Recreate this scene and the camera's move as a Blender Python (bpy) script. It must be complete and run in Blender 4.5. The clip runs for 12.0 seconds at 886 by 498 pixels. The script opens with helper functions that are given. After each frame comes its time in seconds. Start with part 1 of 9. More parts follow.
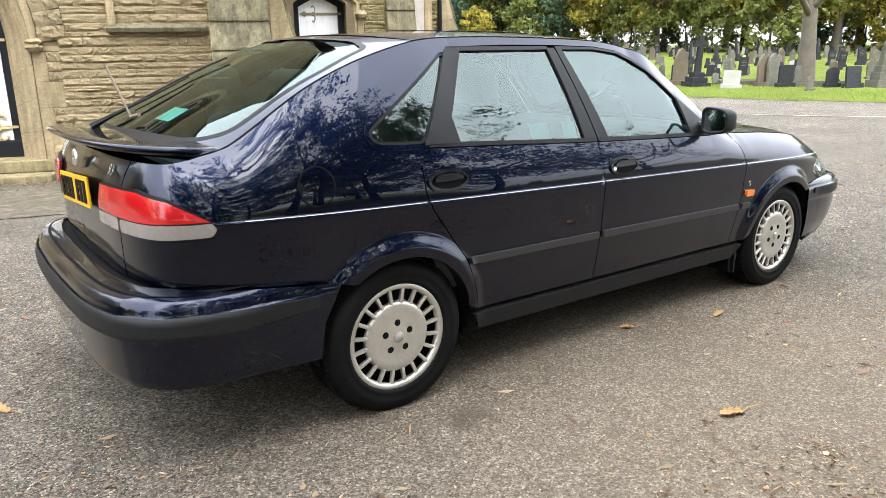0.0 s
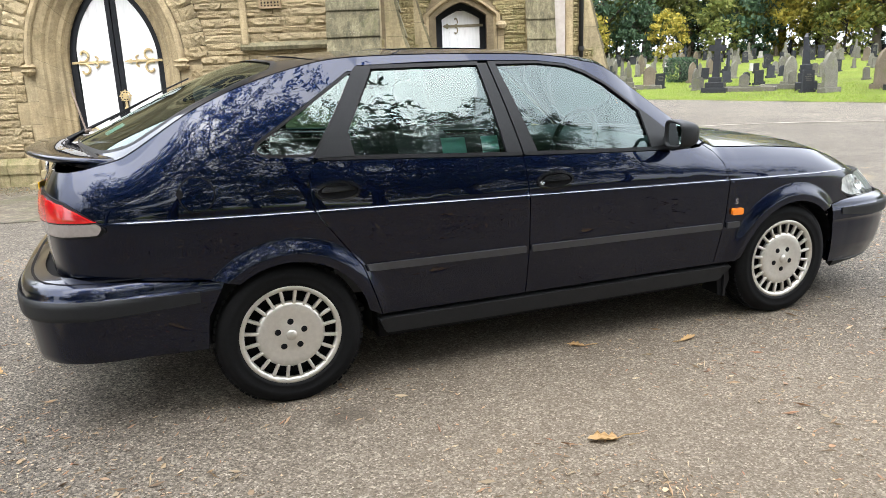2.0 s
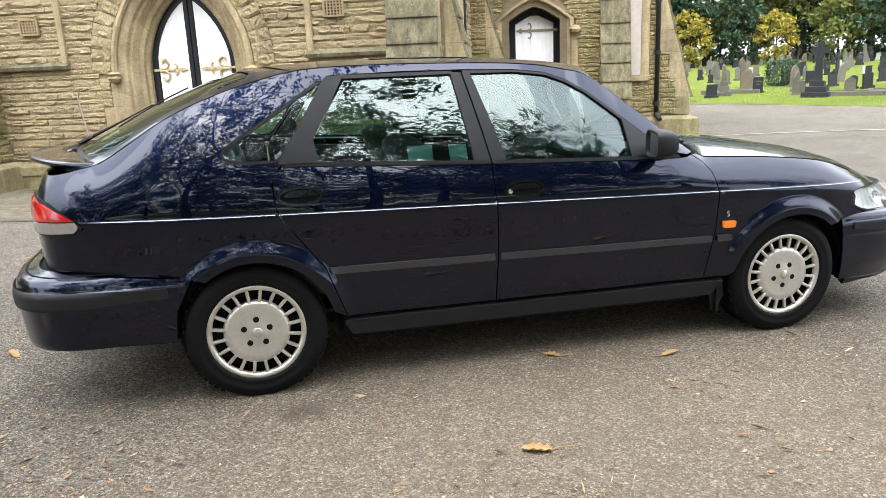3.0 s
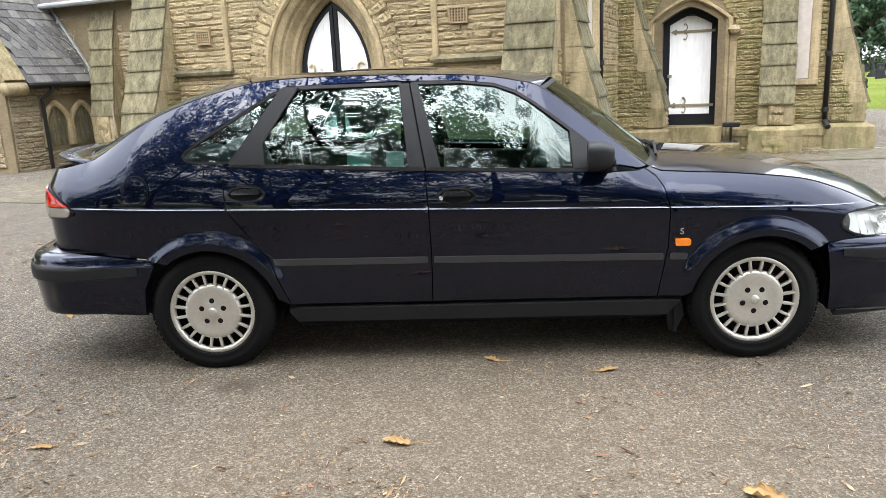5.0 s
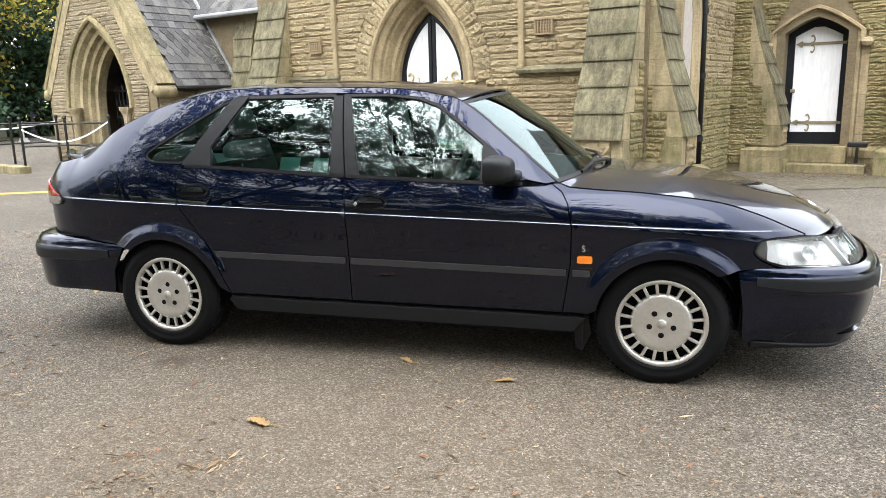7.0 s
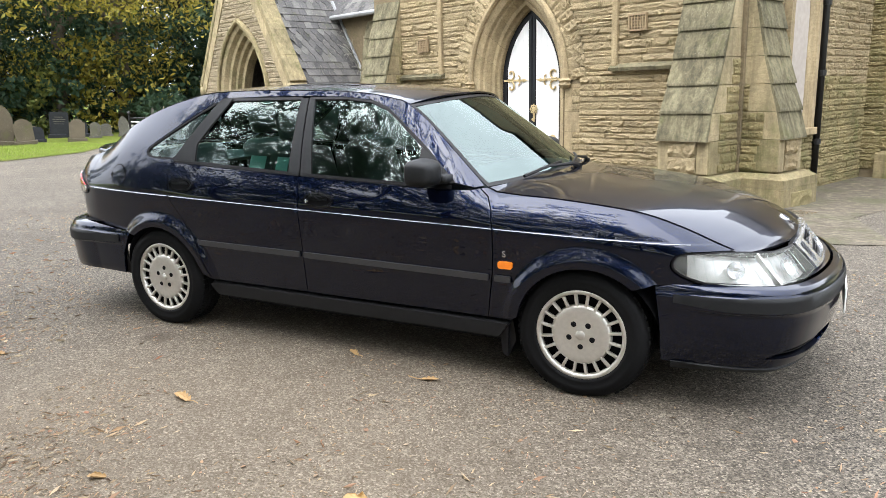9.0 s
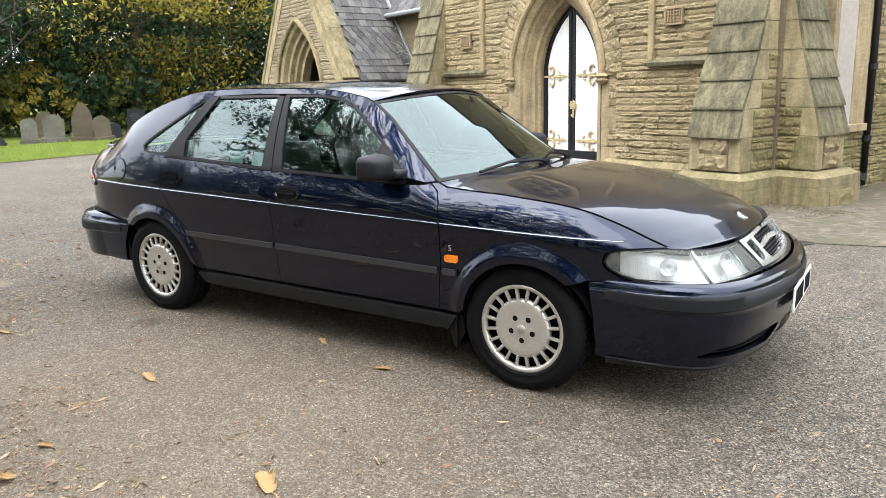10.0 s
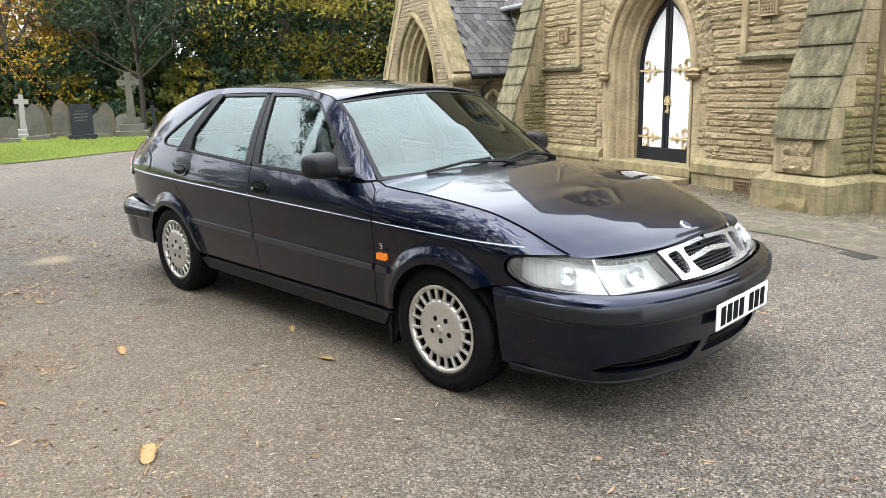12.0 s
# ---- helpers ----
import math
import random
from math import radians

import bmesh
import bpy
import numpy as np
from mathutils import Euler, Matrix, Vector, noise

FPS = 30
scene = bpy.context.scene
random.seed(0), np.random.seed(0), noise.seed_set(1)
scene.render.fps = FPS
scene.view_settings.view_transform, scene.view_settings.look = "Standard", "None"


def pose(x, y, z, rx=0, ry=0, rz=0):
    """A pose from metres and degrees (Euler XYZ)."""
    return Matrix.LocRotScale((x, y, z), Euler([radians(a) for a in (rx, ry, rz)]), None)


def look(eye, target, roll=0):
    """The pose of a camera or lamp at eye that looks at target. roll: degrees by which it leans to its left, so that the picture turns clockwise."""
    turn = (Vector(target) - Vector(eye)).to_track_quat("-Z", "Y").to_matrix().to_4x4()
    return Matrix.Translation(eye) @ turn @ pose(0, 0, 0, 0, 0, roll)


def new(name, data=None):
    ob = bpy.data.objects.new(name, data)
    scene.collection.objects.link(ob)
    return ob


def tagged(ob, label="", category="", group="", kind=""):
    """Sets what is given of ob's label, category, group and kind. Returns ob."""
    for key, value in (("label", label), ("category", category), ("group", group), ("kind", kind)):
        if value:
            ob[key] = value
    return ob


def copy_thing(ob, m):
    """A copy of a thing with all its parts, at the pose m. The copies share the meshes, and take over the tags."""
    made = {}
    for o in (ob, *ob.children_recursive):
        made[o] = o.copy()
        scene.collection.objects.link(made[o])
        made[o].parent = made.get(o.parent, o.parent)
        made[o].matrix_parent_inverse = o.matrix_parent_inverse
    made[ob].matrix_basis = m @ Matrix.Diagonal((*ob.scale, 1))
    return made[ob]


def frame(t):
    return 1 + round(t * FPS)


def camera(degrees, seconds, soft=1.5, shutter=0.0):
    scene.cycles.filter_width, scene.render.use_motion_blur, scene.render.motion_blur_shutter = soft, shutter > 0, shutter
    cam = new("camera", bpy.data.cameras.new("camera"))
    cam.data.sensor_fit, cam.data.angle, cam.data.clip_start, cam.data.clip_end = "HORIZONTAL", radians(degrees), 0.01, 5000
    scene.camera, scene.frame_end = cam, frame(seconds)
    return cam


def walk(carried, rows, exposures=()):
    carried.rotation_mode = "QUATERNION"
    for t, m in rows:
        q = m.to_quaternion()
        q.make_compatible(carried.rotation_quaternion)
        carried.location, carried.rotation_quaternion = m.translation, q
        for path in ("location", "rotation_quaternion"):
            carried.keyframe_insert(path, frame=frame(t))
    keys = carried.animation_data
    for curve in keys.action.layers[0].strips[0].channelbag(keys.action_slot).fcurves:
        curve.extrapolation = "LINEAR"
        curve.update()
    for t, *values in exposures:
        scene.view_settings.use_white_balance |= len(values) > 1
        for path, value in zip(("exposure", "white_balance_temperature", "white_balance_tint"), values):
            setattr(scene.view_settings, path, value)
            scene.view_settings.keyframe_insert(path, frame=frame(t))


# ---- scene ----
cam = camera(62.1, 12.0, soft=0.75)
PATH = [
    (0, (-1.397, -2.211, 1.353), (-0.255, -0.656, 0.827), -0.8),
    (0.5, (-1.168, -2.404, 1.369), (-0.132, -0.776, 0.843), -1.2),
    (1, (-0.938, -2.641, 1.377), (-0.008, -0.949, 0.857), -1.5),
    (1.5, (-0.676, -2.74, 1.362), (0.14, -0.986, 0.854), -1.9),
    (2, (-0.423, -2.886, 1.364), (0.27, -1.076, 0.869), -2.2),
    (2.5, (-0.179, -3.046, 1.37), (0.394, -1.191, 0.887), -2.5),
    (3, (0.105, -3.111, 1.366), (0.55, -1.22, 0.891), -2.5),
    (4.8, (1.145, -3.37, 1.366), (1.111, -1.423, 0.911), -2.6),
    (5, (1.287, -3.407, 1.362), (1.202, -1.46, 0.912), -2.6),
    (5.5, (1.593, -3.411, 1.351), (1.404, -1.47, 0.908), -2.5),
    (6, (1.889, -3.354, 1.36), (1.59, -1.424, 0.927), -2.3),
    (6.5, (2.213, -3.437, 1.367), (1.807, -1.525, 0.944), -1.9),
    (7, (2.474, -3.41, 1.349), (1.971, -1.52, 0.934), -1.5),
    (7.2, (2.572, -3.358, 1.352), (2.011, -1.483, 0.942), -1.4),
    (8.8, (3.422, -3.145, 1.361), (2.554, -1.391, 0.945), -1.3),
    (9, (3.524, -3.097, 1.364), (2.62, -1.362, 0.947), -1.4),
    (9.5, (3.848, -3.032, 1.369), (2.855, -1.347, 0.949), -1.5),
    (10, (4.074, -2.884, 1.355), (3.001, -1.25, 0.933), -1.7),
    (10.5, (4.253, -2.711, 1.363), (3.101, -1.132, 0.938), -1.8),
    (11, (4.534, -2.627, 1.371), (3.308, -1.105, 0.947), -2.0),
    (11.5, (4.728, -2.478, 1.351), (3.427, -1.021, 0.926), -1.8),
    (12, (4.891, -2.283, 1.367), (3.514, -0.897, 0.936), -1.6),
]
walk(cam, [(t, look(eye, target, roll)) for t, eye, target, roll in PATH], [(0, 2.40), (5.5, 2.30), (9.5, 2.27), (12, 2.18)])

# ---- daylight: bright overcast sky with a weak, wide sun ----
world = bpy.data.worlds.new("overcast")
scene.world = world
world.use_nodes = True
wn, wl = world.node_tree.nodes, world.node_tree.links
wn.clear()
SUN_EL, SUN_AZ = radians(60), radians(200)
sky = wn.new("ShaderNodeTexSky")
sky.sky_type, sky.sun_disc, sky.sun_elevation, sky.sun_rotation = "NISHITA", False, SUN_EL, SUN_AZ
sky.air_density, sky.dust_density, sky.ozone_density = 1.0, 4.0, 1.0
haze = wn.new("ShaderNodeHueSaturation")
haze.inputs["Saturation"].default_value = 0.16
wl.new(sky.outputs[0], haze.inputs["Color"])
# soft cloud cover, a little uneven
cl_co = wn.new("ShaderNodeTexCoord")
cl_n = wn.new("ShaderNodeTexNoise")
cl_n.inputs["Scale"].default_value, cl_n.inputs["Detail"].default_value = 2.2, 5
wl.new(cl_co.outputs["Generated"], cl_n.inputs["Vector"])
cl_r = wn.new("ShaderNodeMapRange")
cl_r.inputs["From Min"].default_value, cl_r.inputs["From Max"].default_value = 0.3, 0.7
cl_r.inputs["To Min"].default_value, cl_r.inputs["To Max"].default_value = 0.8, 1.2
wl.new(cl_n.outputs["Fac"], cl_r.inputs["Value"])
cl_m = wn.new("ShaderNodeMix")
cl_m.data_type, cl_m.blend_type = "RGBA", "MULTIPLY"
cl_m.inputs[0].default_value = 1.0
cloud = wn.new("ShaderNodeMix")
cloud.data_type = "RGBA"
cloud.inputs[0].default_value = 0.75
cloud.inputs[7].default_value = (6.38, 6.75, 7.38, 1)
wl.new(haze.outputs[0], cloud.inputs[6])
wl.new(cloud.outputs[2], cl_m.inputs[6])
# an overcast sky is about three times brighter overhead than at the horizon
cl_s = wn.new("ShaderNodeSeparateXYZ")
wl.new(cl_co.outputs["Generated"], cl_s.inputs[0])
cl_h = wn.new("ShaderNodeMapRange")
cl_h.inputs["To Min"].default_value, cl_h.inputs["To Max"].default_value = 0.55, 1.35
wl.new(cl_s.outputs["Z"], cl_h.inputs["Value"])
cl_g = wn.new("ShaderNodeMath")
cl_g.operation = "MULTIPLY"
wl.new(cl_r.outputs[0], cl_g.inputs[0])
wl.new(cl_h.outputs[0], cl_g.inputs[1])
wl.new(cl_g.outputs[0], cl_m.inputs[7])
bg = wn.new("ShaderNodeBackground")
bg.inputs["Strength"].default_value = 0.15
wl.new(cl_m.outputs[2], bg.inputs["Color"])
wo = wn.new("ShaderNodeOutputWorld")
wl.new(bg.outputs[0], wo.inputs["Surface"])
sun_data = bpy.data.lights.new("sun", "SUN")
sun_data.energy, sun_data.angle, sun_data.color = 0.7, radians(70), (1.0, 0.97, 0.92)
sun = new("sun", sun_data)
sun.matrix_world = look((math.sin(SUN_AZ) * 30, math.cos(SUN_AZ) * 30, math.tan(SUN_EL) * 30), (0, 0, 0))

# ---- materials ----
def mat_new(name):
    m = bpy.data.materials.new(name)
    m.use_nodes = True
    nt = m.node_tree
    b = nt.nodes["Principled BSDF"]
    return m, nt, b


def coords(nt, scale=1.0, kind="Object"):
    tc = nt.nodes.new("ShaderNodeTexCoord")
    mp = nt.nodes.new("ShaderNodeMapping")
    mp.inputs["Scale"].default_value = (scale,) * 3 if not isinstance(scale, tuple) else scale
    nt.links.new(tc.outputs[kind], mp.inputs["Vector"])
    return mp.outputs[0]


def noise_tex(nt, vec, scale, detail=5, rough=0.6):
    n = nt.nodes.new("ShaderNodeTexNoise")
    n.inputs["Scale"].default_value, n.inputs["Detail"].default_value, n.inputs["Roughness"].default_value = scale, detail, rough
    nt.links.new(vec, n.inputs["Vector"])
    return n.outputs["Fac"]


def ramp(nt, fac, stops):
    r = nt.nodes.new("ShaderNodeValToRGB")
    e = r.color_ramp.elements
    while len(e) < len(stops):
        e.new(0.5)
    for el, (p, c) in zip(e, stops):
        el.position = p
        el.color = (*c, 1) if isinstance(c, tuple) else (c, c, c, 1)
    nt.links.new(fac, r.inputs["Fac"])
    return r.outputs["Color"]


def mix(nt, fac, a, b, mode="MIX"):
    x = nt.nodes.new("ShaderNodeMix")
    x.data_type, x.blend_type = "RGBA", mode
    if isinstance(fac, (int, float)):
        x.inputs[0].default_value = fac
    else:
        nt.links.new(fac, x.inputs[0])
    for sock, v in ((6, a), (7, b)):
        if isinstance(v, tuple):
            x.inputs[sock].default_value = (*v, 1)
        else:
            nt.links.new(v, x.inputs[sock])
    return x.outputs[2]


def bump(nt, b, height, strength=0.3, dist=0.01):
    n = nt.nodes.new("ShaderNodeBump")
    n.inputs["Strength"].default_value, n.inputs["Distance"].default_value = strength, dist
    nt.links.new(height, n.inputs["Height"])
    nt.links.new(n.outputs[0], b.inputs["Normal"])


def plain(name, col, rough=0.5, metal=0.0, grain=0.12, scale=60, bstr=0.05, coat=0.0, spec=0.2):
    """A plain surface with faint grain and soft wear."""
    m, nt, b = mat_new(name)
    v = coords(nt)
    f = noise_tex(nt, v, scale)
    g = noise_tex(nt, v, scale / 12)
    lo = tuple(c * (1 - grain) for c in col)
    hi = tuple(min(1, c * (1 + grain)) for c in col)
    c1 = ramp(nt, f, [(0.3, lo), (0.7, hi)])
    c2 = mix(nt, 0.5, c1, ramp(nt, g, [(0.3, lo), (0.7, hi)]))
    nt.links.new(c2, b.inputs["Base Color"])
    b.inputs["Roughness"].default_value, b.inputs["Metallic"].default_value = rough, metal
    b.inputs["Coat Weight"].default_value = coat
    if max(col) < 0.04 and not metal:
        b.inputs["Specular IOR Level"].default_value = spec
    if bstr:
        bump(nt, b, f, bstr, 0.003)
    return m


def stone(name, cols, speck=0.25, moss=0.0, lichen=0.0, scale=1.0, bstr=0.6, rand=True, streak=0.0):
    """Weathered sandstone: each piece has its own tone; bedded grain, stains, pits, moss, streaks and pale lichen spots."""
    m, nt, b = mat_new(name)
    tc = nt.nodes.new("ShaderNodeNewGeometry")
    wv = tc.outputs["Position"]
    bed = nt.nodes.new("ShaderNodeMapping")
    bed.inputs["Scale"].default_value = (1.0, 1.0, 2.6)
    nt.links.new(wv, bed.inputs["Vector"])
    bv = bed.outputs[0]
    rnd = nt.nodes.new("ShaderNodeObjectInfo").outputs["Random"] if rand == True else tc.outputs["Random Per Island"]
    base = ramp(nt, rnd, [(i / max(1, len(cols) - 1), c) for i, c in enumerate(cols)])
    big = noise_tex(nt, wv, 1.6 * scale, 6, 0.65)
    fine = noise_tex(nt, bv, 60 * scale, 6, 0.75)
    mid = noise_tex(nt, bv, 13 * scale, 8, 0.72)
    c = mix(nt, 0.5, base, ramp(nt, mid, [(0.3, tuple(x * 0.6 for x in cols[0])), (0.7, tuple(min(1, x * 1.22) for x in cols[-1]))]))
    c = mix(nt, 1.0, c, ramp(nt, big, [(0.3, 0.72), (0.65, 1.08)]), "MULTIPLY")
    c = mix(nt, 1.0, c, ramp(nt, fine, [(0.3, 1 - speck), (0.6, 1 + speck * 0.3)]), "MULTIPLY")
    if streak:
        sm = nt.nodes.new("ShaderNodeMapping")
        sm.inputs["Scale"].default_value = (9.0, 9.0, 1.6)
        nt.links.new(wv, sm.inputs["Vector"])
        c = mix(nt, 1.0, c, ramp(nt, noise_tex(nt, sm.outputs[0], 1.0, 7, 0.75), [(0.4, 1 - streak), (0.6, 1.12)]), "MULTIPLY")
    if moss:
        mk = ramp(nt, noise_tex(nt, wv, 2.3, 7, 0.75), [(0.62 - moss * 0.2, 0.0), (0.82 - moss * 0.2, 0.75)])
        c = mix(nt, mk, c, (0.085, 0.095, 0.03))
    if lichen:
        lk = ramp(nt, noise_tex(nt, wv, 75, 6, 0.65), [(0.63 - 0.06 * lichen, 0.0), (0.67 - 0.06 * lichen, 0.75)])
        patch = ramp(nt, noise_tex(nt, wv, 5.0, 4), [(0.45, 0.1), (0.62, 1.0)])
        c = mix(nt, mix(nt, 1.0, lk, patch, "MULTIPLY"), c, (0.34, 0.32, 0.24))
    nt.links.new(c, b.inputs["Base Color"])
    b.inputs["Roughness"].default_value = 0.9
    b.inputs["Specular IOR Level"].default_value = 0.25
    h = mix(nt, 0.5, ramp(nt, mid, [(0, 0.0), (1, 1.0)]), ramp(nt, fine, [(0, 0.0), (1, 1.0)]))
    bump(nt, b, h, bstr, 0.026)
    return m


M_ROCK = stone("rock_faced_sandstone", [(0.272, 0.214, 0.126), (0.380, 0.303, 0.178), (0.330, 0.255, 0.146), (0.430, 0.350, 0.215), (0.300, 0.238, 0.142)], 0.5, 0.12, 0.08, bstr=1.0)
M_ROCK_J = stone("rock_faced_sandstone_joined", [(0.272, 0.214, 0.126), (0.380, 0.303, 0.178), (0.330, 0.255, 0.146), (0.430, 0.350, 0.215), (0.300, 0.238, 0.142)], 0.5, 0.12, 0.08, bstr=1.0, rand=False)
M_ROCK_G = stone("mossy_rock_faced_sandstone", [(0.205, 0.172, 0.086), (0.294, 0.243, 0.127), (0.335, 0.265, 0.142), (0.243, 0.205, 0.102)], 0.45, 0.55, bstr=1.0)
M_ASHLAR = stone("dressed_sandstone", [(0.300, 0.232, 0.136), (0.385, 0.300, 0.178), (0.345, 0.266, 0.150), (0.330, 0.268, 0.168)], 0.25, 0.10, 0.05, bstr=0.3, streak=0.22)
M_WEATHER = stone("weathered_grey_sandstone", [(0.148, 0.134, 0.083), (0.203, 0.181, 0.111), (0.175, 0.153, 0.092)], 0.5, 0.3, 0.5, bstr=0.7, streak=0.5)
M_PLINTH = stone("plinth_sandstone", [(0.242, 0.203, 0.112), (0.325, 0.262, 0.150), (0.277, 0.227, 0.126)], 0.45, 0.62, 0.35, bstr=0.7, streak=0.3)
M_QUOIN = stone("weathered_dressed_sandstone", [(0.270, 0.224, 0.136), (0.425, 0.345, 0.207), (0.230, 0.196, 0.115), (0.356, 0.287, 0.172)], 0.3, 0.42, 0.15, bstr=0.4, streak=0.25)
M_ROCK_P = stone("grey_brown_rock_faced_sandstone", [(0.215, 0.175, 0.115), (0.300, 0.245, 0.160), (0.255, 0.205, 0.135), (0.330, 0.275, 0.185)], 0.5, 0.2, 0.1, bstr=1.0)
M_ROCK_PJ = stone("grey_brown_rock_faced_sandstone_joined", [(0.215, 0.175, 0.115), (0.300, 0.245, 0.160), (0.255, 0.205, 0.135), (0.330, 0.275, 0.185)], 0.5, 0.2, 0.1, bstr=1.0, rand=False)
M_BOARD = plain("pale_window_board", (0.36, 0.32, 0.285), 0.7, 0, 0.2, 12, 0.15)
M_RUST = plain("rusty_grille", (0.13, 0.085, 0.045), 0.8, 0, 0.3, 40, 0.2)
M_MORTAR = stone("lime_mortar", [(0.150, 0.118, 0.072), (0.190, 0.150, 0.092)], 0.3, 0.1, bstr=0.4)
M_SLATE = stone("roof_slate", [(0.036, 0.035, 0.039), (0.15, 0.145, 0.142), (0.06, 0.058, 0.061), (0.235, 0.23, 0.21), (0.095, 0.09, 0.09)], 0.35, 0.25, 0.7, bstr=0.35)
M_LEAD = plain("lead_flashing", (0.24, 0.245, 0.25), 0.6, 0.2, 0.25, 20, 0.2)
M_BLACK = plain("black_gloss_paint", (0.012, 0.013, 0.016), 0.35, 0, 0.3, 40, 0.05)
M_IRON = plain("black_ironwork", (0.012, 0.012, 0.012), 0.45, 0.3, 0.3, 60, 0.1)
M_GOLD = plain("gold_paint", (0.46, 0.36, 0.19), 0.5, 0.2, 0.25, 80, 0.1)
M_BRONZE = plain("dull_bronze_paint", (0.22, 0.19, 0.12), 0.5, 0.3, 0.25, 80, 0.1)
M_CLAY = plain("terracotta_grille", (0.24, 0.175, 0.10), 0.8, 0, 0.2, 60, 0.1)


def door_paint():
    m, nt, b = mat_new("white_door_paint")
    v = coords(nt, (1, 1, 0.12))
    n = noise_tex(nt, v, 30)
    big = noise_tex(nt, coords(nt), 3)
    c = mix(nt, 1.0, ramp(nt, n, [(0.25, (0.66, 0.66, 0.67)), (0.6, (0.76, 0.76, 0.77))]), ramp(nt, big, [(0.3, 0.93), (0.6, 1.0)]), "MULTIPLY")
    nt.links.new(c, b.inputs["Base Color"])
    b.inputs["Roughness"].default_value = 0.5
    bump(nt, b, n, 0.08, 0.003)
    return m


M_WHITE = door_paint()


def tarmac(name="worn_tarmac", tone=1.0):
    m, nt, b = mat_new(name)
    geo = nt.nodes.new("ShaderNodeNewGeometry")
    p = geo.outputs["Position"]
    vor = nt.nodes.new("ShaderNodeTexVoronoi")
    vor.inputs["Scale"].default_value = 150
    nt.links.new(p, vor.inputs["Vector"])
    vor2 = nt.nodes.new("ShaderNodeTexVoronoi")
    vor2.inputs["Scale"].default_value = 78
    nt.links.new(p, vor2.inputs["Vector"])
    fine = noise_tex(nt, p, 130, 4)
    mid = noise_tex(nt, p, 7, 6, 0.7)
    big = noise_tex(nt, p, 0.7, 6, 0.6)
    sep = nt.nodes.new("ShaderNodeSeparateColor")
    nt.links.new(vor.outputs["Color"], sep.inputs[0])
    grit = ramp(nt, sep.outputs[0], [(0.0, (0.024, 0.0205, 0.0165)), (0.42, (0.090, 0.078, 0.063)), (0.84, (0.150, 0.130, 0.104)), (0.98, (0.25, 0.217, 0.172))])
    sep2 = nt.nodes.new("ShaderNodeSeparateColor")
    nt.links.new(vor2.outputs["Color"], sep2.inputs[0])
    chips = ramp(nt, sep2.outputs[1], [(0.95, 0.0), (0.96, 0.85)])
    near = ramp(nt, vor2.outputs["Distance"], [(0.25, 1.0), (0.38, 0.0)])
    ch = mix(nt, 1.0, chips, near, "MULTIPLY")
    c = mix(nt, ch, grit, (0.36, 0.31, 0.24))
    c = mix(nt, 1.0, c, ramp(nt, sep2.outputs[0], [(0.0, 0.64), (0.5, 0.98), (1.0, 1.32)]), "MULTIPLY")
    pits = mix(nt, 1.0, ramp(nt, sep2.outputs[2], [(0.80, 0.0), (0.81, 0.75)]), near, "MULTIPLY")
    c = mix(nt, pits, c, (0.03, 0.027, 0.023))
    c = mix(nt, 1.0, c, ramp(nt, big, [(0.3, 0.76 * tone), (0.7, 1.12 * tone)]), "MULTIPLY")
    c = mix(nt, 1.0, c, ramp(nt, mid, [(0.3, 0.78), (0.65, 1.14)]), "MULTIPLY")
    # an old oil stain and a pale sandy patch
    for (px, py), r, col, amt in (((0.17, -0.235), 0.13, (0.02, 0.018, 0.016), 0.7), ((-1.75, -0.3), 0.22, (0.36, 0.28, 0.17), 0.45), ((1.3, -1.5), 2.8, (0.19, 0.142, 0.090), 0.36), ((6.6, 3.2), 0.5, (0.30, 0.22, 0.12), 0.6)):
        dist = nt.nodes.new("ShaderNodeVectorMath")
        dist.operation = "DISTANCE"
        dist.inputs[1].default_value = (px, py, 0.0)
        nt.links.new(p, dist.inputs[0])
        wob = nt.nodes.new("ShaderNodeMath")
        wob.operation = "MULTIPLY_ADD"
        wob.inputs[1].default_value, wob.inputs[2].default_value = 0.22, -0.11
        nt.links.new(mid, wob.inputs[0])
        add = nt.nodes.new("ShaderNodeMath")
        nt.links.new(dist.outputs["Value"], add.inputs[0])
        nt.links.new(wob.outputs[0], add.inputs[1])
        k = nt.nodes.new("ShaderNodeMapRange")
        k.inputs["From Min"].default_value, k.inputs["From Max"].default_value = r, r * 0.35
        k.inputs["To Min"].default_value, k.inputs["To Max"].default_value = 0.0, amt
        nt.links.new(add.outputs[0], k.inputs["Value"])
        c = mix(nt, k.outputs[0], c, col)
    nt.links.new(c, b.inputs["Base Color"])
    b.inputs["Roughness"].default_value = 0.88
    b.inputs["Specular IOR Level"].default_value = 0.3
    h = mix(nt, 0.4, vor.outputs["Distance"], ramp(nt, fine, [(0, 0.0), (1, 1.0)]))
    h = mix(nt, 0.5, h, ramp(nt, sep2.outputs[0], [(0, 0.0), (1, 1.0)]))
    bump(nt, b, h, 1.0, 0.010)
    return m


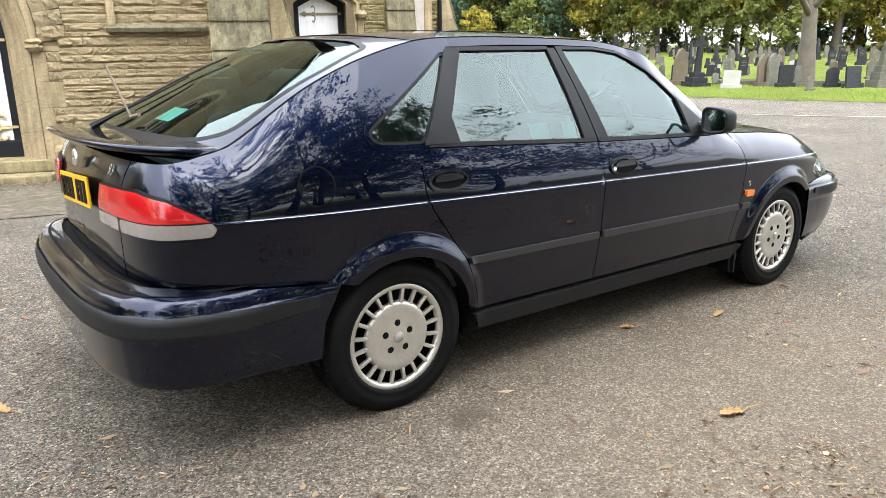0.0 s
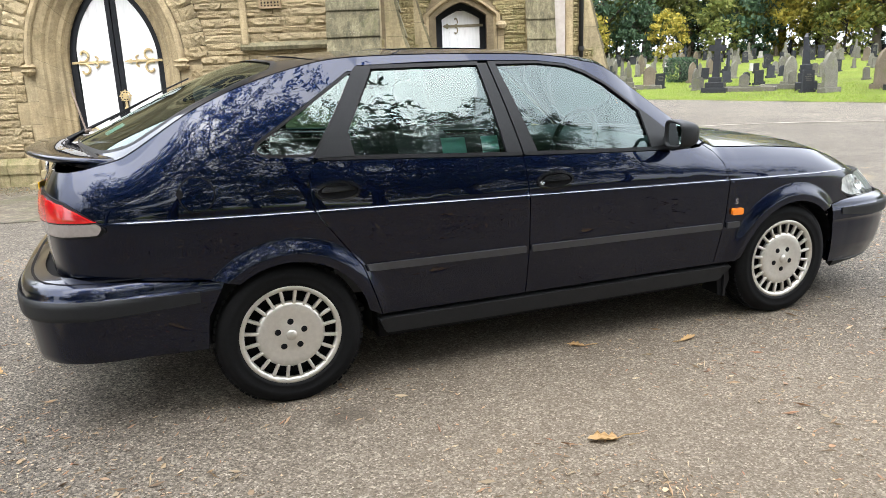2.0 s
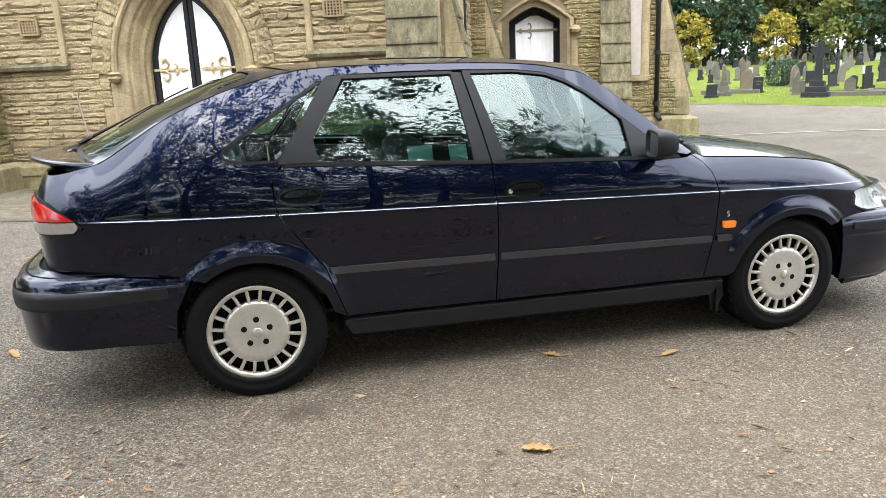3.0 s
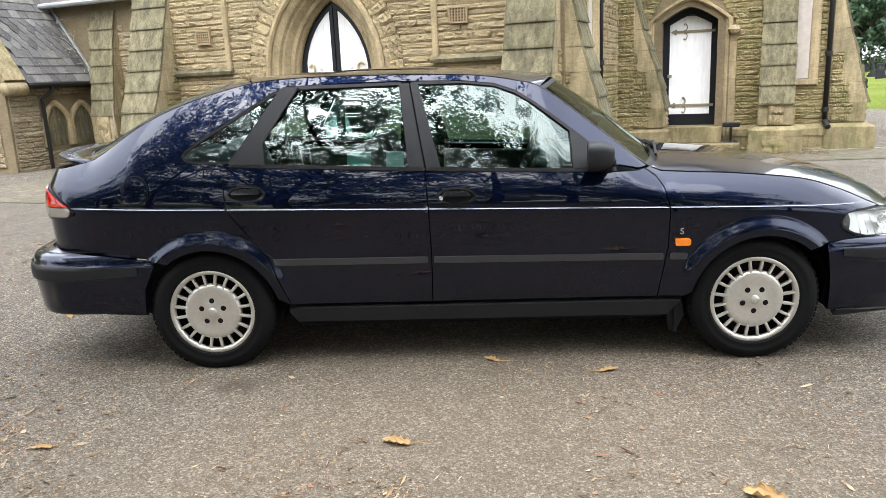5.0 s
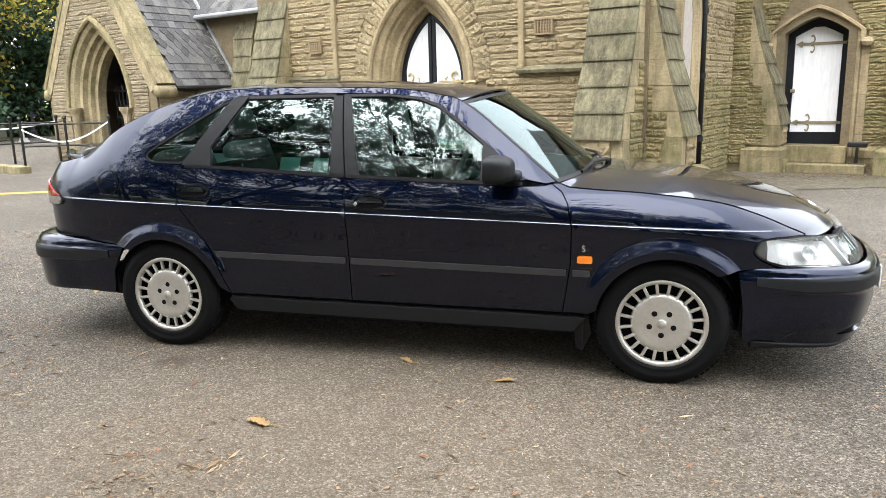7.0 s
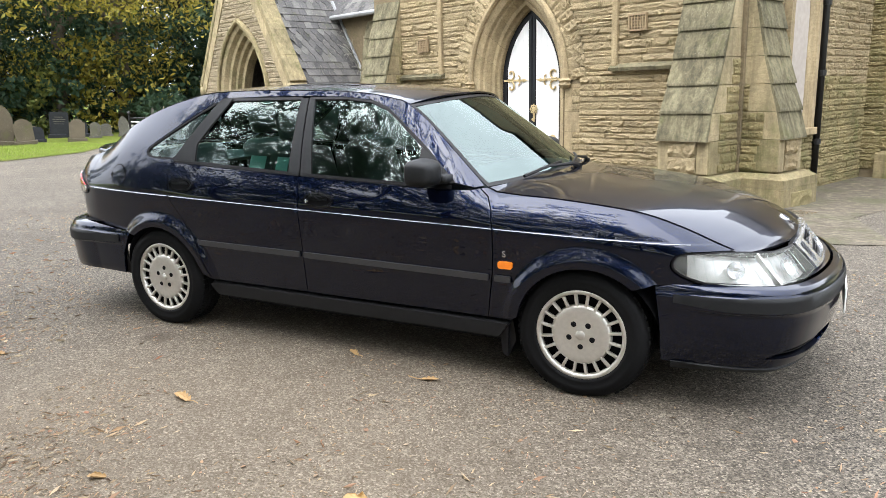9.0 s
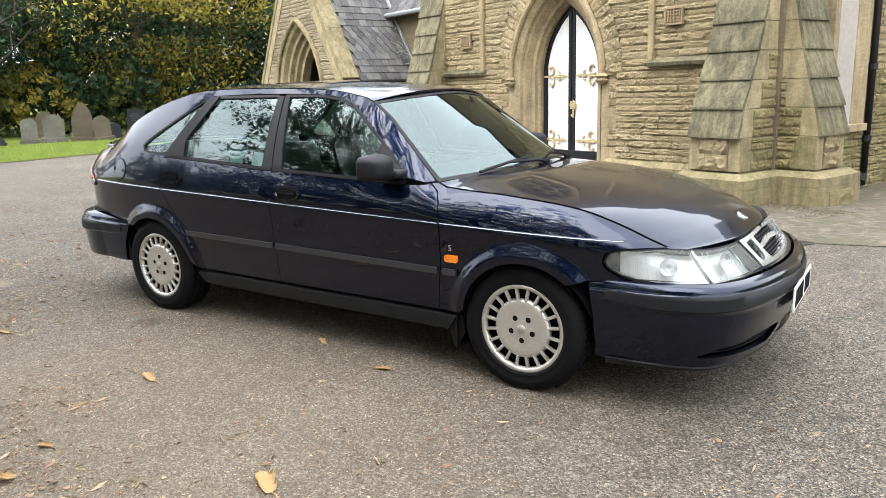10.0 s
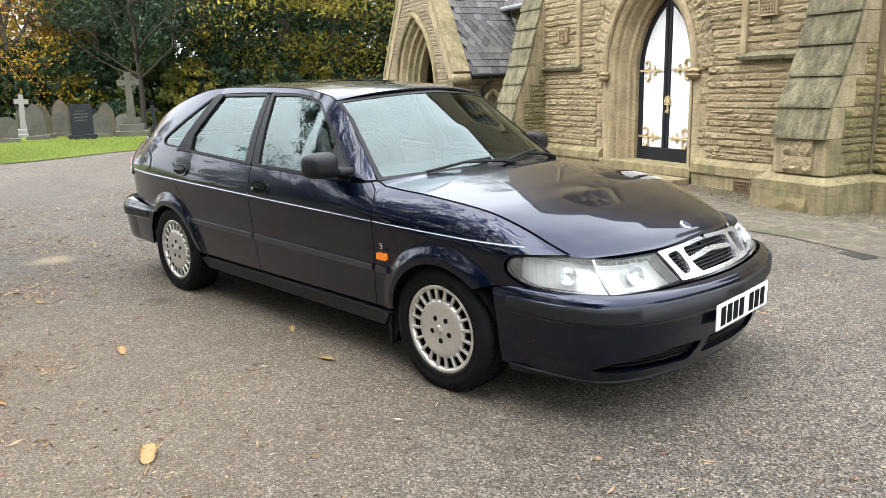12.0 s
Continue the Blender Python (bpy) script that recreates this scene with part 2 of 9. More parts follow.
def old_paving():
    m, nt, b = mat_new("old_dirty_paving")
    geo = nt.nodes.new("ShaderNodeNewGeometry")
    p = geo.outputs["Position"]
    fine, mid, big = noise_tex(nt, p, 90, 5), noise_tex(nt, p, 9, 9, 0.8), noise_tex(nt, p, 1.6, 7)
    c = ramp(nt, mid, [(0.3, (0.030, 0.024, 0.016)), (0.5, (0.090, 0.074, 0.052)), (0.66, (0.20, 0.168, 0.12))])
    c = mix(nt, 1.0, c, ramp(nt, fine, [(0.3, 0.65), (0.7, 1.15)]), "MULTIPLY")
    c = mix(nt, ramp(nt, big, [(0.5, 0.0), (0.62, 0.7)]), c, (0.052, 0.056, 0.022))
    nt.links.new(c, b.inputs["Base Color"])
    b.inputs["Roughness"].default_value = 0.9
    bump(nt, b, mix(nt, 0.5, fine, mid), 0.6, 0.012)
    return m


def grass_mat(name, cols):
    m, nt, b = mat_new(name)
    geo = nt.nodes.new("ShaderNodeNewGeometry")
    p = geo.outputs["Position"]
    fine, mid, big = noise_tex(nt, p, 40, 6, 0.8), noise_tex(nt, p, 4, 6, 0.7), noise_tex(nt, p, 0.35, 6)
    c = ramp(nt, fine, [(0.25, cols[0]), (0.55, cols[1]), (0.8, cols[2])])
    c = mix(nt, ramp(nt, mid, [(0.46, 0.0), (0.7, 0.6)]), c, (0.16, 0.12, 0.05))
    c = mix(nt, 1.0, c, ramp(nt, big, [(0.3, 0.75), (0.7, 1.15)]), "MULTIPLY")
    nt.links.new(c, b.inputs["Base Color"])
    b.inputs["Roughness"].default_value = 0.9
    b.inputs["Specular IOR Level"].default_value = 0.15
    bump(nt, b, fine, 1.0, 0.05)
    return m


M_TARMAC, M_PAVING = tarmac(), old_paving()
M_TARMAC_OLD = tarmac("paler_old_tarmac", 1.12)
M_GRASS = grass_mat("mown_grass", [(0.05, 0.075, 0.010), (0.12, 0.162, 0.020), (0.20, 0.23, 0.04)])
M_BLADE = plain("grass_blade", (0.16, 0.225, 0.022), 0.7, 0, 0.3, 8, 0)
M_WOODFLOOR = grass_mat("leaf_litter", [(0.03, 0.022, 0.01), (0.075, 0.05, 0.02), (0.14, 0.085, 0.03)])


def leaf_mat(name, cols, trans=0.25):
    m, nt, b = mat_new(name)
    geo = nt.nodes.new("ShaderNodeNewGeometry")
    c = ramp(nt, geo.outputs["Random Per Island"], [(i / (len(cols) - 1), k) for i, k in enumerate(cols)])
    n = noise_tex(nt, geo.outputs["Position"], 1.1, 4)
    c = mix(nt, 1.0, c, ramp(nt, n, [(0.3, 0.65), (0.7, 1.3)]), "MULTIPLY")
    nt.links.new(c, b.inputs["Base Color"])
    b.inputs["Roughness"].default_value = 0.65
    b.inputs["Specular IOR Level"].default_value = 0.3
    tr = nt.nodes.new("ShaderNodeBsdfTranslucent")
    nt.links.new(c, tr.inputs["Color"])
    mx = nt.nodes.new("ShaderNodeMixShader")
    mx.inputs[0].default_value = trans
    nt.links.new(b.outputs[0], mx.inputs[1])
    nt.links.new(tr.outputs[0], mx.inputs[2])
    nt.links.new(mx.outputs[0], nt.nodes["Material Output"].inputs["Surface"])
    return m


M_LEAF_DARK = leaf_mat("dark_evergreen_leaf", [(0.022, 0.050, 0.028), (0.042, 0.080, 0.042), (0.075, 0.12, 0.065)], 0.35)
M_LEAF_GREEN = leaf_mat("green_leaf", [(0.10, 0.13, 0.035), (0.18, 0.205, 0.055), (0.25, 0.26, 0.08)], 0.5)
M_LEAF_OLIVE = leaf_mat("turning_olive_leaf", [(0.15, 0.15, 0.025), (0.30, 0.26, 0.045), (0.45, 0.36, 0.07), (0.20, 0.205, 0.045)], 0.5)
M_LEAF_GOLD = leaf_mat("golden_autumn_leaf", [(0.34, 0.23, 0.03), (0.58, 0.38, 0.045), (0.66, 0.46, 0.06), (0.38, 0.19, 0.035)], 0.5)
M_LEAF_RUST = leaf_mat("rusty_autumn_leaf", [(0.16, 0.075, 0.02), (0.26, 0.12, 0.03), (0.12, 0.07, 0.02)])
M_BARK = plain("tree_bark", (0.10, 0.085, 0.065), 0.9, 0, 0.45, 25, 0.8)
M_BARK_DARK = plain("dark_bark", (0.035, 0.03, 0.024), 0.9, 0, 0.4, 25, 0.6)
M_DRYLEAF = leaf_mat("dry_fallen_leaf", [(0.30, 0.17, 0.07), (0.36, 0.235, 0.10), (0.24, 0.12, 0.055)], 0.1)
M_LITTER = leaf_mat("leaf_scraps", [(0.24, 0.105, 0.06), (0.30, 0.20, 0.11), (0.075, 0.046, 0.028), (0.42, 0.33, 0.21), (0.25, 0.14, 0.085), (0.36, 0.27, 0.16), (0.14, 0.09, 0.055)], 0.05)
M_G_GREY = stone("grave_stone_grey", [(0.10, 0.098, 0.082), (0.19, 0.182, 0.152), (0.066, 0.064, 0.056), (0.135, 0.125, 0.10)], 0.45, 0.45, 0.4)
M_G_DARK = plain("black_granite_and_inner_shade", (0.026, 0.027, 0.031), 0.25, 0, 0.3, 90, 0.02)
M_G_WHITE = plain("grave_white_marble", (0.30, 0.295, 0.265), 0.5, 0, 0.18, 30, 0.05)
M_G_BROWN = stone("grave_sandstone", [(0.115, 0.092, 0.064), (0.175, 0.142, 0.10), (0.08, 0.068, 0.05)], 0.45, 0.4, 0.3)


def car_paint():
    m, nt, b = mat_new("midnight_blue_car_paint")
    v = coords(nt)
    fl = noise_tex(nt, v, 900, 2)
    dust = noise_tex(nt, v, 3.5, 6)
    c = ramp(nt, fl, [(0.35, (0.0016, 0.0040, 0.0155)), (0.65, (0.0029, 0.0067, 0.0260))])
    nt.links.new(c, b.inputs["Base Color"])
    b.inputs["Metallic"].default_value = 0.9
    b.inputs["Roughness"].default_value = 0.30
    b.inputs["Specular IOR Level"].default_value = 0.0
    b.inputs["Coat Weight"].default_value = 1.0
    b.inputs["Coat IOR"].default_value = 1.45
    r = ramp(nt, dust, [(0.35, 0.0), (0.75, 0.018)])
    nt.links.new(r, b.inputs["Coat Roughness"])
    return m


M_PAINT = car_paint()
M_TRIM = plain("black_rubber_trim", (0.006, 0.006, 0.007), 0.42, 0, 0.2, 120, 0.1)
M_STRIP = plain("faded_rubbing_strip", (0.030, 0.030, 0.033), 0.45, 0.05, 0.2, 120, 0.1)
M_TRIM_GREY = plain("faded_black_plastic", (0.013, 0.0135, 0.0145), 0.48, 0, 0.2, 120, 0.1)
M_TYRE = plain("tyre_rubber", (0.0075, 0.0075, 0.0078), 0.6, 0, 0.3, 70, 0.15, spec=0.07)
M_GLOSS = plain("glossy_black_plastic", (0.004, 0.004, 0.005), 0.12, 0, 0.1, 120, 0, spec=0.5)
M_HUB = plain("silver_wheel_paint", (0.56, 0.535, 0.485), 0.34, 0.7, 0.12, 60, 0.04, 0.1)
M_CHROME = plain("chrome", (0.75, 0.76, 0.78), 0.22, 0.85, 0.03, 60, 0)
M_RED = plain("red_lamp_lens", (0.50, 0.008, 0.012), 0.12, 0, 0.1, 60, 0, 1.0)
M_SMOKE = plain("smoked_lamp_lens", (0.24, 0.21, 0.19), 0.15, 0, 0.15, 60, 0, 1.0)
M_LINE = plain("silver_crease_line", (0.27, 0.28, 0.31), 0.4, 0.3, 0.05, 60, 0)
M_AMBER = plain("amber_lens", (0.85, 0.22, 0.01), 0.25, 0, 0.08, 60, 0, 1.0)
M_YELLOW = plain("yellow_plate", (0.72, 0.42, 0.01), 0.4, 0, 0.05, 60, 0)
M_PLATE_W = plain("white_plate", (0.75, 0.75, 0.74), 0.4, 0, 0.04, 60, 0)
# one black: ink of the plate bars, and shade in gaps and holes
M_INK_SHADE = plain("black_ink_and_gap_shade", (0.006, 0.006, 0.007), 0.6, 0, 0.1, 60, 0, spec=0.08)
M_CABIN = plain("grey_cabin_trim", (0.05, 0.052, 0.055), 0.75, 0, 0.2, 90, 0.1)
M_SEAT = plain("grey_seat_cloth", (0.085, 0.088, 0.09), 0.9, 0, 0.25, 150, 0.2)
M_CARD = plain("pale_green_card", (0.62, 0.95, 0.90), 0.6, 0, 0.08, 40, 0)
M_LAMPIN = plain("lamp_reflector", (0.66, 0.66, 0.64), 0.34, 0.5, 0.15, 40, 0.1)


def glass(name, tint, ior=1.5):
    m, nt, b = mat_new(name)
    nt.nodes.remove(b)
    t = nt.nodes.new("ShaderNodeBsdfTransparent")
    t.inputs["Color"].default_value = (*tint, 1)
    g = nt.nodes.new("ShaderNodeBsdfGlossy")
    g.inputs["Roughness"].default_value = 0.0
    g.inputs["Color"].default_value = (0.86, 1.0, 0.97, 1)
    f = nt.nodes.new("ShaderNodeFresnel")
    f.inputs["IOR"].default_value = ior
    mx = nt.nodes.new("ShaderNodeMixShader")
    nt.links.new(f.outputs[0], mx.inputs[0])
    nt.links.new(t.outputs[0], mx.inputs[1])
    nt.links.new(g.outputs[0], mx.inputs[2])
    nt.links.new(mx.outputs[0], nt.nodes["Material Output"].inputs["Surface"])
    return m


M_GLASS = glass("tinted_car_glass", (0.36, 0.54, 0.50), 1.85)
M_SCREEN = glass("windscreen_glass", (0.42, 0.60, 0.56), 1.9)
M_LENS = glass("clear_lamp_lens", (0.95, 0.96, 0.96), 1.4)


def milky_lens():
    """Old polycarbonate, gone a little cloudy."""
    m, nt, b = mat_new("cloudy_lamp_lens")
    n = noise_tex(nt, coords(nt), 25, 5)
    nt.links.new(ramp(nt, n, [(0.3, (0.62, 0.63, 0.58)), (0.7, (0.72, 0.73, 0.68))]), b.inputs["Base Color"])
    b.inputs["Roughness"].default_value = 0.12
    t = nt.nodes.new("ShaderNodeBsdfTransparent")
    mx = nt.nodes.new("ShaderNodeMixShader")
    nt.links.new(ramp(nt, n, [(0.3, 0.08), (0.7, 0.15)]), mx.inputs[0])
    nt.links.new(t.outputs[0], mx.inputs[1])
    nt.links.new(b.outputs[0], mx.inputs[2])
    nt.links.new(mx.outputs[0], nt.nodes["Material Output"].inputs["Surface"])
    return m


M_LENS_OLD = milky_lens()

# ---- mesh helpers ----
from mathutils import geometry


def mesh_of(verts, faces, mat, smooth=False, name="mesh"):
    me = bpy.data.meshes.new(name)
    me.from_pydata([tuple(v) for v in verts], [], [tuple(f) for f in faces])
    for k in (mat if isinstance(mat, (list, tuple)) else [mat]):
        me.materials.append(k)
    if smooth:
        me.shade_smooth()
    me.update()
    return me


def part(name, data, mat=None, parent=None, label="", smooth=False):
    """Links (verts, faces), a bmesh or a mesh as one mesh object under a thing or part."""
    if isinstance(data, bmesh.types.BMesh):
        me = bpy.data.meshes.new(name)
        data.to_mesh(me)
        data.free()
        me.materials.append(mat)
        if smooth:
            me.shade_smooth()
    elif isinstance(data, bpy.types.Mesh):
        me = data
    else:
        me = mesh_of(data[0], data[1], mat, smooth, name)
    ob = new(name, me)
    if parent is not None:
        ob.parent = parent
    if label:
        ob["label"] = label
    return ob


def empty(name, m, label, category, group="", kind=""):
    ob = new(name)
    ob.matrix_world = m
    ob.empty_display_size = 0.1
    return tagged(ob, label, category, group, kind)


def join(*datas):
    vs, fs = [], []
    for v, f in datas:
        o = len(vs)
        vs += list(v)
        fs += [tuple(i + o for i in q) for q in f]
    return vs, fs


def moved(data, m):
    return [m @ Vector(v) for v in data[0]], data[1]


def box(x0, x1, y0, y1, z0, z1, bev=0.0):
    """A box, with chamfered edges where bev is given."""
    if not bev:
        v = [(x, y, z) for x in (x0, x1) for y in (y0, y1) for z in (z0, z1)]
        return v, [(0, 1, 3, 2), (4, 6, 7, 5), (0, 4, 5, 1), (2, 3, 7, 6), (0, 2, 6, 4), (1, 5, 7, 3)]
    bm = bmesh.new()
    bmesh.ops.create_cube(bm, size=1)
    for w in bm.verts:
        w.co = ((x0 + x1) / 2 + w.co.x * (x1 - x0), (y0 + y1) / 2 + w.co.y * (y1 - y0), (z0 + z1) / 2 + w.co.z * (z1 - z0))
    bmesh.ops.bevel(bm, geom=bm.edges[:], offset=min(bev, (x1 - x0) * 0.4, (y1 - y0) * 0.4, (z1 - z0) * 0.4), segments=2, profile=0.5, affect="EDGES")
    bm.verts.index_update()
    out = [v.co.copy() for v in bm.verts], [[v.index for v in f.verts] for f in bm.faces]
    bm.free()
    return out


def lathe(profile, n=32, axis="z", closed=False):
    """Turns (r, h) points round an axis."""
    vs, fs = [], []
    for i in range(n):
        a = 2 * math.pi * i / n
        for r, h in profile:
            if axis == "z":
                vs.append((r * math.cos(a), r * math.sin(a), h))
            else:
                vs.append((r * math.cos(a), h, r * math.sin(a)))
    k = len(profile)
    for i in range(n):
        j = (i + 1) % n
        for q in range(k - 1 + (1 if closed else 0)):
            w = (q + 1) % k
            fs.append((i * k + q, j * k + q, j * k + w, i * k + w))
    return vs, fs


def tube(points, r, n=8, cap=True):
    """A tube through points; r is one radius or one a point."""
    pts = [Vector(p) for p in points]
    rs = r if isinstance(r, (list, tuple)) else [r] * len(pts)
    vs, fs = [], []
    up = Vector((0, 0, 1))
    for i, p in enumerate(pts):
        d = (pts[min(i + 1, len(pts) - 1)] - pts[max(i - 1, 0)]).normalized()
        if abs(d.dot(up)) > 0.95:
            up = Vector((1, 0, 0)) if abs(d.x) < 0.9 else Vector((0, 1, 0))
        a = d.cross(up).normalized()
        b = d.cross(a).normalized()
        for k in range(n):
            t = 2 * math.pi * k / n
            vs.append(p + (a * math.cos(t) + b * math.sin(t)) * rs[i])
    for i in range(len(pts) - 1):
        for k in range(n):
            l = (k + 1) % n
            fs.append((i * n + k, i * n + l, (i + 1) * n + l, (i + 1) * n + k))
    if cap:
        fs.append(tuple(range(n))[::-1])
        fs.append(tuple((len(pts) - 1) * n + k for k in range(n)))
    return vs, fs


def inside(poly, x, y):
    """Which of the points lie inside a polygon."""
    px, py = np.array([p[0] for p in poly]), np.array([p[1] for p in poly])
    qx, qy = np.roll(px, -1), np.roll(py, -1)
    x, y = np.asarray(x)[:, None], np.asarray(y)[:, None]
    cross = (py > y) != (qy > y)
    at = px + (y - py) / np.where(qy == py, 1e-12, qy - py) * (qx - px)
    return (cross & (x < at)).sum(1) % 2 == 1


def resample(poly, step, closed=True):
    out = []
    n = len(poly)
    for i in range(n if closed else n - 1):
        a, b = np.array(poly[i], float), np.array(poly[(i + 1) % n], float)
        k = max(1, int(np.ceil(np.linalg.norm(b - a) / step)))
        out += [tuple(a + (b - a) * j / k) for j in range(k)]
    if not closed:
        out.append(tuple(poly[-1]))
    return out


def fill2d(outer, holes=(), step=0.03, keep=False, extra=()):
    """Triangles of a polygon with holes, with points inside on a grid. keep: leave the outline's points as they are."""
    loops = [list(p) if keep else resample(p, step) for p in (outer, *holes)]
    vs, es = [], []
    for lp in loops:
        o = len(vs)
        vs += lp
        es += [(o + i, o + (i + 1) % len(lp)) for i in range(len(lp))]
    b = np.array(vs)
    lo, hi = b.min(0), b.max(0)
    gx, gy = np.meshgrid(np.arange(lo[0] + step / 2, hi[0], step), np.arange(lo[1] + step / 2, hi[1], step))
    g = np.stack([gx.ravel(), gy.ravel()], 1)
    if len(g):
        ok = inside(outer, g[:, 0], g[:, 1])
        for h in holes:
            ok &= ~inside(h, g[:, 0], g[:, 1])
        g = g[ok]
    if len(g):
        far = np.full(len(g), 9e9)
        for lp in loops:
            lp = np.array(lp)
            for k in range(0, len(lp), 64):
                far = np.minimum(far, np.linalg.norm(g[:, None] - lp[None, k:k + 64], axis=2).min(1))
        g = g[far > step * 0.55]
    lines, rows = [], []
    for row in extra:
        x = np.array(row, float)
        ok = inside(outer, x[:, 0], x[:, 1])
        for h in holes:
            ok &= ~inside(h, x[:, 0], x[:, 1])
        for i in range(len(x)):
            if ok[i]:
                if i and ok[i - 1]:
                    lines.append((len(rows) - 1, len(rows)))
                rows.append(x[i])
    if rows:
        x = np.array(rows)
        if len(g):
            g = g[np.array([np.abs(x - q).max(1).min() > step * 0.3 for q in g])]
        es += [(len(vs) + a, len(vs) + b) for a, b in lines]
        vs = vs + [tuple(q) for q in rows]
    pts = [Vector(p) for p in vs] + [Vector(p) for p in g]
    v2, _, f2, *_ = geometry.delaunay_2d_cdt(pts, es, [], 0, 1e-6)
    cx = np.array([sum(v2[i].x for i in f) / len(f) for f in f2])
    cy = np.array([sum(v2[i].y for i in f) / len(f) for f in f2])
    ok = inside(outer, cx, cy)
    for h in holes:
        ok &= ~inside(h, cx, cy)
    return [(v.x, v.y) for v in v2], [tuple(f) for f, k in zip(f2, ok) if k]


def sheet(outer, place, holes=(), step=0.03, depth=0.012, grow=0.0, mat=None, sharp=False, keep=False, extra=()):
    """A mesh from a polygon in (u, v), laid on the surface place(u, v), with its rim turned in by depth. Its normals are the surface's own."""
    v2, f2 = fill2d(outer, holes, step, keep, extra)
    pos, nor = [], []
    e = 0.002
    for u, v in v2:
        p = Vector(place(u, v))
        n = (Vector(place(u + e, v)) - Vector(place(u - e, v))).cross(Vector(place(u, v + e)) - Vector(place(u, v - e)))
        n.normalize()
        pos.append(p + n * grow)
        nor.append(n)
    fs = []
    for f in f2:
        a, b, c = (pos[i] for i in f[:3])
        if (b - a).cross(c - a).dot(nor[f[0]]) < 0:
            f = tuple(reversed(f))
        fs.append(f)
    cnt = {}
    for f in fs:
        for i in range(len(f)):
            k = (f[i], f[(i + 1) % len(f)])
            cnt[k] = cnt.get(k, 0) + 1
    rim = [k for k in cnt if (k[1], k[0]) not in cnt]
    allv, alln, allf = list(pos), list(nor), list(fs)
    if depth:
        for a, b in rim:
            o = len(allv)
            side = (pos[b] - pos[a]).cross(nor[a]).normalized()
            allv += [pos[a], pos[b], pos[b] - nor[b] * depth, pos[a] - nor[a] * depth]
            alln += [side] * 4
            allf.append((o, o + 3, o + 2, o + 1))
    me = mesh_of(allv, allf, mat, True, "panel")
    me.normals_split_custom_set_from_vertices([tuple(n) for n in alln])
    return me


def spline(pts, n=400):
    """A dense smooth line through points (Catmull-Rom)."""
    p = np.array(pts, float)
    p = np.vstack([2 * p[0] - p[1], p, 2 * p[-1] - p[-2]])
    out = []
    m = len(p) - 3
    for i in range(m):
        t = np.linspace(0, 1, max(2, n // m), endpoint=(i == m - 1))[:, None]
        a, b, c, d = p[i:i + 4]
        out.append(0.5 * (2 * b + (c - a) * t + (2 * a - 5 * b + 4 * c - d) * t**2 + (3 * b - a - 3 * c + d) * t**3))
    return np.vstack(out)


def ground_z(x, y):
    """The tarmac falls a little towards the front of the car and towards the chapel."""
    z = 0.012 - 0.0092 * min(max(x, -1.2), 4.0)
    z -= 0.016 * (min(max(y, 1.5), 9.0) - 1.5)
    # the cemetery rises gently beyond the drive
    return z + 0.026 * min(max(0.8 * x + 0.6 * y - 24.0, 0.0), 50.0)

# ---- ground, road, paving ----
CHAPEL = pose(0, 0, 0, 0, 0, -20.5)


def ground_sheet(name, outline, mat, step, lift, label, category, kind="structure"):
    v2, f2 = fill2d(outline, (), step)
    vs = [(x, y, ground_z(x, y) + lift + 0.012 * noise.noise((x * 0.5, y * 0.5, 3.1))) for x, y in v2]
    fs = []
    for f in f2:
        a, b, c = (Vector(vs[i]) for i in f[:3])
        fs.append(f if (b - a).cross(c - a).z > 0 else tuple(reversed(f)))
    ob = new(name, mesh_of(vs, fs, mat, True, name))
    return tagged(ob, label, category, "", kind)


ROAD = [(-13.2, 0), (-13.0, 2.7), (-14.6, 5.8), (-15.2, 8.6), (-15.6, 11), (-19, 16), (-24, 24), (-20, 30), (-10, 26), (0, 25), (9, 26),
        (13.2, 21.5), (15.2, 18.1), (17.0, 13.2), (18.1, 10.7), (18.6, 6.3), (18.4, 0), (17.5, -6), (10, -7.2), (0, -7.4), (-8, -7), (-12, -4)]
ground_sheet("road", ROAD, M_TARMAC, 0.6, 0.0, "worn grey tarmac drive with pale grit and scattered leaf scraps", "road")
far_v, far_f = [], []
for i, r in enumerate((0, 3, 8, 14, 20, 24, 28, 32, 37, 43, 50, 58, 67, 80, 150, 500, 2500)):
    for k in range(96):
        a = 2 * math.pi * k / 96
        x, y = r * math.cos(a), r * math.sin(a)
        far_v.append((x, y, ground_z(x, y) - 0.05 - (0.07 if r < 12 else 0.0)))
for i in range(16):
    for k in range(96):
        l = (k + 1) % 96
        far_f.append((i * 96 + k, (i + 1) * 96 + k, (i + 1) * 96 + l, i * 96 + l))
tagged(part("ground", (far_v, far_f), M_GRASS, None, "", True), "mown bright green cemetery grass beyond the drive", "ground", "", "structure")
# verge lips: turf a little above the tarmac's edge


def turf(name, outline, mat, lift, label):
    v2, f2 = fill2d(outline, (), 0.5)
    vs = [(x, y, ground_z(x, y) + lift + 0.012 * noise.noise((x * 0.5, y * 0.5, 3.1))) for x, y in v2]
    fs = [f if ((Vector(vs[f[1]]) - Vector(vs[f[0]])).cross(Vector(vs[f[2]]) - Vector(vs[f[0]]))).z > 0 else tuple(reversed(f)) for f in f2]
    return tagged(part(name, (vs, fs), mat, None, "", True), label, "grass", "", "structure")


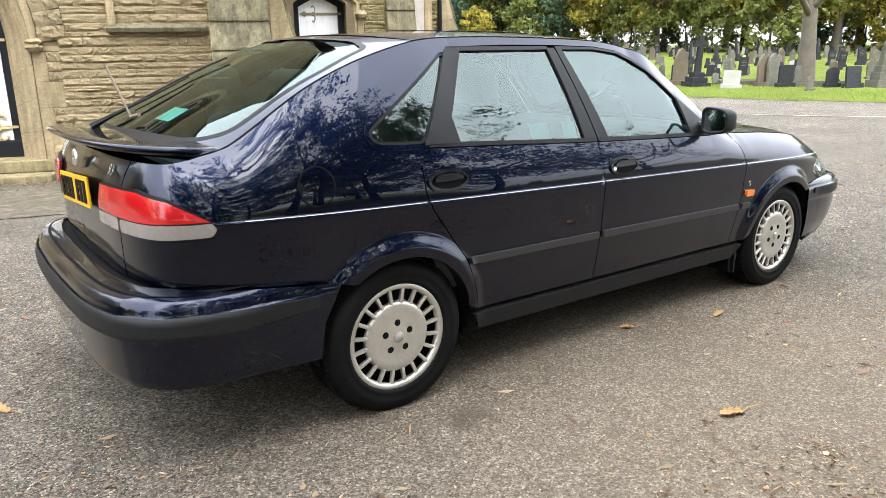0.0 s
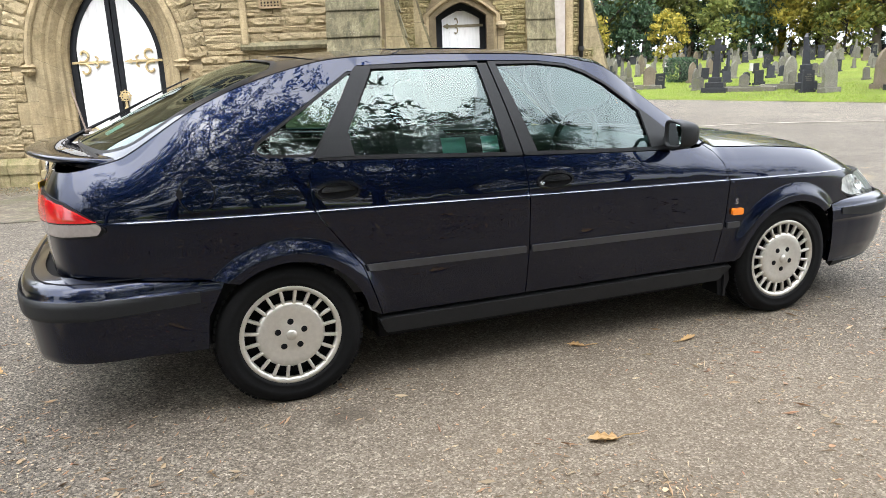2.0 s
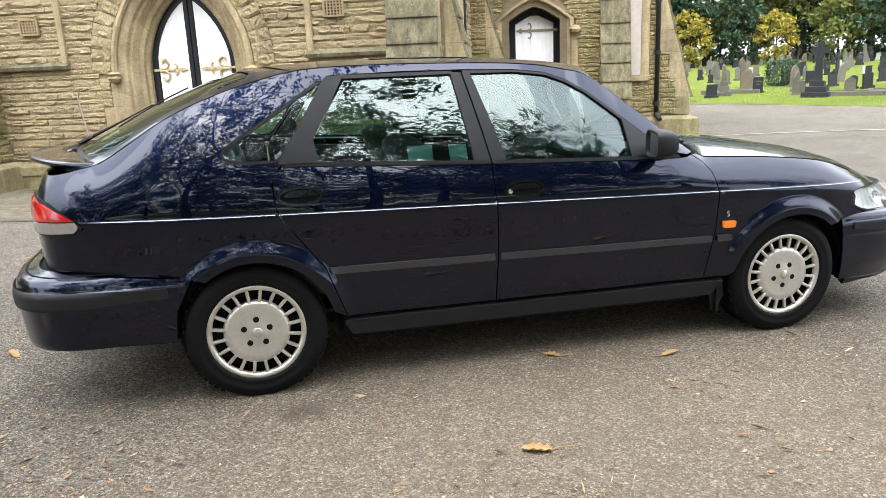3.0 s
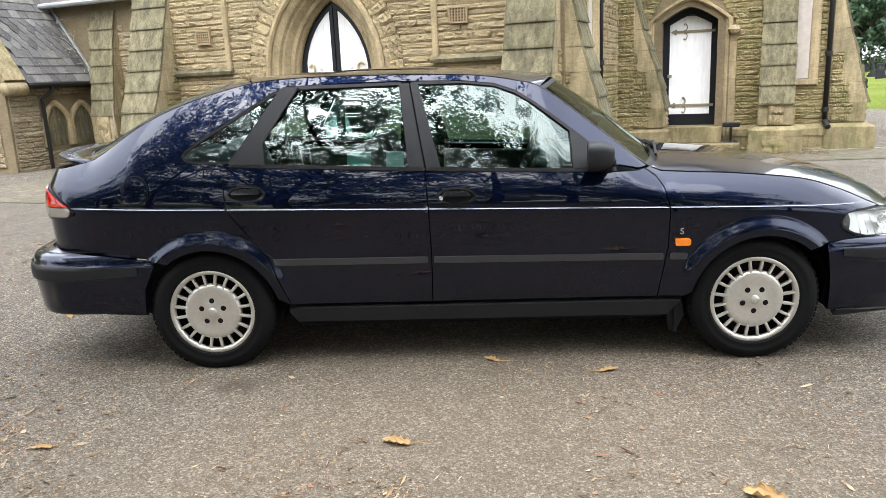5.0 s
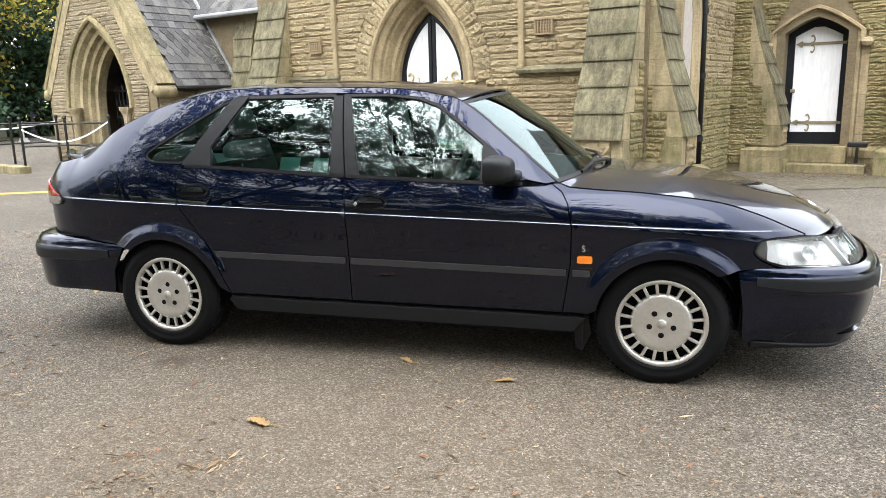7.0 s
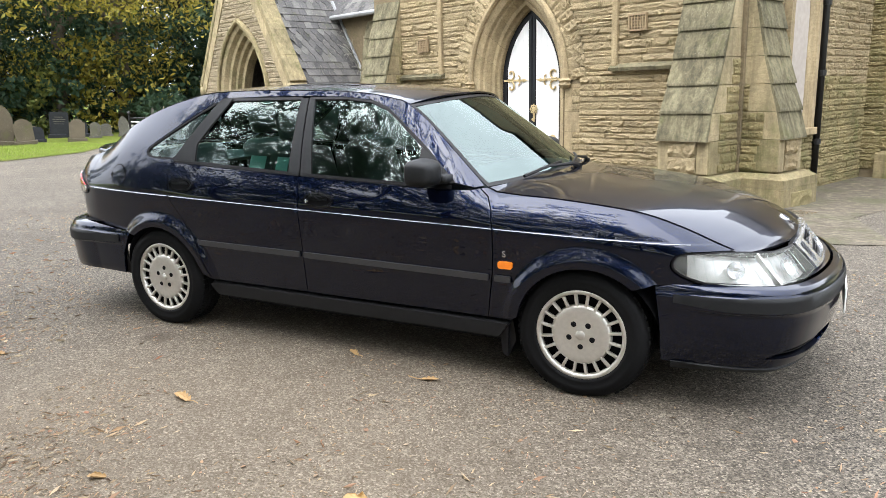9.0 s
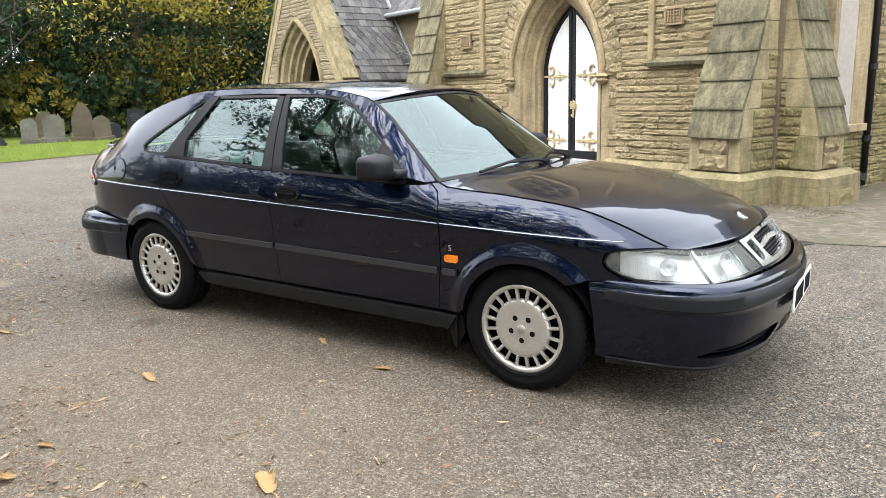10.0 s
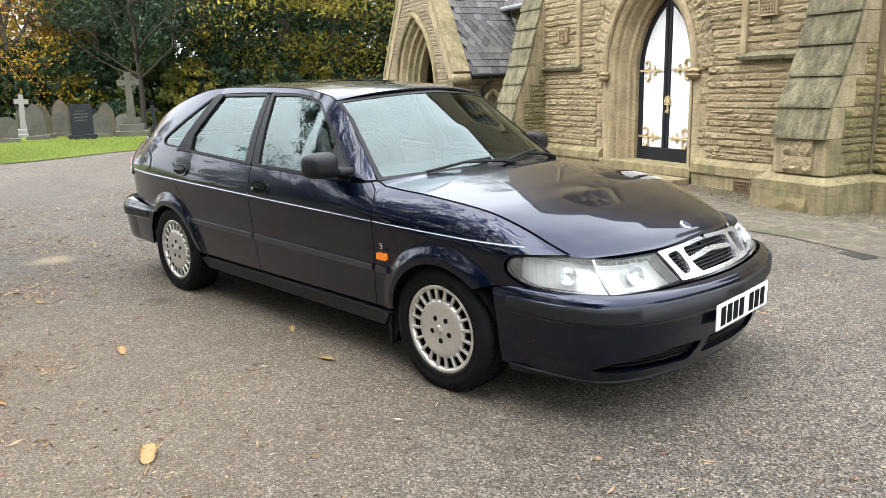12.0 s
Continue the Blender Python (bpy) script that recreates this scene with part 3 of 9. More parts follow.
turf("verge", [(13.0, 21.4), (15.0, 18.0), (16.8, 13.1), (17.9, 10.6), (18.4, 6.2), (18.2, 0), (26, -2), (30, 20), (28, 32), (12, 30)], M_GRASS, 0.016,
     "strip of bright green turf along the drive")
turf("verge", [(-13.0, 0), (-12.8, 2.8), (-14.4, 5.9), (-15.0, 8.7), (-15.5, 11.1), (-19.2, 16), (-24, 24), (-38, 24), (-36, -4), (-14, -4)], M_GRASS, 0.016,
     "strip of bright green turf beside the graves")
turf("verge", [(17.5, -6.2), (10, -7.4), (0, -7.6), (-8, -7.2), (-12, -4.2), (-20, -6), (-22, -22), (22, -22), (24, -8)], M_WOODFLOOR, 0.016,
     "leaf-strewn verge under bare trees")


ground_sheet("road", [(6.5, 9.6), (8.2, 9.72), (9.3, 9.66), (10.4, 9.4), (11.5, 8.98), (12.5, 8.3), (13.2, 7.5), (13.5, 6.5), (13.75, 5.5), (14.3, 4.4), (15.2, 2.5), (16.5, 0), (18.3, 0), (18.5, 6.3), (18.0, 10.7), (16.9, 13.2), (15.1, 18.1), (13.1, 21.4), (9, 25), (6, 14)], M_TARMAC_OLD, 0.6, 0.006, "older paler tarmac of the side drive", "road")


def joint_line():
    """A pale worn seam where the two road surfaces meet."""
    p = spline([(6.5, 9.6), (8.2, 9.72), (9.3, 9.66), (10.4, 9.4), (11.5, 8.98), (12.5, 8.3), (13.2, 7.5), (13.5, 6.5), (13.75, 5.5), (14.3, 4.4), (15.2, 2.5)], 60)
    vs, fs = [], []
    for i, q in enumerate(p):
        x, y = q[0], q[1]
        w = 0.04 + 0.03 * noise.noise((x * 2, y * 2, 0))
        zz = 0.012 * noise.noise((x * 0.5, y * 0.5, 3.1))
        for k in (-w, w):
            vs.append((x + k * 0.7, y + k * 0.7, ground_z(x + k * 0.7, y + k * 0.7) + zz + 0.012))
        if i:
            fs.append((2 * i - 2, 2 * i - 1, 2 * i + 1, 2 * i))
    return tagged(part("road_seam", (vs, fs), plain("pale_road_grit", (0.34, 0.31, 0.26), 0.9, 0, 0.4, 30, 0.2), None), "pale worn seam between two tarmac surfaces", "road marking", "", "structure")


joint_line()


def pavement():
    out = [(-9.5, 4.3), (-4.0, 4.3), (-1.0, 4.75), (0.75, 5.16), (1.7, 5.14), (2.35, 5.6), (1.5, 7.0), (1.6, 9.0), (2.6, 9.8), (5.2, 10.6), (5.2, 13.5), (-9.5, 13.5)]
    pts = [CHAPEL @ Vector((s, e, 0)) for s, e in out]
    return ground_sheet("pavement", [(p.x, p.y) for p in pts], M_PAVING, 0.3, 0.007, "old dirty stone paving along the chapel wall", "pavement")


pavement()

# ---- chapel; local axes: s along its front, e into the building, z up ----
def arch(cx, w0, z0, off, zb, n=14):
    """Points (s, z) of a two-centred arch on jambs, from the left foot over the tip to the right foot."""
    r = 2 * w0 + off
    top = math.acos(w0 / r)
    left = [(cx + w0 - r * math.cos(top * i / n), z0 + r * math.sin(top * i / n)) for i in range(n + 1)]
    right = [(2 * cx - s, z) for s, z in reversed(left[:-1])]
    return [(left[0][0], zb)] + left + right + [(right[-1][0], zb)]


def low_arch(cx, w, z0, rise, zb, n=10):
    """A flat four-centred arch on jambs."""
    pts = []
    for i in range(n + 1):
        t = i / n
        pts.append((cx - w * (1 - t) ** 0.92, z0 + rise * (0.55 * t + 0.45 * math.sin(t * math.pi / 2))))
    right = [(2 * cx - s, z) for s, z in reversed(pts[:-1])]
    return [(pts[0][0], zb)] + pts + right + [(right[-1][0], zb)]


def sweep(rings):
    """Skins a list of (points (s, z), e) from one to the next."""
    vs, fs = [], []
    n = len(rings[0][0])
    for pts, e in rings:
        vs += [(s, e, z) for s, z in pts]
    for i in range(len(rings) - 1):
        for k in range(n - 1):
            fs.append((i * n + k, i * n + k + 1, (i + 1) * n + k + 1, (i + 1) * n + k))
    return vs, fs


def slab(poly, e0, e1, holes=(), step=5.0):
    """A plate with the outline poly in (s, z) from depth e0 to e1, with holes through it."""
    v2, f2 = fill2d(poly, holes, step, keep=True)
    n = len(v2)
    vs = [(s, e0, z) for s, z in v2] + [(s, e1, z) for s, z in v2]
    fs = []
    for f in f2:
        a, b, c = (v2[i] for i in f[:3])
        w = (b[0] - a[0]) * (c[1] - a[1]) - (b[1] - a[1]) * (c[0] - a[0])
        f = f if w > 0 else tuple(reversed(f))
        fs += [f, tuple(i + n for i in reversed(f))]
    cnt = {}
    for f in fs[::2]:
        for i in range(len(f)):
            cnt[(f[i], f[(i + 1) % len(f)])] = 1
    for a, b in cnt:
        if (b, a) not in cnt:
            fs.append((b, a, a + n, b + n))
    return vs, fs


def structure(name, data, mat, label, category="wall", parent=None, smooth=False):
    ob = part(name, data, mat, None, "", smooth)
    ob.matrix_world = CHAPEL
    return tagged(ob, label, category, "", "structure")


def rock_mesh(seed, mat, nx=8, nz=4, soft=1.0):
    """A unit stone (1 x 1 x 1): a back plate with a pitched, split front at about y = -0.5, fullest below its middle."""
    rng = random.Random(seed)
    vs, fs = [], []
    tilt, off = rng.uniform(-0.3, 0.3), [rng.uniform(-0.2, 0.2) for _ in range(nx + 1)]
    for k in range(nz + 1):
        for i in range(nx + 1):
            u, w = i / nx - 0.5, k / nz - 0.5
            if soft < 0.5:
                d = ((0.12 + 0.5 * rng.random()) if min(0.5 - abs(u), 0.5 - abs(w)) < 1e-6 else (0.45 + 0.6 * rng.random())) * soft
            else:
                swell = (0.30, 1.0, 0.85, 0.90, 0.42)[k] if nz == 4 else 0.5
                ends = rng.uniform(0.45, 0.95) if i in (0, nx) else 1.0
                d = 0.05 + swell * ends * max(0.15, 0.80 + tilt * u * 2 + off[i] + rng.uniform(-0.42, 0.42))
            ju = 0 if i in (0, nx) else rng.uniform(-0.05, 0.05)
            jw = 0 if k in (0, nz) else rng.uniform(-0.07, 0.07)
            vs.append((u + ju, -0.5 * d, w + jw))
    for k in range(nz):
        for i in range(nx):
            a = k * (nx + 1) + i
            q = (a, a + 1, a + nx + 2, a + nx + 1)
            fs += [(q[0], q[1], q[2]), (q[0], q[2], q[3])] if rng.random() < 0.5 else [(q[0], q[1], q[3]), (q[1], q[2], q[3])]
    ring = list(range(nx + 1)) + [k * (nx + 1) + nx for k in range(1, nz + 1)] + [nz * (nx + 1) + i for i in range(nx - 1, -1, -1)] + [k * (nx + 1) for k in range(nz - 1, 0, -1)]
    o = len(vs)
    vs += [(vs[i][0], 0.5, vs[i][2]) for i in ring]
    for j in range(len(ring)):
        l = (j + 1) % len(ring)
        fs.append((ring[l], ring[j], o + j, o + l))
    return mesh_of(vs, fs, mat, False, "stone")


ROCKS = [rock_mesh(i, M_ROCK) for i in range(14)]
ROCKS_G = [rock_mesh(40 + i, M_ROCK_G) for i in range(10)]
ROCKS_P = [rock_mesh(60 + i, M_ROCK_P) for i in range(8)]
ASHLARS = [rock_mesh(120 + i, M_ASHLAR, 3, 2, 0.12) for i in range(5)]
QUOINS = [rock_mesh(180 + i, M_QUOIN, 3, 2, 0.12) for i in range(5)]
WEATHERS = [rock_mesh(140 + i, M_WEATHER, 4, 3, 0.18) for i in range(5)]
PLINTHS = [rock_mesh(160 + i, M_PLINTH, 4, 2, 0.25) for i in range(5)]


def lay_courses(parent, spans, z0, z1, e, seed, meshes, many=300, hmin=0.066, hmax=0.122, lmin=0.22, lmax=0.62, proud=0.027):
    """Lays courses of rough stones on a wall; spans(z) gives the free stretches of s. Returns what is left past `many` as joined geometry."""
    rng = random.Random(seed)
    z, count, rest = z0, 0, []
    while z < z1 - 0.03:
        h = min(rng.uniform(hmin, hmax), z1 - z)
        for a, b in spans(z + h / 2):
            s = a
            while s < b - 0.02:
                l = rng.uniform(lmin, lmax)
                if b - s - l < 0.16:
                    l = b - s
                pr = proud * rng.uniform(0.6, 1.35)
                m = Matrix.LocRotScale((s + l / 2, e - 0.01, z + h / 2), None, (l - 0.006, pr * 2, h - 0.004))
                me = rng.choice(meshes)
                if count < many:
                    ob = new("stone", me)
                    ob.parent = parent
                    ob.matrix_basis = m
                else:
                    rest.append((me, m))
                count += 1
                s += l
        z += h
    return rest


def joined_stones(name, rest, mat, parent):
    if not rest:
        return
    vs, fs = [], []
    for me, m in rest:
        o = len(vs)
        vs += [m @ v.co for v in me.vertices]
        fs += [tuple(i + o for i in p.vertices) for p in me.polygons]
    ob = part(name, (vs, fs), mat, parent)
    ob["kind"] = "stuff"


def lay_block(parent, meshes, s0, s1, e0, z0, z1, proud=0.02, rng=random, name="stone", depth=0.0):
    ob = new(name, rng.choice(meshes))
    ob.parent = parent
    ob.matrix_basis = Matrix.LocRotScale(((s0 + s1) / 2, e0, (z0 + z1) / 2), None, (s1 - s0 - 0.006, (proud + depth) * 2, z1 - z0 - 0.006))
    return ob


EA, EB = 7.20, 12.0        # planes of the gable wall and of the nave wall
DC, DW, DZ = -3.635, 0.64, 1.50   # great door: middle, half width, springing
BASE = -0.32

# gable front with the great door and, high up, a round window
gable = [(-7.25, BASE), (0.05, BASE), (0.05, 5.2), (DC, 9.6), (-7.25, 5.2)]
rose = [(DC + 0.95 * math.cos(a), 4.9 + 0.95 * math.sin(a)) for a in np.linspace(0, 2 * math.pi, 40, endpoint=False)]
wall_front = structure("wall_front", slab(gable, EA, EA + 0.55, [arch(DC, DW, DZ, 0.30, 0.13), rose]), M_MORTAR,
                       "gabled chapel front of buff rock-faced sandstone in courses")
wall_side = structure("wall_side", box(-0.45, 0.05, EA + 0.552, EB - 0.002, BASE, 5.2), M_MORTAR, "side wall of the chapel wing in buff sandstone")
structure("wall_west", box(-7.25, -6.75, EA + 0.552, EB + 6, BASE, 5.2), M_MORTAR, "far side wall of the chapel wing")
structure("wall_nave", slab([(0.055, BASE), (3.62, BASE), (3.62, 5.6), (0.055, 5.6)], EB, EB + 0.55, [low_arch(1.25, 0.49, 2.20, 0.25, 0.29)]), M_MORTAR,
          "nave wall of mossy rock-faced sandstone with a small door")
structure("wall_end", box(3.12, 3.62, EB + 0.552, EB + 7, BASE, 5.6), M_MORTAR, "end wall of the nave")
structure("wall_back", box(-6.5, 3.62, EB + 7.0, EB + 7.5, BASE, 5.6), M_MORTAR, "back wall of the chapel")
roof_v = [(-7.3, EA - 0.1, 5.0), (DC, EA - 0.1, 9.7), (0.3, EA - 0.1, 5.0), (-7.3, EB + 7, 5.0), (DC, EB + 7, 9.7), (0.3, EB + 7, 5.0)]
roof_v += [(v[0], v[1], v[2] + 0.12) for v in roof_v]
structure("roof", (roof_v, [(0, 1, 4, 3), (1, 2, 5, 4), (6, 9, 10, 7), (7, 10, 11, 8), (0, 6, 7, 1), (1, 7, 8, 2), (2, 8, 11, 5), (0, 3, 9, 6), (3, 4, 10, 9), (4, 5, 11, 10)]), M_SLATE,
          "steep slate roof over the chapel wing", "roof")
rn = [(0.31, EB - 0.35, 5.3), (3.9, EB - 0.35, 5.3), (3.9, EB + 3.7, 9.3), (0.31, EB + 3.7, 9.3), (3.9, EB + 7.8, 5.3), (0.31, EB + 7.8, 5.3)]
rn += [(v[0], v[1], v[2] + 0.12) for v in rn]
structure("roof", (rn, [(0, 3, 2, 1), (3, 5, 4, 2), (6, 7, 8, 9), (9, 8, 10, 11), (0, 1, 7, 6), (1, 2, 8, 7), (2, 4, 10, 8), (0, 6, 9, 3), (3, 9, 11, 5), (4, 5, 11, 10)]), M_SLATE,
          "slate roof over the nave", "roof")



def voussoirs(th, path, prof, mat, joints, gap=0.0022):
    """Cuts a moulding that runs along path(offset) into single blocks with open joints; joints: the number of blocks."""
    lines = [(path(o), e) for o, e in prof]
    cum = []
    for pts, e in lines:
        p = np.array(pts, float)
        cum.append((p, np.r_[0, np.cumsum(np.linalg.norm(np.diff(p, axis=0), axis=1))]))
    for k in range(joints):
        rings = []
        for (p, c), (_, e) in zip(cum, lines):
            t = np.linspace(k / joints * c[-1] + gap, (k + 1) / joints * c[-1] - gap, 7)
            rings.append((list(zip(np.interp(t, c, p[:, 0]), np.interp(t, c, p[:, 1]))), e))
        part("voussoir", sweep(rings), mat, th)


def door_surround():
    th = empty("door_surround", CHAPEL, "moulded pointed doorway of dressed buff sandstone with carved stops", "doorway")
    prof = [(0.0, EA + 0.37), (0.0, EA + 0.30), (0.035, EA + 0.27), (0.05, EA + 0.22), (0.10, EA + 0.20), (0.16, EA + 0.10), (0.19, EA + 0.085), (0.21, EA + 0.03), (0.25, EA + 0.0), (0.30, EA - 0.02), (0.31, EA - 0.02), (0.31, EA + 0.04)]
    part("moulding", sweep([(arch(DC, DW, DZ, o + 0.004, 0.10), e + 0.006) for o, e in prof]), M_MORTAR, th, "", False)
    voussoirs(th, lambda o: arch(DC, DW, DZ, o, 0.10), prof, M_ASHLAR, 17)
    hood = [(0.31, EA + 0.02), (0.31, EA - 0.06), (0.335, EA - 0.085), (0.375, EA - 0.085), (0.40, EA - 0.04), (0.40, EA + 0.02)]
    part("hood_mould", sweep([(arch(DC, DW, DZ, o, DZ - 0.02)[1:-1], e) for o, e in hood]), M_ASHLAR, th)
    for sg in (-1, 1):
        bs = lathe([(0.0, -0.07), (0.05, -0.06), (0.085, -0.02), (0.06, 0.01), (0.08, 0.035), (0.045, 0.06), (0.0, 0.07)], 12)
        rng = random.Random(sg)
        vs = [(v[0] * (1 + 0.35 * rng.random()), v[1] * (1 + 0.35 * rng.random()), v[2] * (1 + 0.3 * rng.random())) for v in bs[0]]
        ob = part("carved_stop", (vs, bs[1]), M_ASHLAR, th)
        ob.matrix_basis = Matrix.Translation((DC + sg * (DW + 0.36), EA - 0.05, DZ - 0.05))
    rng = random.Random(5)
    for sg in (-1, 1):
        z = 0.13
        k = 0
        while z < DZ - 0.1:
            h = (0.34, 0.27, 0.30)[k % 3]
            w = (0.30, 0.15)[k % 2]
            a, b = DW + 0.315, DW + 0.315 + w
            s0, s1 = (DC + a, DC + b) if sg > 0 else (DC - b, DC - a)
            zt = min(z + h, DZ - 0.06)
            lay_block(th, ASHLARS, s0, s1, EA - 0.005, z, zt, 0.02, rng, "quoin")
            if k % 2:
                f0, f1 = (s1, s1 + 0.15) if sg > 0 else (s0 - 0.15, s0)
                for j in range(3):
                    lay_block(th, ROCKS, f0, f1, EA - 0.008, z + (zt - z) * j / 3, z + (zt - z) * (j + 1) / 3, 0.022, rng)
            z += h
            k += 1
    # ring of rough arch stones
    r0 = 2 * DW + 0.405
    n = 13
    top = math.acos(DW / r0)
    for sg in (-1, 1):
        for k in range(n):
            a0, a1 = top * k / n, top * (k + 1) / n
            am = (a0 + a1) / 2
            rr = r0 + 0.15
            s, z = DW - rr * math.cos(am), DZ + rr * math.sin(am)
            ob = new("arch_stone", rng.choice(ROCKS))
            ob.parent = th
            ob.matrix_basis = Matrix.LocRotScale((DC - sg * s, EA - 0.012, z), Euler((0, -sg * am, 0)), (0.29, 0.06, (a1 - a0) * rr - 0.005))
    # step and threshold
    part("threshold", box(DC - 1.05, DC + 1.05, EA - 0.10, EA + 0.45, 0.0, 0.138, 0.012), M_PLINTH, th)
    return th


door_surround()


def door_leaf(th, sg, pts_in, e, mat):
    """One white boarded leaf, from the outline of its half of the arch."""
    boards = 4
    w = DW - 0.10
    for i in range(boards):
        a, b = 0.075 + (w - 0.075) * i / boards, 0.075 + (w - 0.075) * (i + 1) / boards - 0.0015
        col = []
        for d in np.linspace(a, b, 4):
            r = 2 * DW - 0.085
            z = DZ + math.sqrt(max(0.0, r * r - (DW + d) ** 2))
            col.append((d, z))
        poly = [(DC + sg * a, 0.34), (DC + sg * b, 0.34)] + [(DC + sg * d, z) for d, z in reversed(col)]
        part("board", slab(poly, e, e + 0.03), mat, th)


def scroll(cx, cz, sg, e, size=1.0):
    """A gilded strap hinge with pairs of scrolls and a leaf tip."""
    out = []
    k = size
    out.append(box(min(cx, cx + sg * 0.36 * k), max(cx, cx + sg * 0.36 * k), e - 0.012, e, cz - 0.016, cz + 0.016))
    for up in (-1, 1):
        pts = []
        for i in range(22):
            t = i / 21
            a = -0.6 + t * 5.2
            r = (0.078 - 0.055 * t) * k
            pts.append((cx + sg * (0.13 * k + r * math.sin(a) * 1.0), e - 0.008, cz + up * (0.082 * k - r * math.cos(a))))
        out.append(tube(pts, 0.016, 6))
        pts = []
        for i in range(12):
            t = i / 11
            a = -0.4 + t * 3.6
            r = (0.04 - 0.025 * t) * k
            pts.append((cx + sg * (0.26 * k + r * math.sin(a)), e - 0.008, cz + up * (0.042 * k - r * math.cos(a))))
        out.append(tube(pts, 0.013, 6))
    tip = [(cx + sg * 0.34 * k, e - 0.012, cz - 0.03), (cx + sg * 0.43 * k, e - 0.012, cz), (cx + sg * 0.34 * k, e - 0.012, cz + 0.03), (cx + sg * 0.34 * k, e, cz - 0.03), (cx + sg * 0.43 * k, e, cz), (cx + sg * 0.34 * k, e, cz + 0.03)]
    out.append((tip, [(0, 1, 2), (5, 4, 3), (0, 3, 4, 1), (1, 4, 5, 2), (2, 5, 3, 0)]))
    return join(*out)


def great_door():
    th = tagged(empty("door_1", CHAPEL, "pair of closed white boarded doors with black frame and gilded hinges", "door"), kind="structure")
    e = EA + 0.38
    part("backing", slab(arch(DC, DW, DZ, -0.02, 0.13), e + 0.035, e + 0.09), M_BLACK, th)
    part("frame", sweep([(arch(DC, DW, DZ, 0.0, 0.13), e - 0.012), (arch(DC, DW, DZ, -0.085, 0.13), e - 0.012), (arch(DC, DW, DZ, -0.085, 0.13), e + 0.04)]), M_BLACK, th)
    part("frame", box(DC - DW, DC + DW, e - 0.02, e + 0.03, 0.13, 0.335, 0.006), M_BLACK, th)
    part("meeting_post", box(DC - 0.07, DC - 0.004, e - 0.018, e + 0.03, 0.335, DZ + 1.04, 0.006), M_BLACK, th)
    part("meeting_post", box(DC + 0.004, DC + 0.07, e - 0.014, e + 0.03, 0.335, DZ + 1.04, 0.006), M_BLACK, th)
    for sg in (-1, 1):
        door_leaf(th, sg, None, e, M_WHITE)
        for z in (DZ + 0.02, 0.50):
            part("strap_hinge", scroll(DC + sg * (DW - 0.03), z, -sg, e - 0.012, 1.22), M_GOLD, th, "gilded scrolled strap hinge")
    ring = [tube([(DC + 0.05 + r * math.cos(a), e - 0.028, 1.06 + r * math.sin(a)) for a in np.linspace(0, 2 * math.pi, 20)], 0.008, 6) for r in (0.035, 0.065)]
    sp = [tube([(DC + 0.05, e - 0.028, 1.06), (DC + 0.05 + 0.085 * math.cos(a), e - 0.028, 1.06 + 0.085 * math.sin(a))], 0.008, 6) for a in np.linspace(0, 2 * math.pi, 8, endpoint=False)]
    part("lock_plate", join(*ring, *sp, box(DC + 0.035, DC + 0.065, e - 0.032, e - 0.016, 0.86, 0.98), tube([(DC + 0.05, e - 0.03, 0.9), (DC + 0.05, e - 0.06, 0.9)], 0.022, 8)), M_GOLD, th, "gilded pierced lock plate")
    return th


great_door()


def rose_window():
    th = tagged(empty("window_1", CHAPEL, "round traceried stone window high in the gable", "window"), kind="structure")
    ring = [[(DC + r * math.cos(a), 4.9 + r * math.sin(a)) for a in np.linspace(0, 2 * math.pi, 41)] for r in (1.25, 1.25, 1.1, 0.95, 0.88)]
    part("frame", sweep(list(zip(ring, (EA + 0.02, EA - 0.06, EA - 0.06, EA + 0.1, EA + 0.3)))), M_ASHLAR, th)
    trac = [tube([(DC + 0.52 * math.cos(b) + 0.3 * math.cos(a), EA + 0.2, 4.9 + 0.52 * math.sin(b) + 0.3 * math.sin(a)) for a in np.linspace(0, 2 * math.pi, 17)], 0.04, 6) for b in np.linspace(0, 2 * math.pi, 6, endpoint=False)]
    trac.append(tube([(DC + 0.24 * math.cos(a), EA + 0.2, 4.9 + 0.24 * math.sin(a)) for a in np.linspace(0, 2 * math.pi, 17)], 0.04, 6))
    part("tracery", join(*trac), M_ASHLAR, th)
    part("pane", slab([(DC + 0.9 * math.cos(a), 4.9 + 0.9 * math.sin(a)) for a in np.linspace(0, 2 * math.pi, 32, endpoint=False)], EA + 0.26, EA + 0.28), M_G_DARK, th)


rose_window()


def arch_half(z):
    """Half width that the doorway's dressed and ring stones take up at a height."""
    if z < DZ:
        return DW + 0.45 + 0.16
    r = 2 * DW + 0.405 + 0.30
    d = r * r - (z - DZ) ** 2
    return max(0.0, math.sqrt(d) - DW) if d > DW * DW else 0.0


PL_Z = 0.30


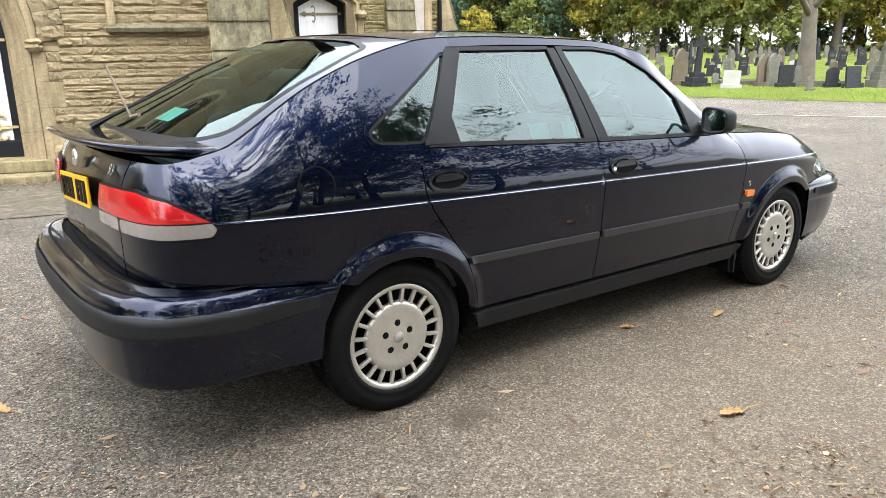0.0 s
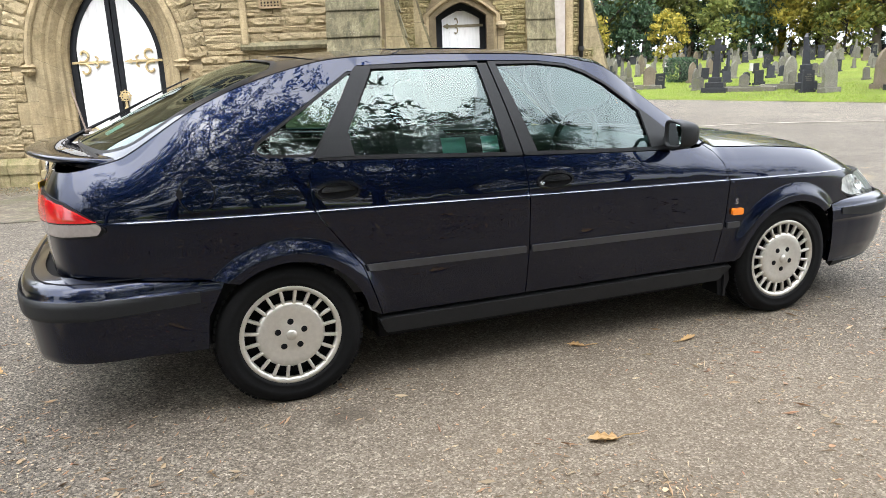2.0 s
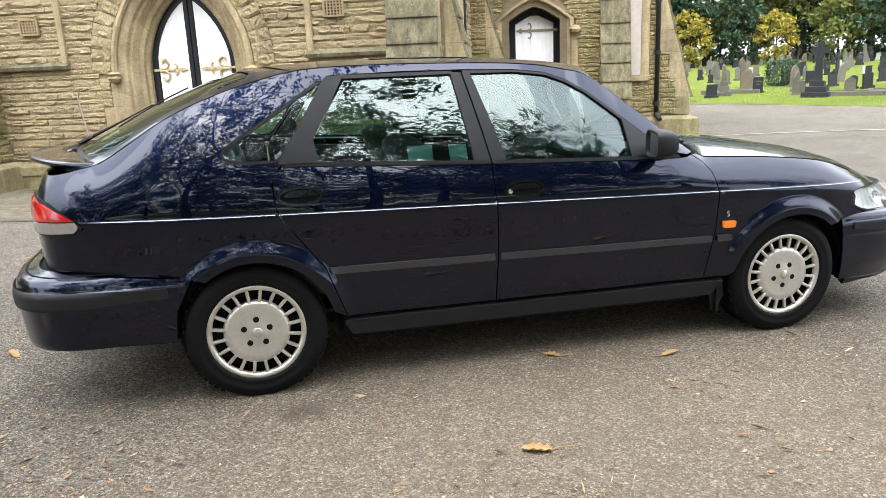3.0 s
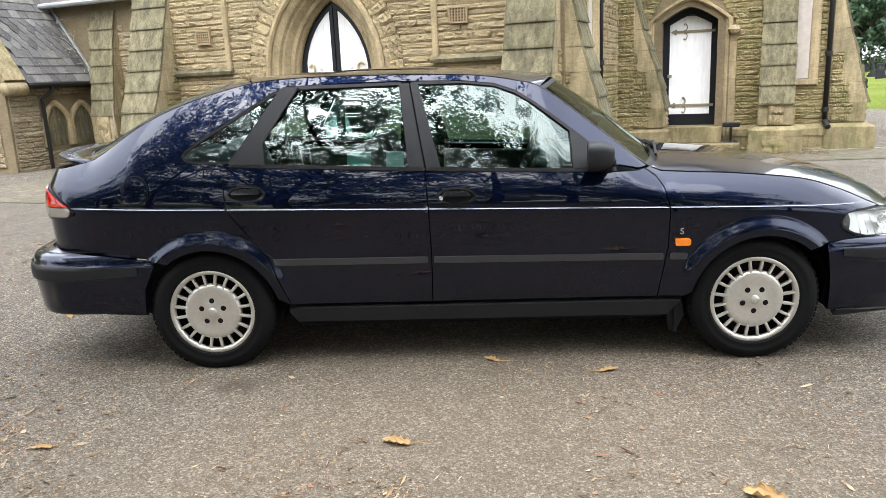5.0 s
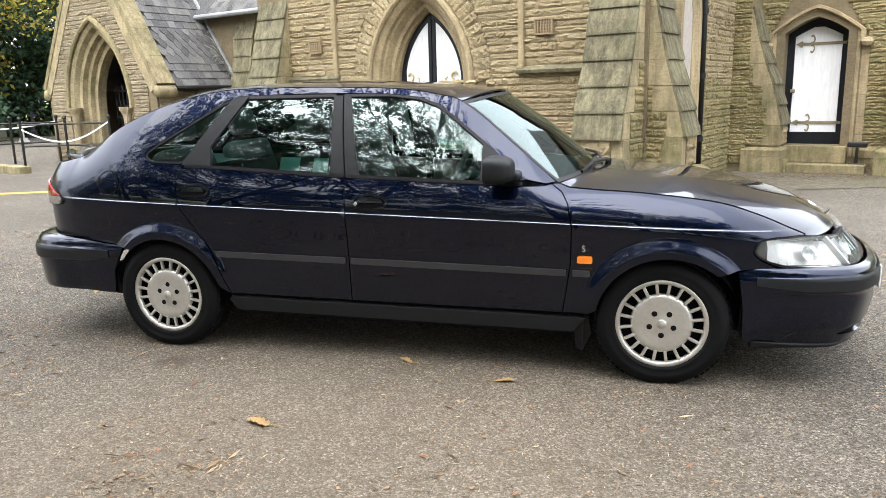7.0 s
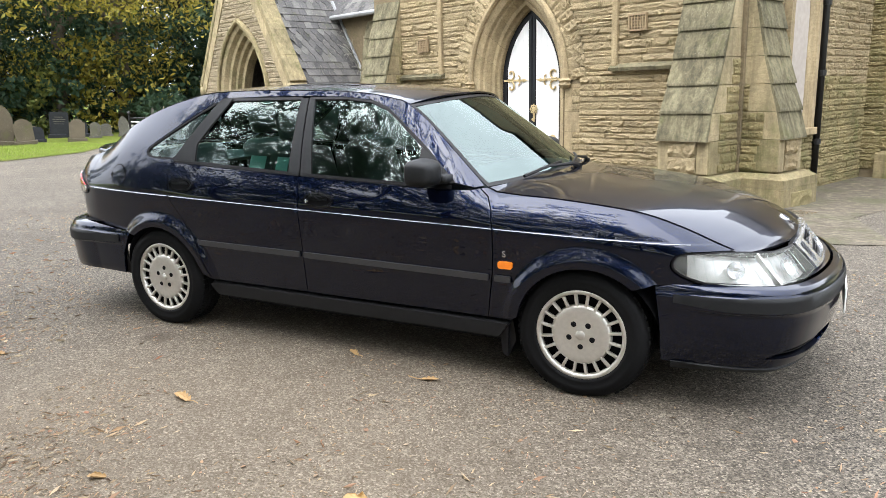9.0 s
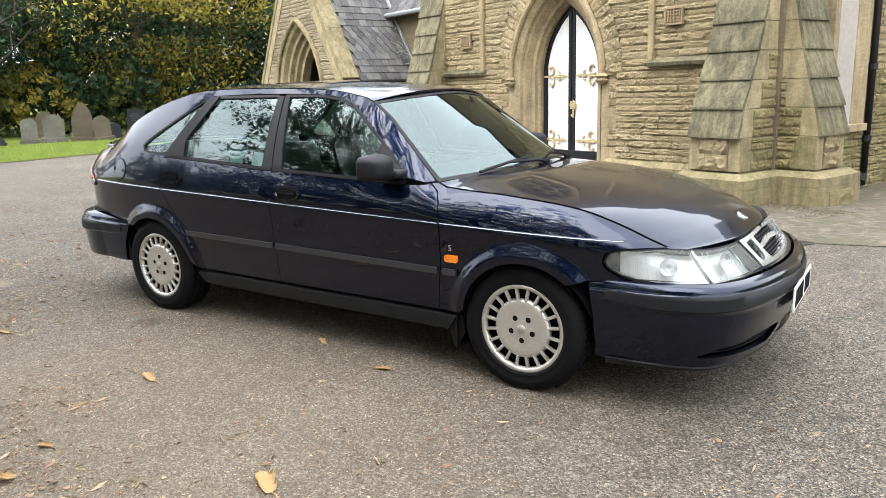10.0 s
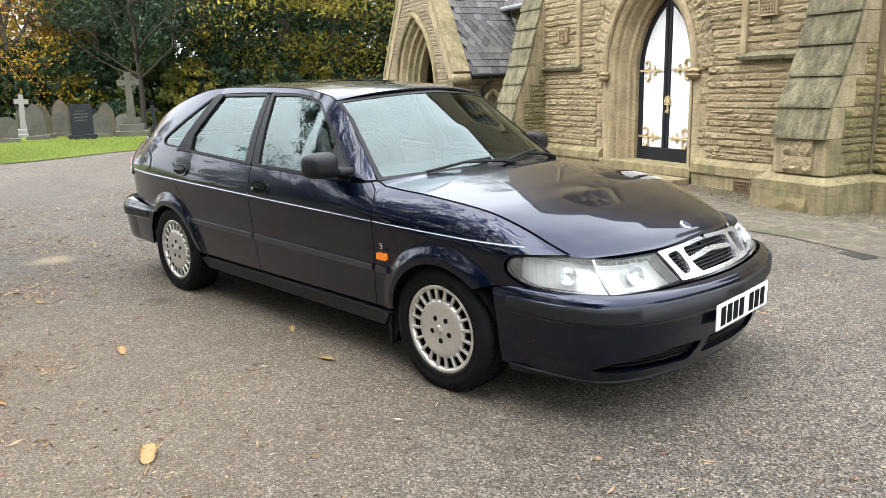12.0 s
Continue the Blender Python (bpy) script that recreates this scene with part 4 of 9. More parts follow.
def frame_panel(s_edge, s_but, sg, name):
    """Upright strip and sloped sill of a sunk panel beside a buttress."""
    th = empty(name, CHAPEL, "dressed stone strip and projecting sill on the rough wall", "sill")
    part("strip", box(s_edge - 0.045, s_edge + 0.045, EA - 0.075, EA, 1.66, 4.2, 0.012), M_ASHLAR, th)
    a, b = min(s_edge - sg * 0.06, s_but), max(s_edge - sg * 0.06, s_but)
    part("sill", [[(a, EA, 1.59), (b, EA, 1.59), (a, EA - 0.10, 1.59), (b, EA - 0.10, 1.59), (a, EA - 0.115, 1.635), (b, EA - 0.115, 1.635), (a, EA, 1.70), (b, EA, 1.70)],
                  [(0, 1, 3, 2), (2, 3, 5, 4), (4, 5, 7, 6), (0, 2, 4, 6), (1, 7, 5, 3)]], M_WEATHER, th)


frame_panel(-1.775, -0.66, 1, "panel_moulding")
frame_panel(-5.35, -6.47, -1, "panel_moulding")


def vent(s, z, e, mat, w=0.13, h=0.10, nx=6, nz=5):
    th = empty("wall_vent", CHAPEL, "small square pierced clay ventilation grille in the wall", "vent", "vents in the wall")
    part("backing", box(s - w, s + w, e - 0.012, e, z - h, z + h), M_INK_SHADE, th)
    fr = [box(s - w - 0.012, s + w + 0.012, e - 0.05, e - 0.013, z + sg * h - 0.012, z + sg * h + 0.012) for sg in (-1, 1)]
    fr += [box(s + sg * w - 0.012, s + sg * w + 0.012, e - 0.05, e - 0.013, z - h + 0.0122, z + h - 0.0122) for sg in (-1, 1)]
    part("frame", join(*fr), mat, th)
    for i in range(1, nx):
        x = s - w + 2 * w * i / nx
        part("bar", box(x - 0.007, x + 0.007, e - 0.045, e - 0.013, z - h + 0.013, z + h - 0.013), mat, th)
    for i in range(1, nz):
        y = z - h + 2 * h * i / nz
        part("bar", box(s - w + 0.013, s + w - 0.013, e - 0.041, e - 0.014, y - 0.007, y + 0.007), mat, th)


vent(-1.415, 2.215, EA - 0.03, M_CLAY)
vent(-5.80, 2.175, EA - 0.03, M_CLAY)
vent(-1.58, -0.045, EA - 0.11, M_RUST, 0.13, 0.11)


def buttress(m, width, levels, depth_low, label, plinth=True, mats=(WEATHERS, ASHLARS, ROCKS_G), extra=0.16):
    """A stepped buttress that leans back against a wall at local y = 0; levels: heights of its slabs' lower edges, with the depths there."""
    th = empty("buttress", m, label, "buttress", "chapel buttresses")
    h = width / 2
    z0 = levels[0][0]
    crng = random.Random(int(m.translation.x * 100))
    # core behind the slabs
    prof = [(0.0, BASE)] + [(-d + 0.05, z) for z, d in [(BASE, depth_low)] + list(levels)] + [(0.0, levels[-1][0])]
    vs = [(sg * (h - 0.012), y, z) for sg in (-1, 1) for y, z in prof]
    n = len(prof)
    part("core", (vs, [tuple(range(n)), tuple(range(2 * n - 1, n - 1, -1))] + [(i, n + i, n + (i + 1) % n, (i + 1) % n) for i in range(n)]), M_PLINTH, th)
    for (za, da), (zb, db) in zip(levels[:-1], levels[1:]):
        # sloped weathering slab, with a drip edge at its foot
        ov = 0.028
        pts = [(-da - ov, za), (-da - ov + 0.004, za + 0.03), (-db - 0.004, zb + 0.0), (-db + 0.09, zb), (-da + 0.09, za)]
        vs = [(sg * h, y, z) for sg in (-1, 1) for y, z in pts]
        part("slab", (vs, [tuple(range(5)), tuple(range(9, 4, -1))] + [(i, 5 + i, 5 + (i + 1) % 5, (i + 1) % 5) for i in range(5)]), M_WEATHER, th)
        # cheeks
        for sg in (-1, 1):
            q = [(-da + 0.02, za + 0.004), (-db + 0.02, zb - 0.004), (0.0, zb - 0.004), (0.0, za + 0.004)]
            x0, x1 = sg * (h - 0.03), sg * (h + 0.004)
            vs = [(x, y, z) for x in (x0, x1) for y, z in q]
            part("cheek", (vs, [(0, 1, 2, 3), (7, 6, 5, 4)] + [(i, 4 + i, 4 + (i + 1) % 4, (i + 1) % 4) for i in range(4)]), M_QUOIN, th)
            y1 = min(-0.03, -db + crng.choice([0.16, 0.2, 0.26]))
            zz = za + 0.006
            while zz < zb - 0.03 and db > 0.05:
                hh = min(crng.uniform(0.08, 0.13), zb - zz - 0.004)
                yy = 0.0
                while yy > y1 + 0.03:
                    ll = min(crng.uniform(0.12, 0.3), yy - y1)
                    ob = new("stone", crng.choice(mats[2]))
                    ob.parent = th
                    ob.matrix_basis = Matrix.LocRotScale((sg * (h + 0.004), yy - ll / 2, zz + hh / 2), Euler((0, 0, sg * math.pi / 2)), (ll - 0.008, 0.05, hh - 0.008))
                    yy -= ll
                zz += hh
    rng = random.Random(int(width * 1000) + int(z0 * 100))
    # shaft below the slabs: quoins with a rough stone between
    z1 = PL_Z + 0.02
    k = 0
    z = z1
    qh = (z0 - z1) / 2
    for sg in (-1, 1):
        a, b = sorted((sg * h, sg * (h - 0.15)))
        lay_block(th, QUOINS, a, b, -depth_low, z1, z0, 0.03, rng, "quoin")
    for k in range(2):
        lay_block(th, ROCKS, -h + 0.15, h - 0.15, -depth_low, z1 + qh * k, z1 + qh * (k + 1), 0.045, rng)
    for sg in (-1, 1):
        part("cheek", box(sg * (h + 0.002) - 0.012, sg * (h + 0.002) + 0.012, -depth_low + 0.004, 0, z1, z0 - 0.004, 0.004), M_PLINTH, th)
        zz = z1 + 0.01
        while zz < z0 - 0.05:
            hh = min(crng.uniform(0.08, 0.13), z0 - zz - 0.006)
            yy, y1 = 0.0, -depth_low + crng.choice([0.2, 0.26])
            while yy > y1 + 0.03:
                ll = min(crng.uniform(0.12, 0.3), yy - y1)
                ob = new("stone", crng.choice(mats[2]))
                ob.parent = th
                ob.matrix_basis = Matrix.LocRotScale((sg * (h + 0.014), yy - ll / 2, zz + hh / 2), Euler((0, 0, sg * math.pi / 2)), (ll - 0.008, 0.05, hh - 0.008))
                yy -= ll
            zz += hh
    if plinth:
        g = extra
        for sz0, sz1, gr in ((BASE, 0.13, g), (0.134, PL_Z, g - 0.005)):
            top = gr - (0.09 if sz0 > 0 else 0)
            a = [(-h - gr, -depth_low - gr), (h + gr, -depth_low - gr), (h + gr, 0.05), (-h - gr, 0.05)]
            b = [(-h - top, -depth_low - top), (h + top, -depth_low - top), (h + top, 0.05), (-h - top, 0.05)]
            zt = sz1 - (0.06 if sz0 > 0 else 0)
            vs = [(x, y, sz0) for x, y in a] + [(x, y, zt) for x, y in a] + [(x, y, sz1) for x, y in b]
            fs = [(3, 2, 1, 0), (8, 9, 10, 11)] + [(r * 4 + i, r * 4 + (i + 1) % 4, r * 4 + 4 + (i + 1) % 4, r * 4 + 4 + i) for r in (0, 1) for i in range(4)]
            part("plinth", (vs, fs), M_PLINTH, th)
        lay_block(th, ROCKS_G, -h + 0.06, h - 0.06, -depth_low - g, BASE + 0.12, 0.08, 0.04, rng)
    return th


LV_SIDE = [(0.71, 0.50), (1.04, 0.43), (1.37, 0.33), (1.70, 0.24), (2.03, 0.17), (2.36, 0.10), (2.7, 0.04), (3.0, 0.0)]
LV = [(0.71, 0.70), (1.04, 0.63), (1.37, 0.50), (1.70, 0.38), (2.03, 0.29), (2.36, 0.20), (2.7, 0.10), (3.0, 0.02)]
buttress(CHAPEL @ Matrix.Translation((-0.335, EA, 0)), 0.67, LV, 0.66, "stepped buttress of lichened grey sandstone slabs against the gable front")
buttress(CHAPEL @ Matrix.Translation((-6.80, EA, 0)), 0.70, LV, 0.66, "stepped buttress of lichened grey sandstone slabs at the wing's far corner")
buttress(CHAPEL @ Matrix.Translation((0.05, EA + 0.38, 0)) @ pose(0, 0, 0, 0, 0, 90), 0.64, LV_SIDE, 0.47, "stepped corner buttress of sandstone beside the wing's side wall")
LV2 = [(0.68, 0.55), (1.0, 0.46), (1.34, 0.36), (1.70, 0.26), (2.07, 0.17), (2.5, 0.08), (3.0, 0.0)]
buttress(CHAPEL @ Matrix.Translation((2.765, EB, 0)), 0.55, LV2, 0.52, "stepped buttress of lichened slabs beside the small nave door")
buttress(CHAPEL @ Matrix.Translation((0.35, EB - 0.35, 0)) @ pose(0, 0, 0, 0, 0, 90), 0.66, [(0.66, 0.58), (1.0, 0.50), (1.34, 0.41), (1.70, 0.28), (2.07, 0.16), (2.64, 0.02)], 0.55, "mossy stepped buttress in the corner by the small door", extra=0.07)
buttress(CHAPEL @ Matrix.Translation((3.62, EB + 0.35, 0)) @ pose(0, 0, 0, 0, 0, 90), 0.60, [(0.64, 0.62), (1.0, 0.52), (1.5, 0.40), (1.91, 0.28), (2.87, 0.03)], 0.58, "stepped buttress at the end corner of the nave")

buttress(CHAPEL @ Matrix.Translation((-10.48, 9.70, 0)), 0.64, [(0.9, 0.42), (1.25, 0.36), (1.6, 0.31), (1.95, 0.26), (2.3, 0.20), (2.7, 0.12), (3.1, 0.02)], 0.42, "narrow stepped sandstone buttress on the link wall")


def plinth_run(s0, s1, e, out):
    th = empty("wall_plinth", CHAPEL, "low chamfered plinth of mossy sandstone blocks", "plinth")
    rng = random.Random(int(s0 * 10))
    s = s0
    while s < s1 - 0.05:
        l = min(rng.uniform(0.5, 0.8), s1 - s)
        a, b = s + 0.003, s + l - 0.003
        vs = [(x, y, z) for x in (a, b) for y, z in ((e + 0.02, 0.1), (e - out, 0.1), (e - out, 0.22), (e - 0.02, PL_Z), (e + 0.02, PL_Z))]
        part("coping", (vs, [(0, 1, 2, 3, 4), (9, 8, 7, 6, 5)] + [(i, 5 + i, 5 + (i + 1) % 5, (i + 1) % 5) for i in range(5)]), M_PLINTH, th)
        for z0, z1 in ((BASE, -0.1), (-0.1, 0.1)):
            lay_block(th, PLINTHS if z0 > -0.2 else ROCKS_G, a, b, e - out + 0.03, z0, z1, 0.045, rng, "stone", 0.0)
        s += l
    return th


plinth_run(-6.5, DC - 1.06, EA, 0.10)
plinth_run(DC + 1.06, -0.7, EA, 0.10)
plinth_run(0.05, 0.80, EB, 0.10)
plinth_run(1.98, 2.44, EB, 0.10)
plinth_run(3.0, 3.62, EB, 0.10)
for a, b in ((DC - 1.06, DC + 1.06),):
    tagged(structure("step", box(a, b, EA - 0.42, EA - 0.10, BASE, 0.0, 0.012), M_PLINTH, "worn stone step at the great door", "step"))


def small_door():
    cx = 1.25
    th = tagged(empty("door_2", CHAPEL, "closed white boarded door with black frame and bronze hinges", "door"), kind="structure")
    e = EB + 0.30
    part("backing", slab(low_arch(cx, 0.47, 2.20, 0.23, 0.29), e + 0.04, e + 0.09), M_BLACK, th)
    part("frame", sweep([(low_arch(cx, 0.49, 2.20, 0.25, 0.29), e - 0.01), (low_arch(cx, 0.375, 2.15, 0.18, 0.29), e - 0.01), (low_arch(cx, 0.375, 2.15, 0.18, 0.29), e + 0.045)]), M_BLACK, th)
    part("frame", box(cx - 0.375, cx + 0.375, e - 0.008, e + 0.04, 0.29, 0.50), M_BLACK, th)
    for i in range(5):
        a, b = cx - 0.370 + 0.148 * i, cx - 0.370 + 0.148 * (i + 1) - 0.0015
        zt = [2.15 + 0.18 * (1 - min(1, abs(x - cx) / 0.375) ** 1.2) - 0.004 for x in (a, b)]
        part("board", slab([(a, 0.502), (b, 0.502), (b, zt[1]), (a, zt[0])], e + 0.004, e + 0.038), M_WHITE, th)
    for z in (2.02, 0.665):
        d = join(box(cx - 0.27, cx + 0.44, e - 0.012, e + 0.003, z - 0.024, z + 0.024),
                 *[tube([(cx - 0.10 + 0.05 * math.sin(a) * (1 - a / 7), e - 0.008, z + up * (0.085 - 0.06 * math.cos(a))) for a in np.linspace(-0.3, 4.2, 14)], 0.012, 6) for up in (-1, 1)],
                 ([(cx - 0.26, e - 0.012, z - 0.055), (cx - 0.36, e - 0.012, z), (cx - 0.26, e - 0.012, z + 0.055), (cx - 0.22, e - 0.012, z)], [(0, 1, 2), (0, 2, 3)]))
        part("strap_hinge", d, M_BRONZE, th, "dull bronze strap hinge with a spear tip")
    part("handle", join(tube([(cx - 0.36, e - 0.07, 1.22), (cx - 0.36, e, 1.22)], 0.02, 8), box(cx - 0.40, cx - 0.32, e - 0.05, e - 0.03, 1.19, 1.25, 0.008)), M_BRONZE, th, "iron lock and latch")
    su = empty("door_surround", CHAPEL, "chamfered flat-arched stone surround of the small door", "doorway")
    prof = [(0.49, 0.25, EB + 0.30), (0.51, 0.27, EB + 0.24), (0.59, 0.33, EB + 0.02), (0.65, 0.37, EB - 0.015), (0.68, 0.39, EB - 0.015), (0.68, 0.39, EB + 0.05)]
    part("moulding", sweep([(low_arch(cx, w, 2.20, r, 0.1), e2) for w, r, e2 in prof]), M_ASHLAR, su)
    part("hood_mould", sweep([(low_arch(cx, w, 2.20, r, 2.0), e2) for w, r, e2 in ((0.68, 0.39, EB), (0.68, 0.39, EB - 0.07), (0.74, 0.44, EB - 0.07), (0.75, 0.45, EB))]), M_ASHLAR, su)
    rng = random.Random(3)
    for sg in (-1, 1):
        ob = part("carved_stop", (lambda d: ([(v[0] * (1 + 0.4 * rng.random()), v[1], v[2] * (1 + 0.3 * rng.random())) for v in d[0]], d[1]))(lathe([(0, -0.07), (0.06, -0.05), (0.085, 0), (0.06, 0.05), (0, 0.07)], 9)), M_ASHLAR, su)
        ob.matrix_basis = Matrix.Translation((cx + sg * 0.76, EB - 0.07, 2.0))
        z, k = 0.12, 0
        while z < 2.0:
            h = (0.36, 0.30)[k % 2]
            w = (0.12, 0.24)[k % 2]
            a, b = 0.705, 0.705 + w
            s0, s1 = (cx + a, cx + b) if sg > 0 else (cx - b, cx - a)
            lay_block(su, ASHLARS, s0, s1, EB - 0.005, z, min(z + h, 2.02), 0.02, rng, "quoin")
            z += h
            k += 1
    st = empty("steps", CHAPEL, "two worn stone steps below the small door", "steps")
    part("step", box(cx - 0.62, cx + 0.62, EB - 0.22, EB + 0.30, 0.0, 0.285, 0.012), M_PLINTH, st)
    part("step", box(cx - 0.95, cx + 0.95, EB - 0.55, EB - 0.221, BASE, 0.0, 0.012), M_PLINTH, st)
    sc = empty("boot_scraper", CHAPEL, "black iron boot scraper standing by the small door", "boot scraper")
    part("foot", box(1.91, 2.17, EB - 0.30, EB - 0.22, -0.06, 0.02, 0.02), M_IRON, sc)
    part("post", tube([(2.04, EB - 0.26, 0.02), (2.04, EB - 0.26, 0.28)], 0.025, 8), M_IRON, sc)
    part("blade", box(1.89, 2.19, EB - 0.29, EB - 0.23, 0.28, 0.37, 0.02), M_IRON, sc)


small_door()


def pipe(points, label):
    th = empty("drainpipe", CHAPEL, label, "drainpipe")
    part("pipe", tube(points, 0.045, 10), M_IRON, th, "", True)
    for z in (0.55, 1.5, 2.45):
        part("collar", tube([(points[0][0], points[0][1], z - 0.04), (points[0][0], points[0][1], z + 0.04)], 0.062, 10), M_IRON, th)
    part("shoe", tube([points[-1], (points[-1][0] + 0.05, points[-1][1] - 0.14, points[-1][2] - 0.1)], 0.05, 10), M_IRON, th)


pipe([(0.12, 9.38, 5.0), (0.12, 9.38, 0.05)], "black cast-iron drainpipe down the wing's side wall")
pipe([(3.56, EB - 0.08, 5.2), (3.56, EB - 0.08, 0.35)], "black cast-iron drainpipe at the nave's end")


def side_window():
    """Pointed blind windows: one in the wing's side wall, one in the nave wall."""
    th = tagged(empty("window_2", CHAPEL @ Matrix.Translation((0.05, 8.72, 0)) @ pose(0, 0, 0, 0, 0, 90), "tall pointed stone window in the wing's side wall", "window"), kind="structure")
    part("frame", sweep([(arch(0, 0.32, 2.3, o, 0.75), y) for o, y in ((-0.1, 0.02), (-0.08, -0.03), (0.02, -0.05), (0.06, -0.09), (0.16, -0.09), (0.17, 0.0))]), M_ASHLAR, th)
    part("pane", slab(arch(0, 0.32, 2.3, -0.09, 0.76), -0.022, -0.01), M_BOARD, th)
    part("sill", box(-0.54, 0.54, -0.12, 0, 0.66, 0.76, 0.01), M_ASHLAR, th)
    th = tagged(empty("window_3", CHAPEL, "boarded pale window with dressed stone frame", "window"), kind="structure")
    part("frame", sweep([(arch(3.14, 0.13, 2.75, o, 1.08), EB + y) for o, y in ((-0.02, 0.02), (0.0, -0.03), (0.06, -0.05), (0.14, -0.05), (0.15, 0.0))]), M_ASHLAR, th)
    part("pane", slab(arch(3.14, 0.13, 2.75, -0.01, 1.09), EB - 0.02, EB - 0.005), M_BOARD, th)
    part("sill", box(2.95, 3.42, EB - 0.09, EB, 0.98, 1.08, 0.01), M_ASHLAR, th)


side_window()

# ---- the car; local axes: x forward from the rear axle, y across (near side at 0, middle at CY), z up ----
CY, HUB_Z = 0.80, 0.29
CAR_TILT = math.asin(0.024 / 2.605)
CAR = Matrix.Translation((-HUB_Z * math.sin(CAR_TILT), 0, 0.303 - HUB_Z * math.cos(CAR_TILT))) @ Matrix.Rotation(CAR_TILT, 4, "Y")
car = empty("car", CAR, "dark midnight blue five-door hatchback parked on tarmac", "car")

# plan of the body's widest line, from the middle of the tail to the middle of the nose: (x, half width)
_plan = spline([(-0.885, 0.0), (-0.882, 0.22), (-0.874, 0.42), (-0.85, 0.58), (-0.805, 0.69), (-0.735, 0.748), (-0.63, 0.785), (-0.45, 0.812), (-0.2, 0.832), (0.2, 0.842), (0.8, 0.847), (1.4, 0.848), (2.0, 0.845),
                (2.5, 0.838), (2.8, 0.825), (3.0, 0.800), (3.15, 0.773), (3.28, 0.735), (3.39, 0.672), (3.455, 0.58), (3.50, 0.45), (3.53, 0.3), (3.548, 0.15), (3.553, 0.0)], 700)
_len = np.r_[0, np.cumsum(np.linalg.norm(np.diff(_plan, axis=0), axis=1))]
_u = _len - np.interp(0, _plan[:, 0][np.argmax(_plan[:, 1] > 0.7):], _len[np.argmax(_plan[:, 1] > 0.7):])
U_TAIL, U_NOSE = float(_u[0]), float(_u[-1])


def plan(u):
    return float(np.interp(u, _u, _plan[:, 0])), float(np.interp(u, _u, _plan[:, 1]))


def plan_normal(u):
    a, b = plan(u - 0.02), plan(u + 0.02)
    d = Vector((b[0] - a[0], b[1] - a[1])).normalized()
    return (-d.y, d.x)


def tab(x, *pairs):
    return float(np.interp(x, [p[0] for p in pairs], [p[1] for p in pairs]))


_ze = spline([(U_TAIL, 1.0), (-1.0, 1.0), (-0.80, 1.0), (-0.65, 1.022), (-0.55, 1.05), (-0.31, 1.195), (-0.10, 1.285), (0.114, 1.348), (0.3, 1.382), (0.6, 1.392), (1.0, 1.388), (1.3, 1.375), (1.5, 1.345), (1.64, 1.30), (1.9, 1.10), (2.12, 0.93), (2.25, 0.905), (2.5, 0.89), (2.83, 0.853), (3.02, 0.797), (3.2, 0.724), (3.3, 0.694), (3.5, 0.69), (3.8, 0.688), (U_NOSE, 0.688)], 600)


def top_z(u):
    return float(np.interp(u, _ze[:, 0], _ze[:, 1]))


def crease_z(u):
    return 0.797 - 0.0225 * u


def smooth(a, b, x):
    t = min(1.0, max(0.0, (x - a) / (b - a)))
    return t * t * (3 - 2 * t)


def side(u, z, sg=1, lift=0.0):
    """The skin of the body's side: u along the plan, z up. sg 1: near side, -1: far side."""
    x, c = plan(u)
    nx, nc = plan_normal(u)
    zs = tab(u, (-0.9, 0.80), (1.9, 0.80), (2.3, 0.74), (3.0, 0.66), (3.2, 0.60))
    ze = top_z(u)
    oe = tab(u, (U_TAIL, 0.05), (-0.9, 0.06), (-0.65, 0.115), (-0.35, 0.150), (0.0, 0.21), (0.4, 0.277), (0.7, 0.285), (1.5, 0.285), (1.75, 0.245), (2.0, 0.155), (2.12, 0.115), (2.3, 0.105), (3.0, 0.10), (3.2, 0.09), (U_NOSE, 0.06))
    pw = tab(u, (-0.9, 2.4), (-0.35, 2.0), (0.0, 1.75), (0.35, 1.45), (1.9, 1.36), (2.2, 2.2), (3.0, 2.4))
    if z > zs:
        off = -oe * ((z - zs) / max(0.05, ze - zs)) ** pw
    else:
        off = -0.05 * ((zs - z) / 0.5) ** 1.8
    # light-catching crease along the flank
    k = smooth(-0.70, -0.55, u) * (1 - smooth(3.0, 3.2, u))
    d = z - crease_z(u)
    off += 0.0075 * k * (1 - smooth(-0.001, 0.008, d)) * (0.35 + 0.65 * smooth(-0.12, 0.0, d))
    # wheel arch lips
    for wx in (0.015, 2.625):
        r = math.hypot(u - wx, z - 0.283)
        if r < 0.5 and z > 0.1:
            off += 0.031 * (1 - smooth(0.350, 0.424, r)) * smooth(0.15, 0.45, z)
    off += lift
    return (x + nx * off, CY - sg * (c + nc * off), z)


